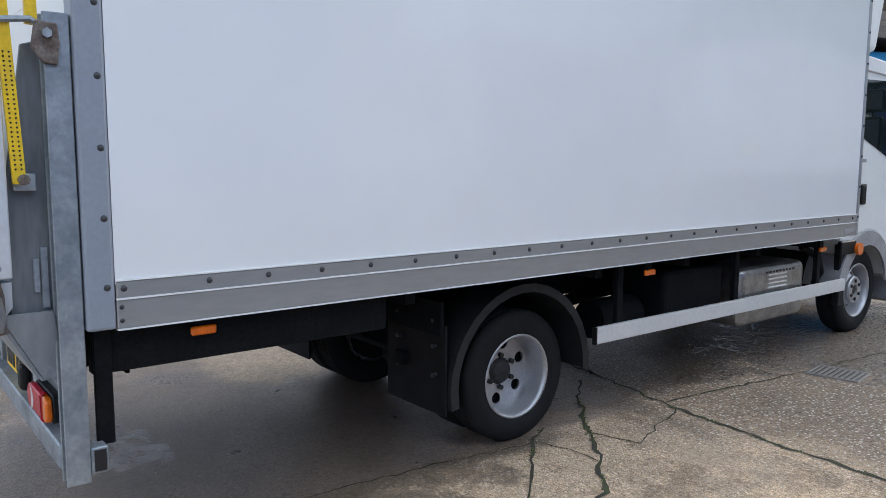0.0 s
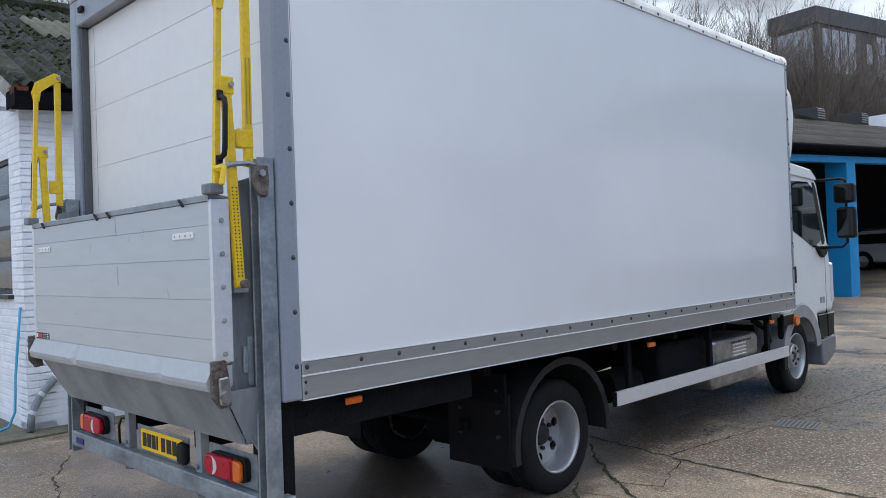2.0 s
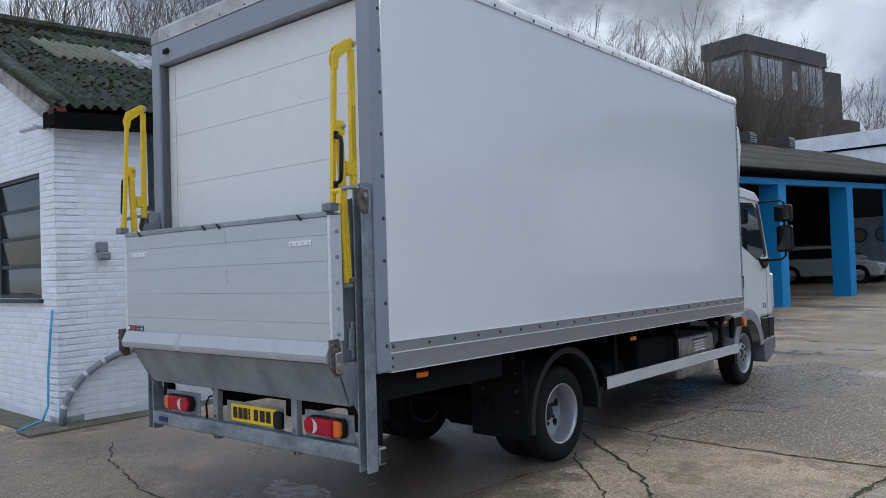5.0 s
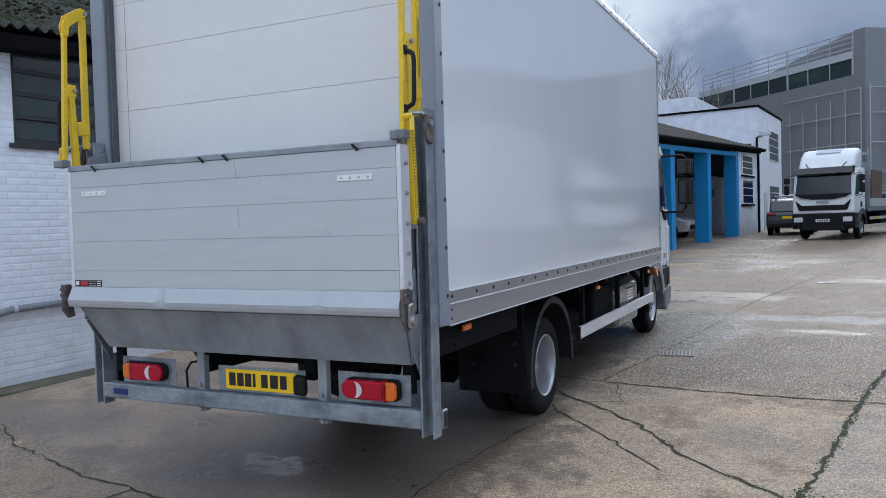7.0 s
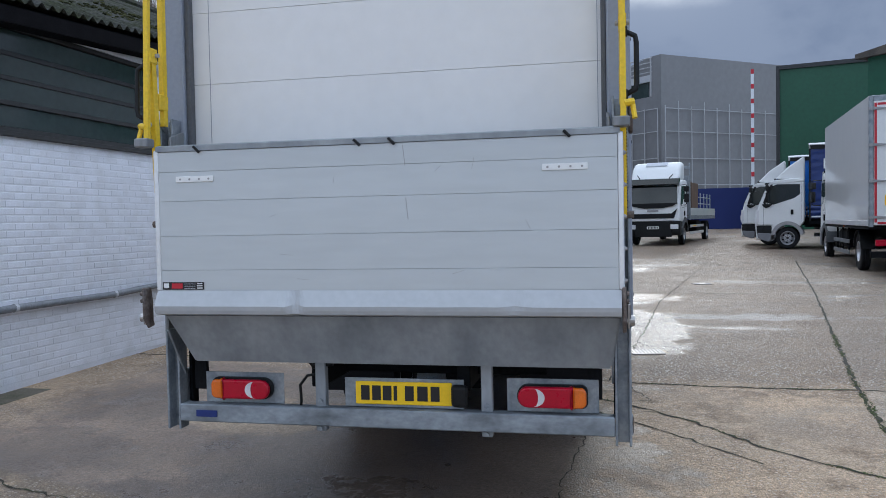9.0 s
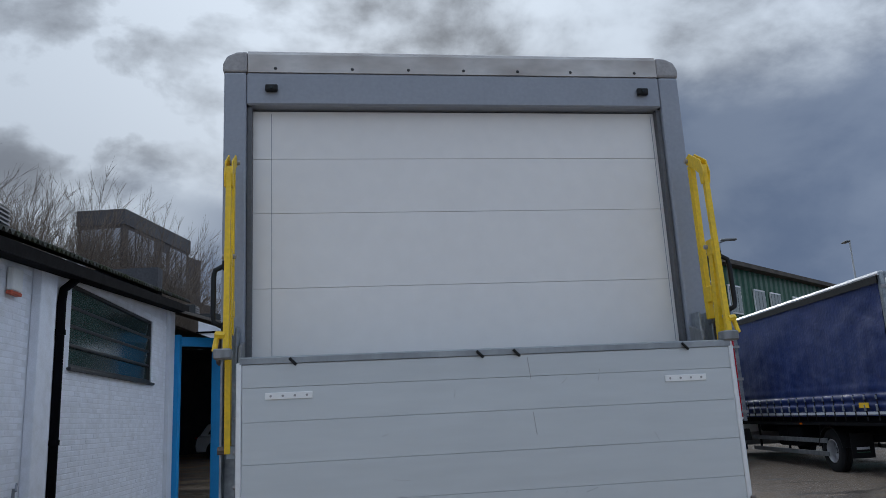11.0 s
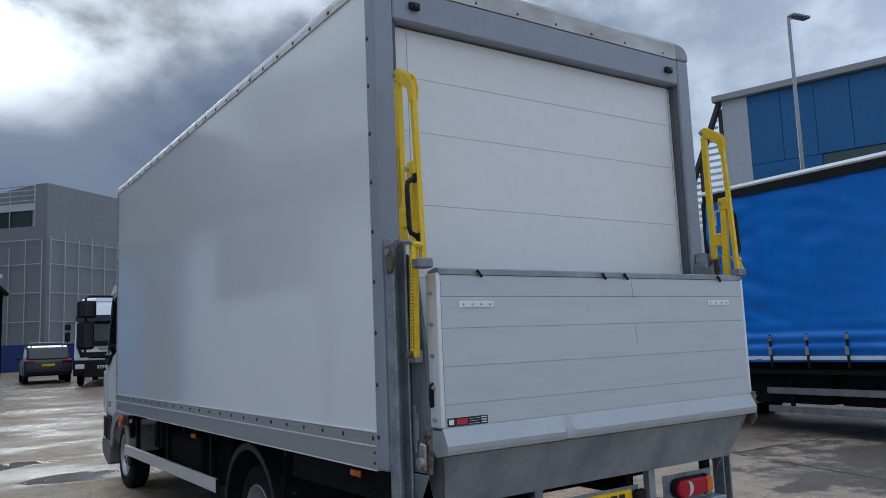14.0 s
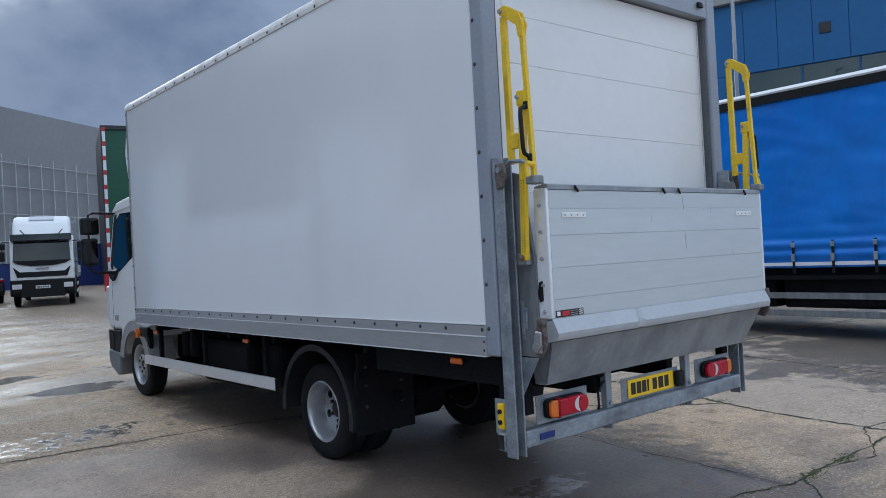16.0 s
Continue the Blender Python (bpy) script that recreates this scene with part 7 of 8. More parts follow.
def lorry_body(parent, y0, y1, z0, z1, kind, curtain=None, straps=0.62, seed=1, guard_from=3.2, slack=0.022):
    for s in (-1, 1):
        a = lambda p, q: tuple(sorted((s * p, s * q)))
        if kind == "curtain":
            curtain_side(parent, s, y0 + 0.1, y1 - 0.06, z0, z1 - 0.16, curtain, straps, slack=slack, seed=seed + s)
            part("roof_rail", prism([(s * 1.18, z1 - 0.06), (s * 1.275, z1 - 0.06), (s * 1.285, z1 - 0.03), (s * 1.25, z1 + 0.02), (s * 1.18, z1 + 0.02)], y0, y1, "y"), "guard", parent, "pale aluminium roof rail")
            part("pelmet", B((*a(1.276, 1.284), y0 + 0.05, y1 - 0.05, z1 - 0.20, z1 - 0.061)), "black", parent)
            part("front_post", B((*a(1.17, 1.272), y1 - 0.058, y1, z0 - 0.1, z1 - 0.17), bevel=0.008), "black", parent)
        else:
            part("side_panel", B((*a(1.21, 1.25), y0 + 0.081, y1, z0, z1)), "gel", parent)
            part("bottom_rail", B((*a(1.20, 1.262), y0 + 0.081, y1, z0 - 0.12, z0 - 0.002), bevel=0.004), "guard", parent)
        part("floor_edge", B((*a(1.10, 1.245), y0 + 0.05, y1, z0 - 0.19, z0 - 0.125)), "chassis", parent)
        for y in [y0 + guard_from]:
            part("side_guard", B((*a(1.12, 1.15), y, y1 - 0.9, 0.62, 0.72), bevel=0.004), "galv_arm", parent)
            part("side_guard", B((*a(1.12, 1.15), y, y1 - 0.9, 0.34, 0.44), bevel=0.004), "galv_arm", parent)
            for k in range(3):
                yy = y + 0.3 + k * (y1 - 1.6 - y) / 2
                part("hanger", B((*a(1.08, 1.118), yy - 0.03, yy + 0.03, 0.36, z0 - 0.19)), "chassis", parent)
        part("side_marker", B((*a(1.246, 1.262), (y0 + y1) / 2 - 0.05, (y0 + y1) / 2 + 0.05, z0 - 0.18, z0 - 0.14)), "amber_lens", parent)
    part("front_wall", B((-1.17, 1.17, y1 - 0.05, y1 - 0.001, z0, z1)), "cab_white", parent)
    part("roof", B((-1.18, 1.18, y0 + 0.06, y1 - 0.06, z1 - 0.03, z1 + 0.015)), "guard", parent)
    part("floor", B((-1.09, 1.09, y0 + 0.09, y1 - 0.06, z0 - 0.19, z0 - 0.02)), "chassis", parent)


def heavy_cab(parent, y0, length=1.5, roof=2.75, text_bar=True, front_dark=False, fairing=True, ax=0.50, visor="glass"):
    """A taller cab with square sides, deep black bumper and roof fairing. y0: its back wall."""
    w, L, H = 1.15, length, roof
    az, ar = 0.48, 0.60
    arc = [(ax + ar * math.cos(t), az + ar * math.sin(t)) for t in [math.pi * (0.86 - 0.58 * i / 10) for i in range(11)]]
    prof = [(0.0, 1.05), *arc, (L - 0.02, 0.96), (L + 0.02, 1.0), (L - 0.02, 1.55), (L - 0.22, H - 0.32), (L - 0.45, H - 0.06), (0.3, H), (0.0, H - 0.04)]
    c = cab_shell(parent, w, [(y0 + y, z) for y, z in prof], "cab_white")
    for s in (-1, 1):
        a = lambda p, q: tuple(sorted((s * p, s * q)))
        win = [(L * 0.40, H - 0.26), (L - 0.36, H - 0.30), (L - 0.14, H - 1.04), (L * 0.62, H - 1.0), (L * 0.52, H - 0.82), (L * 0.40, H - 0.80)]
        part("door_window", prism([(y0 + y, z) for y, z in win], *a(w - 0.01, w + 0.005), "x"), "lit_glass", c, "tinted side window")
        part("quarter_window", prism([(y0 + y, z) for y, z in ((L * 0.24, H - 0.28), (L * 0.37, H - 0.26), (L * 0.37, H - 0.80), (L * 0.22, H - 0.76))], *a(w - 0.01, w + 0.005), "x"), "glass", c)
        part("door_handle", B((*a(w, w + 0.03), y0 + L * 0.34, y0 + L * 0.46, 1.18, 1.38), bevel=0.008), "black", c)
        part("door_gap", B((*a(w - 0.01, w + 0.002), y0 + L * 0.38, y0 + L * 0.385, 1.0, H - 0.2)), "ink", c)
        part("door_gap", B((*a(w - 0.01, w + 0.002), y0 + 0.1, y0 + L * 0.37, 1.56, 1.567)), "ink", c)
        part("badge", B((*a(w, w + 0.004), y0 + L * 0.52, y0 + L * 0.66, 1.50, 1.53)), "corner", c, "plain badge shape")
        arch(c, s, w - 0.35, w + 0.03, y0 + ax, az, ar + 0.05, -6, 175, "arch_grey", t=0.03, flange=0.17, name="wheel_arch")
        part("step_recess", B((*a(w - 0.35, w - 0.03), y0 + ax + ar + 0.03, y0 + L - 0.20, 0.45, 0.958), bevel=0.01), "black", c, "black entry step recess")
        for z in (0.46, 0.70):
            part("tread", B((*a(w - 0.30, w + 0.004), y0 + ax + ar + 0.02, y0 + L - 0.27, z, z + 0.05), bevel=0.008), "bumper_grey", c)
        part("corner_bumper", prism([(y0 + y, z) for y, z in ((L - 0.34, 0.40), (L, 0.40), (L + 0.05, 0.55), (L + 0.05, 0.98), (L - 0.26, 0.98))], *a(w - 0.35, w + 0.015), "x", bevel=0.02), "black" if front_dark else "corner", c)
        part("head_lamp", B((*a(w - 0.40, w - 0.06), y0 + L + 0.04, y0 + L + 0.07, 0.66, 0.84), bevel=0.012), "white_lens", c)
        mirror_arm(c, s, w, y0 + L - 0.10, H - 0.42, H - 0.78, 0.26)
        part("deflector", prism([(y0 + 0.02, H - 0.03), (y0 + 0.60, H - 0.06), (y0 + 0.42, H + 0.2), (y0 + 0.05, H + 0.52)], *a(w - 0.20, w - 0.05), "x", bevel=0.03), "cab_white", c) if fairing else None
    part("windscreen", plate3([(-1.04, y0 + L + 0.002, max(1.66, H - 1.1)), (1.04, y0 + L + 0.002, max(1.66, H - 1.1)), (1.0, y0 + L - 0.205, H - 0.26), (-1.0, y0 + L - 0.205, H - 0.26)], 0.02), "glass", c)
    part("sun_visor", prism([(y0 + L - 0.40, H - 0.24), (y0 + L + 0.02, H - 0.22), (y0 + L - 0.06, H + 0.02), (y0 + L - 0.40, H + 0.05)], -1.10, 1.10, "x", bevel=0.02), visor, c)
    part("front_bumper", B((-0.80, 0.80, y0 + L - 0.1, y0 + L + 0.045, 0.34, 0.98), bevel=0.02), "black" if front_dark else "corner", c)
    part("grille", prism([(-1.04, 1.48), (-0.90, 1.09), (0.90, 1.09), (1.04, 1.48), (0.80, 1.28), (-0.80, 1.28)], y0 + L + 0.0, y0 + L + 0.04, "y"), "black", c)
    part("scuttle", prism([(-1.06, 1.70), (-0.85, 1.58), (-0.4, 1.50), (0.4, 1.50), (0.85, 1.58), (1.06, 1.70), (1.06, 1.655), (0.0, 1.655), (-1.06, 1.655)][:6], y0 + L - 0.01, y0 + L + 0.03, "y"), "black", c)
    if text_bar:
        part("badge", B((-0.24, 0.24, y0 + L + 0.035, y0 + L + 0.05, 1.36, 1.43)), "corner", c, "plain maker's badge shape")
    pl = part("number_plate", B((-0.26, 0.26, y0 + L + 0.046, y0 + L + 0.06, 0.66, 0.77), bevel=0.004), "plate_w", c)
    for i in range(7):
        part("bar", B((-0.22 + i * 0.064, -0.18 + i * 0.064, y0 + L + 0.0602, y0 + L + 0.063, 0.68, 0.75)), "ink", pl)
    return c


# royal blue curtain-sider beside the truck
t1 = thing("curtain_truck", "white-cabbed truck with royal blue curtain sides parked in the yard", "truck", pose(9.02, 0, ground_z(2.5) + 0.0, 0, 0, -2.6), group="parked trucks")
lorry_body(t1, -3.4, 4.95, 1.12, 3.98, "curtain", "curtain", 0.62, seed=4, guard_from=1.9, slack=0.034)
lorry_chassis(t1, -3.3, 6.4, ((-2.3, "rear"), (5.77, "front")))
# filler boxes, added so that no light leaks through beneath the floor
for s in (-1, 1):
    for ya, yb in ((-1.5, 1.15), (1.32, 2.9), (3.05, 4.5)):
        part("locker", B((*sorted((s * 0.50, s * 1.04)), ya, yb, 0.47, 0.925), bevel=0.02), "chassis", t1, "black filler box added to block light under the floor")
heavy_cab(t1, 5.02, 1.76, 2.98, ax=0.75, visor="cab_white")
part("front_mark", B((-1.30, -1.296, 4.46, 4.66, 3.60, 3.63), (-1.30, -1.296, 4.63, 4.66, 3.38, 3.599)), "tape", t1, "white corner reflector")
bot = part("spray_bottle", rods(((-1.17, 6.45, 0.62), (-1.17, 6.45, 0.80), 0.05), ((-1.17, 6.45, 0.80), (-1.17, 6.45, 0.88), 0.02), n=10), "pvc_blue", t1)

# navy curtain-sider with white doors
t2 = thing("curtain_truck", "navy blue curtain-sided truck with white red-edged rear doors", "truck", pose(10.72, 9.04, ground_z(11), 0, 0, -7.5), group="parked trucks")
lorry_body(t2, 0.0, 8.2, 1.20, 3.86, "curtain", "curtain_dark", 0.42, seed=9)
rear_doors(t2, 1.16, 3.86, 0.0)
lorry_chassis(t2, 0.2, 10.0, ((3.05, "rear"), (8.9, "front")))
heavy_cab(t2, 8.4, 1.42, 2.72)
part("yellow_tag", B((-1.305, -1.297, 1.0, 1.35, 1.36, 1.46)), "plate_y", t2)
mf = part("mudflap", B((-1.22, -0.75, 2.05, 2.07, 0.35, 0.85)), "rubber", t2)
part("bar", B((-1.12, -0.85, 2.04, 2.049, 0.52, 0.57)), "tape", mf)
part("bar", B((-1.12, -0.85, 2.04, 2.049, 0.46, 0.475)), "green_clad", mf)
lens = part("yellow_ball", rods(((-1.15, 0.06, 0.52), (-1.05, 0.06, 0.52), 0.06), n=12), "plate_y", t2)

# white box truck farther on
t3 = thing("box_truck", "white box truck with closed red-edged rear doors", "truck", pose(8.05, 14.5, ground_z(16), 0, 0, -7), group="parked trucks")
lorry_body(t3, 0.0, 6.6, 1.22, 3.95, "box")
rear_doors(t3, 1.08, 3.95, 0.0)
part("warning_label", B((-0.95, -0.65, -0.036, -0.0305, 1.55, 1.78)), "plate_y", t3)
part("vertical_label", B((1.06, 1.095, -0.036, -0.0305, 1.45, 1.85)), "amber_lens", t3)
lorry_chassis(t3, 0.2, 8.4, ((2.0, "rear"), (7.5, "front")))
heavy_cab(t3, 6.9, 1.5, 2.72)

# two mid-weight trucks nose-on to the lane
for k, (fx, fy, bodym) in enumerate(((6.80, 27.36, "curtain_dark"), (6.76, 30.3, "curtain"))):
    tk = thing("curtain_truck", ("white short-nosed truck with a dark blue body" if k == 0 else "white short-nosed truck with a bright blue body"), "truck", pose(fx + 1.6, fy - 0.4, ground_z(fy), 0, 0, 76), group="parked trucks")
    light_cab(tk, 0.0)
    for s in (-1, 1):
        part("deflector", prism([(0.0, 2.50), (0.0, 3.35), (0.55, 2.95), (0.95, 2.56)], *sorted((s * 0.85, s * 0.98)), "x", bevel=0.02), "cab_white", tk)
        wheel(tk, s * 0.92, 0.56, 0.40, s, True)
    part("deflector_top", prism([(0.0, 3.30), (0.0, 3.36), (0.55, 2.98), (0.95, 2.58), (0.95, 2.54)], -0.85, 0.85, "x"), "cab_white", tk)
    lorry_body(tk, -6.6, -0.15, 1.10, 3.75 if k == 0 else 3.5, "curtain", bodym, 0.6, seed=20 + k)
    if k == 0:
        part("letter_bar", B((-1.300, -1.294, -0.70, -0.62, 2.85, 3.2)), "cab_white", tk)
    lorry_chassis(tk, -6.4, 0.0, ((-4.4, "rear"),), 0.40)

# white flat-bed truck that faces the yard
fl = thing("flatbed_truck", "white flat-bed truck with high roof fairing and steel stakes", "truck", pose(3.10, 29.9, ground_z(31.5), 0, 0, 164.5) @ Matrix.Translation((0, -1.75, 0)), group="parked trucks")
fl_cab = heavy_cab(fl, 0.05, 1.65, 2.66, front_dark=True, fairing=False)
fl_cab.scale = (0.97, 1.0, 1.05)
part("roof_fairing", prism([(0.05, 2.76), (0.05, 3.56), (0.5, 3.58), (0.95, 3.35), (1.38, 2.76)], -1.03, 1.03, "x", bevel=0.17, seg=4), "cab_white", fl, "white high roof fairing")
part("roof_hatch", prism([(0.62, 3.53), (0.62, 3.57), (0.90, 3.42), (0.90, 3.38)], -0.45, 0.45, "x"), "tape", fl)
for s in (-1, 1):
    part("wiper", rods(((s * 0.75, 1.20, 3.01), (s * 0.62, 1.32, 2.85), 0.02), n=6), "black", fl)
lorry_chassis(fl, -7.4, 1.0, ((-5.4, "rear"), (0.55, "front")), 0.46, 0.98)
part("bed", B((-1.22, 1.22, -7.5, -0.25, 1.08, 1.24), bevel=0.01), "galv", fl)
part("headboard", B((-1.22, -1.16, -0.24, -0.16, 1.05, 3.55), (1.16, 1.22, -0.24, -0.16, 1.05, 3.55), (-1.159, 1.159, -0.24, -0.16, 3.30, 3.42), bevel=0.006), "galv", fl, "steel headboard frame")
part("head_panel", B((-1.15, 1.15, -0.22, -0.18, 1.26, 3.0)), "galv_dark", fl)
for s in (-1, 1):
    a = lambda p, q: tuple(sorted((s * p, s * q)))
    part("drop_side", B((*a(1.19, 1.23), -7.4, -0.3, 1.245, 1.58), bevel=0.005), "guard", fl)
    part("side_guard", B((*a(1.14, 1.17), -4.1, -0.5, 0.72, 0.84), bevel=0.004), "guard", fl)
    part("side_guard", B((*a(1.14, 1.17), -4.1, -0.5, 0.42, 0.54), bevel=0.004), "guard", fl)
    for i in range(6):
        part("stake", rods(((s * 1.10, -1.6 - i * 1.0, 1.24), (s * 1.10, -1.6 - i * 1.0, 2.3), 0.03), n=6), "galv_dark", fl)
    for z in (1.8, 2.1):
        part("stake_rail", rods(((s * 1.10, -1.6, z), (s * 1.10, -6.6, z), 0.022), n=6), "galv_dark", fl)
part("timber_panel", B((-1.16, -1.10, -2.6, -0.9, 1.59, 2.72), bevel=0.006), "wood", fl, "brown timber hoarding")
part("reflector", B((-1.176, -1.171, -1.9, -1.2, 0.75, 0.82)), "plate_y", fl)
crate = part("crate", B((-0.9, 0.3, -3.2, -2.0, 1.245, 2.45), bevel=0.01), "wood", fl, "brown timber crate")


def car(at, label, body, length=4.75, width=0.95, height=1.66, group="parked cars", plate="plate_y"):
    """A tall estate car; y points ahead, its middle at the origin."""
    c = thing("car", label, "car", at, group=group)
    L, h = length / 2, height
    low = [(-L + 0.05, 0.32), (-L, 0.62), (-L + 0.08, 0.98), (-L + 0.20, 1.06), (0.95, 1.06), (1.75, 0.98), (L - 0.12, 0.86), (L, 0.62), (L - 0.08, 0.32)]
    part("body", prism(low, -width, width, "x", bevel=0.08, seg=3), body, c)
    top = [(-L + 0.16, 1.05), (-L + 0.52, h - 0.10), (-L + 0.95, h), (0.20, h), (0.62, h - 0.06), (1.32, 1.05)]
    part("cabin", prism(top, -width + 0.13, width - 0.13, "x", bevel=0.07, seg=3), body, c)
    for s in (-1, 1):
        a = lambda p, q: tuple(sorted((s * p, s * q)))
        part("side_glass", prism([(-L + 0.55, 1.10), (-L + 0.80, h - 0.16), (0.20, h - 0.12), (0.55, h - 0.18), (1.08, 1.10)], *a(width - 0.145, width - 0.124), "x"), "glass", c)
        for yc in (-1.42, 1.46):
            part("wheel_arch", lathe([(0.33, 0), (0.43, 0.004), (0.43, -0.1)], 28), "black", c).matrix_local = Matrix.Translation((s * (width + 0.001), yc, 0.37)) @ pose(0, 0, 0, 0, 0, 0 if s > 0 else 180)
            small_wheel(c, s * (width - 0.10), yc, 0.37, s, 0.37, 0.23)
        part("tail_light", B((*a(width - 0.42, width - 0.02), -L - 0.005, -L + 0.1, 0.92, 1.0), bevel=0.01), "red_lens", c)
        part("head_light", B((*a(width - 0.42, width - 0.04), L - 0.14, L - 0.005, 0.70, 0.80), bevel=0.012), "white_lens", c)
        part("door_mirror", B((*a(width - 0.02, width + 0.18), 0.72, 0.86, 1.04, 1.20), bevel=0.03), body, c)
        part("roof_rail", rods(((s * (width - 0.28), -L + 0.9, h + 0.04), (s * (width - 0.28), 0.1, h + 0.04), 0.018), n=6), "silver", c)
    part("rear_glass", plate3([(-width + 0.25, -L + 0.225, 1.12), (-width + 0.30, -L + 0.50, h - 0.16), (width - 0.30, -L + 0.50, h - 0.16), (width - 0.25, -L + 0.225, 1.12)], -0.02), "glass", c)
    part("windscreen", plate3([(-width + 0.24, 1.255, 1.10), (width - 0.24, 1.255, 1.10), (width - 0.32, 0.70, h - 0.12), (-width + 0.32, 0.70, h - 0.12)], -0.02), "glass", c)
    part("rear_bumper", B((-width + 0.06, width - 0.06, -L - 0.03, -L + 0.2, 0.34, 0.56), bevel=0.04), "black", c)
    part("lower_grille", B((-0.55, 0.55, L - 0.1, L + 0.012, 0.42, 0.64), bevel=0.02), "black", c)
    part("number_plate", B((-0.26, 0.26, -L - 0.012, -L + 0.02, 0.74, 0.85)), plate, c)
    return c


car(pose(1.85, 37.2, ground_z(37), 0, 0, -3), "dark grey estate car with a roof rack parked by the office", "suv")
rackc = thing("ladder_rack", "pale ladder lying on the dark car's roof rails", "ladder", pose(1.85, 37.2, ground_z(37), 0, 0, -3))
for x in (-0.62, 0.62):
    part("stile", rods(((x, -1.6, 1.78), (x, 0.4, 1.78), 0.04), n=6), "tape", rackc)
for i in range(5):
    part("rung", rods(((-0.62, -1.5 + i * 0.45, 1.78), (0.62, -1.5 + i * 0.45, 1.78), 0.025), n=6), "tape", rackc)
car(BAY @ pose(19.3, 4.1, 0.42, 0, 0, 180), "white tall car parked behind the blue posts", "suv_white")
cont = thing("cabin", "white site cabin with round blue-rimmed portholes inside the bays", "cabin", BAY @ pose(23, 1.6, 0.42))
part("shell", B((0, 6.0, 0, 3.9, 0, 3.0), bevel=0.05), "white_wall", cont)
for y in (0.45, 1.5, 2.55):
    o = part("porthole", lathe([(0.28, -0.03), (0.36, -0.03), (0.36, 0.03), (0.28, 0.03)], 24), "blue_paint", cont)
    o.matrix_local = Matrix.Translation((-0.02, y, 2.15))
    part("pane", rods(((-0.012, y, 2.15), (0.002, y, 2.15), 0.28), n=20), "cream", cont)
van = thing("panel_van", "white panel van seen through the workshop doorway", "van", WALL @ pose(6.3, 5.2, 0.08, 0, 0, -90))
part("body", prism([(-2.6, 0.4), (-2.6, 2.2), (1.2, 2.25), (1.9, 1.35), (2.6, 1.1), (2.6, 0.4)], -0.95, 0.95, "x", bevel=0.08, seg=2), "suv_white", van)
for s in (-1, 1):
    for yy in (-1.6, 1.7):
        small_wheel(van, s * 0.84, yy, 0.35, s, 0.35, 0.22)
roller = thing("cage_trolley", "grey steel roll cage standing inside the doorway", "trolley", GABLE @ pose(-3.25, 1.4, 0.0))
for x in (-0.3, 0.3):
    for y in (-0.35, 0.35):
        part("post", rods(((x, y, 0.12), (x, y, 2.3), 0.022), n=6), "galv", roller)
        part("castor", rods(((x - 0.03, y, 0.06), (x + 0.03, y, 0.06), 0.06), n=10), "rubber", roller)
part("panel", B((-0.30, 0.30, -0.36, -0.33, 0.3, 2.25), bevel=0.004), "galv", roller)
part("deck", B((-0.34, 0.34, -0.38, 0.38, 0.14, 0.18), bevel=0.004), "galv_dark", roller)


# ---- bare trees ----
def grow(rnd, height, stems, fan):
    """Segments of a leafless tree: (from, to, radius, radius, order)."""
    segs = []

    def shoot(p, d, length, r, order):
        n = (6, 4, 3, 2)[order]
        q = p
        for i in range(n):
            d = (d + Vector((rnd.gauss(0, 0.045), rnd.gauss(0, 0.045), rnd.gauss(0.02, 0.03)))).normalized()
            nq = q + d * (length / n)
            r1 = r * (1 - (i + 1) / n * (0.65 if order < 2 else 0.75))
            segs.append((q, nq, r * (1 - i / n * 0.65), r1, order))
            if order < 3:
                kids = ((0, 1, 2, 3, 3, 3), (2, 2, 2, 3), (1, 2, 2))[order][i]
                for _ in range(kids):
                    t = rnd.random()
                    side = d.orthogonal().normalized()
                    side.rotate(Matrix.Rotation(rnd.uniform(0, 6.283), 3, d))
                    ang = rnd.uniform(0.25, 0.55)
                    nd = (d * math.cos(ang) + side * math.sin(ang) + Vector((0, 0, 0.12))).normalized()
                    shoot(q + (nq - q) * t, nd, length * rnd.uniform(0.40, 0.62) * (1 - 0.30 * i / n), max(r1 * 0.55, 0.0075), order + 1)
            q = nq

    for k in range(stems):
        a = 6.283 * (k + rnd.random() * 0.6) / stems
        w_ = fan * rnd.uniform(0.25, 1.0)
        d = Vector((math.cos(a) * w_, math.sin(a) * w_, 1)).normalized()
        shoot(Vector((math.cos(a) * 0.18, math.sin(a) * 0.18, 0.9)), d * 1.0, height * rnd.uniform(0.72, 0.95), 0.050 * height / 12, 0)
    k = height / max(q.z for _, q, *_ in segs)
    return [(p * k, q * k, r0, r1, o) for p, q, r0, r1, o in segs]


def seg_mesh(segs, n):
    verts, faces = [], []
    for p, q, r0, r1, _ in segs:
        d = (q - p).normalized()
        a = d.orthogonal().normalized()
        c = d.cross(a)
        k = len(verts)
        for o, r in ((p, r0), (q, r1)):
            for i in range(n):
                t = 2 * math.pi * i / n
                verts.append(tuple(o + (a * math.cos(t) + c * math.sin(t)) * r))
        for i in range(n):
            j = (i + 1) % n
            faces.append((k + i, k + j, k + n + j, k + n + i))
    return verts, faces


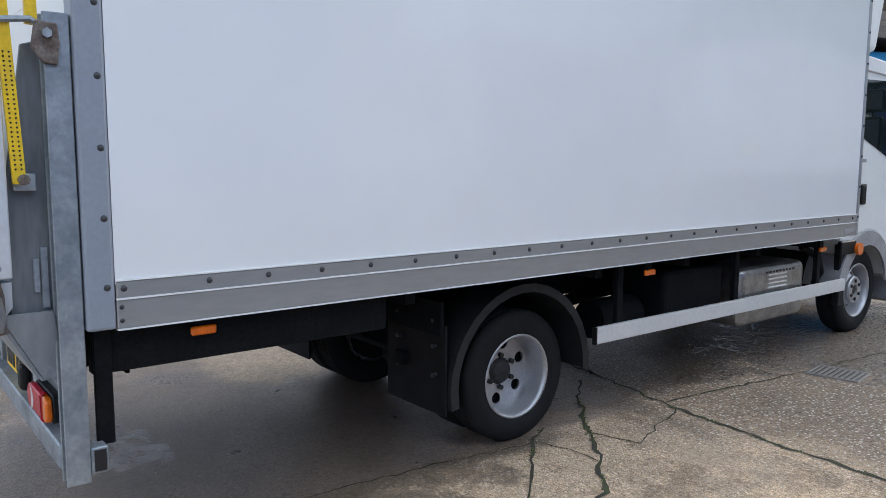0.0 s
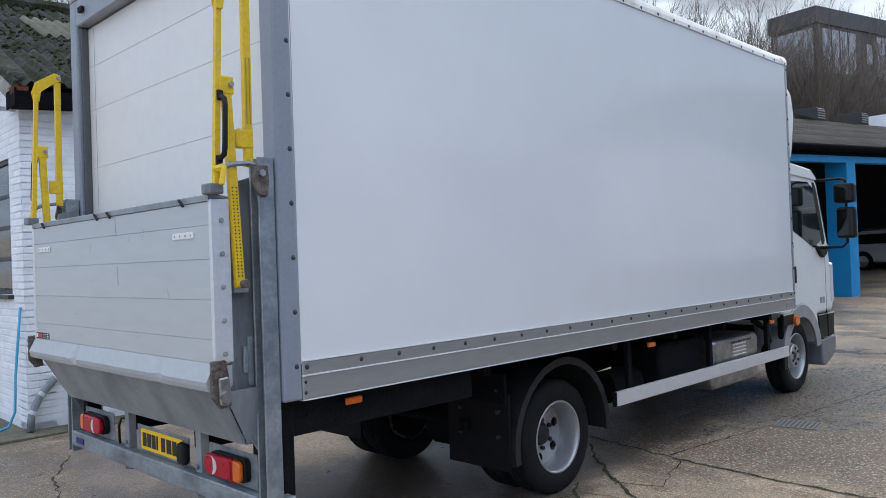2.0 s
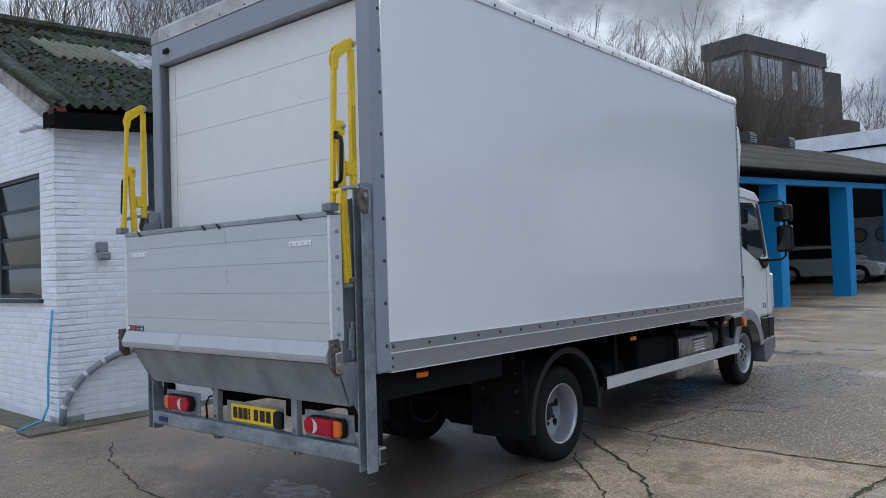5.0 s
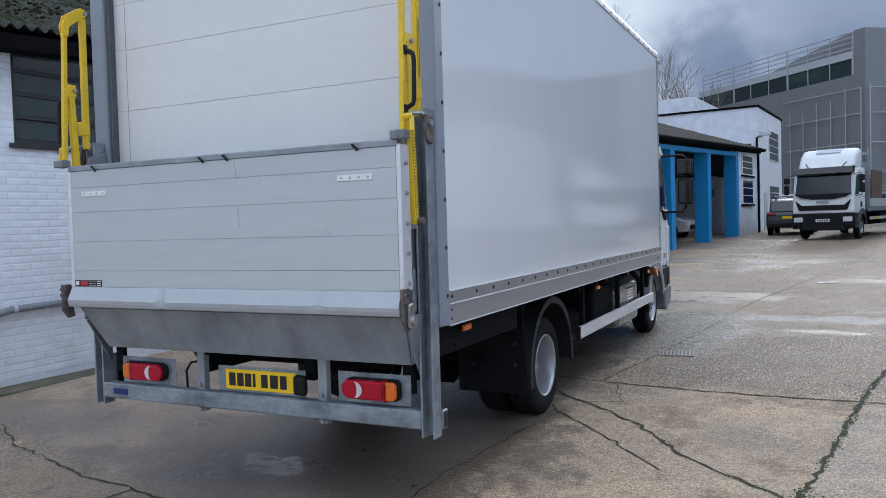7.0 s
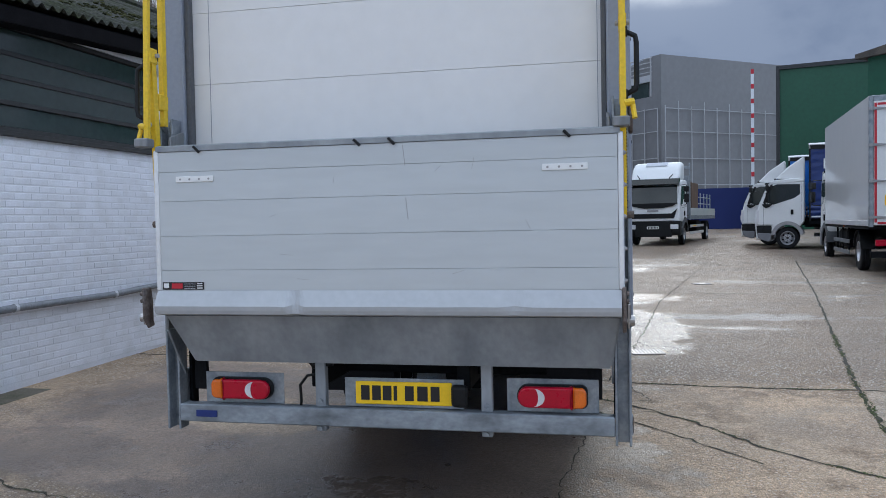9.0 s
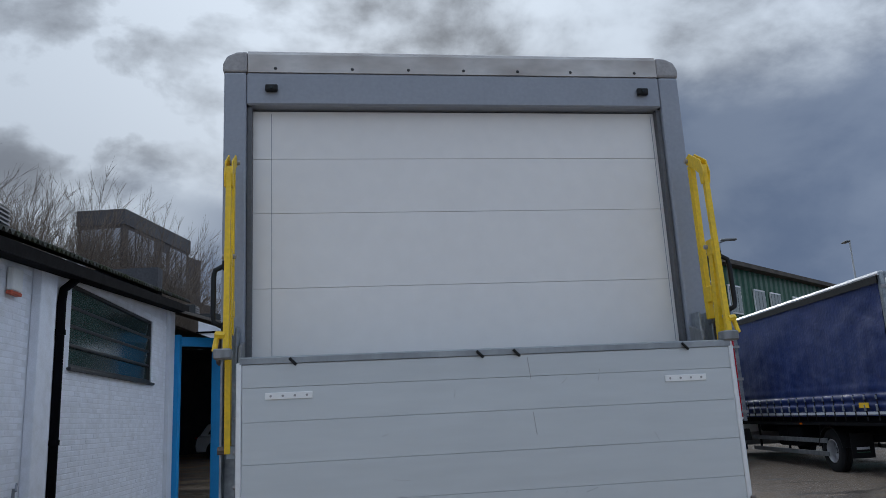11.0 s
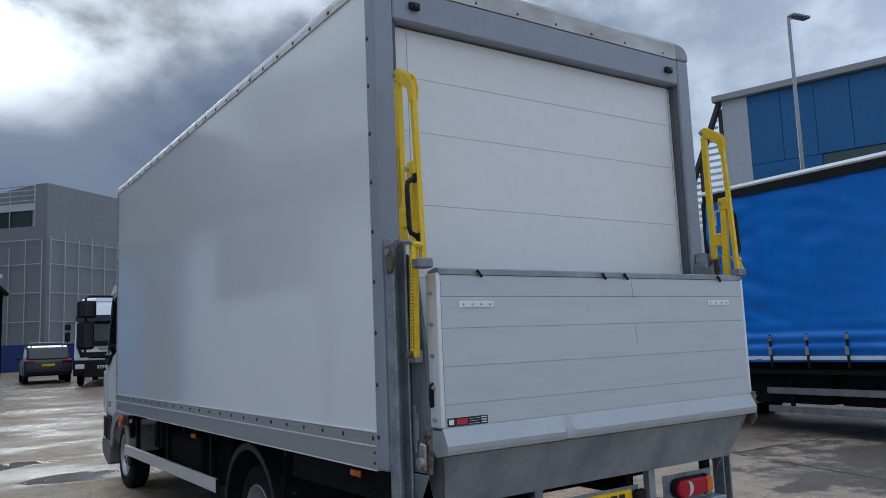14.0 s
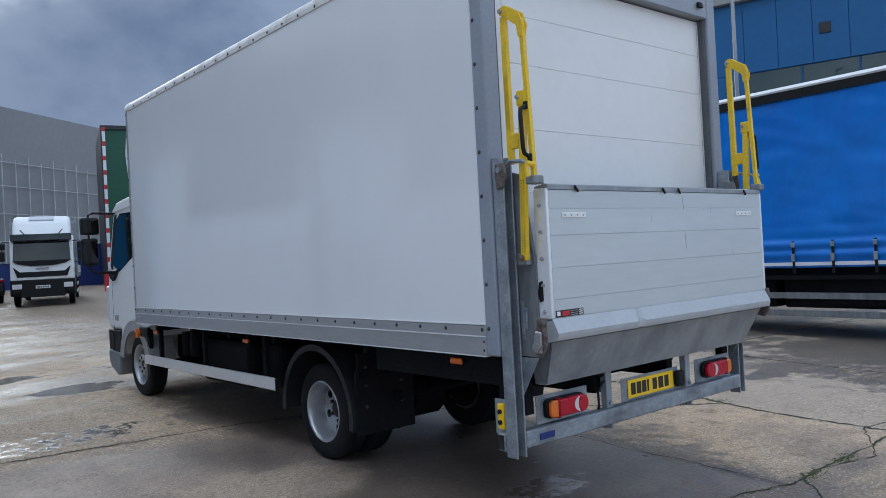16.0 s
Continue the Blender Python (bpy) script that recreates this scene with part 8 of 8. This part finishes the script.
def tree(seed, height, stems, fan):
    rnd = random.Random(seed)
    t = thing("bare_tree", "leafless multi-stemmed winter tree with fine upright twigs", "tree", group="bare trees behind the buildings")
    segs = grow(rnd, height, stems, fan)
    trunk = [(Vector((0, 0, -0.3)), Vector((0, 0, 1.2)), 0.30 * height / 12, 0.22 * height / 12, 0)]
    v, f = seg_mesh(trunk, 8)
    mesh_part("trunk", v, f, "bark", t)
    v, f = seg_mesh([s for s in segs if s[4] < 2], 5)
    mesh_part("limb", v, f, "bark", t)
    v, f = seg_mesh([s for s in segs if s[4] >= 2], 3)
    tagged(mesh_part("crown", v, f, "twig", t, "cloud of fine bare twigs"), kind="stuff")
    return t


kinds = [tree(11, 12.5, 11, 0.80), tree(12, 12.0, 8, 0.42), tree(13, 11.5, 8, 0.46)]
places = [(-17.5, 6.0, 1.12), (-16.5, 11.2, 1.02), (-24.5, 17.5, 1.3), (-34.5, 42.5, 1.98), (-31.2, 45.3, 1.86), (-28.4, 47.2, 1.72), (-26.0, 48.8, 1.64), (-24.2, 50.4, 1.72), (-22.4, 50.0, 1.66), (-20.6, 51.6, 1.68), (-18.8, 52.0, 1.60), (-17.0, 53.4, 1.58), (-15.2, 53.8, 1.48), (-13.0, 55.0, 1.34), (-37.5, 38.5, 2.0), (-29.8, 48.6, 1.8), (-21.5, 54.0, 1.7), (-16.0, 57.0, 1.55), (-9.8, 62.0, 1.25), (-7.6, 66.0, 1.15), (-5.4, 68.0, 1.05)]
rt = random.Random(4)
for i, (x, y, sc) in enumerate(places):
    m = Matrix.Translation((x, y, 0)) @ Matrix.Rotation(rt.uniform(0, 6.28), 4, "Z") @ Matrix.Diagonal((sc * 0.95, sc * 0.95, sc, 1))
    if i < 3:
        kinds[i].matrix_world = m
    else:
        src = kinds[i % 3]
        o = copy_thing(src, Matrix())
        o.matrix_world = m

# ---- bricks ----
def bricks(parent, cells_of, u0, u1, z0, z1, openings, near, one):
    """Painted bricks in stretcher bond, proud of the wall: single ones in the near stretch, the rest joined."""
    rnd = random.Random(one)
    L, H, J = 0.223, 0.065, 0.010
    shared = {}
    verts, faces = [], []
    made = 0
    row = 0
    z = z0
    while z + H <= z1:
        u = u0 - (0.1125 if row % 2 else 0.0)
        while u < u1:
            a, b = max(u, u0), min(u + L, u1)
            for o in openings:
                if o[2] - 0.01 < z + H and z < o[3] + 0.01:
                    if o[0] < b and a < o[1]:
                        if a < o[0] - 0.03:
                            b = o[0] - 0.004
                        elif b > o[1] + 0.03:
                            a = o[1] + 0.004
                        else:
                            a = b
            if b - a > 0.03 and cells_of(a, b, z + H):
                w = round((b - a) / 0.005) * 0.005
                d = rnd.uniform(0.0012, 0.0032)
                e = 0.006
                pts = [(0, -0.0005, 0), (w, -0.0005, 0), (w, -0.0005, H), (0, -0.0005, H), (e * 0.4, -d, e), (w - e * 0.4, -d, e), (w - e * 0.4, -d, H - e), (e * 0.4, -d, H - e)]
                fs = [(4, 5, 6, 7), (0, 1, 5, 4), (1, 2, 6, 5), (2, 3, 7, 6), (3, 0, 4, 7)]
                if near[0] < a < near[1] and near[2] < z < near[3] and made < 300:
                    key = w
                    if key not in shared:
                        me = bpy.data.meshes.new("brick")
                        me.from_pydata(pts, [], fs)
                        me.materials.append(M["brick_one"])
                        shared[key] = me
                    o = new("brick", shared[key])
                    o.parent = parent
                    o.location = (a, 0, z)
                    made += 1
                else:
                    k = len(verts)
                    verts += [(a + x, y, z + h) for x, y, h in pts]
                    faces += [tuple(k + i for i in f) for f in fs]
            u += L + 0.002
        row += 1
        z += H + J
    tagged(mesh_part("bricks", verts, faces, "white_brick", parent, "white painted bricks"), kind="stuff")


bricks(wall_side, lambda a, b, z: not (b > 5.64 and a < 6.18) and z < eave(a) - 0.12, 0.0, WALL_L - 0.02, 0.09, 4.0, LONG_OPEN, (0.0, 2.4, 0.5, 2.6), 1)
bricks(wall_gable, lambda a, b, z: z < 3.55 + 0.50 * min(-a, a + 8.1) and z < 3.55 + 0.50 * max(0.0, min(-b, b + 8.1)), -8.0, 0.0, 0.09, 5.6, [G_WIN, (-5.48, -2.69, -0.1, 4.5)], (-2.6, 0.0, 1.0, 3.1), 2)
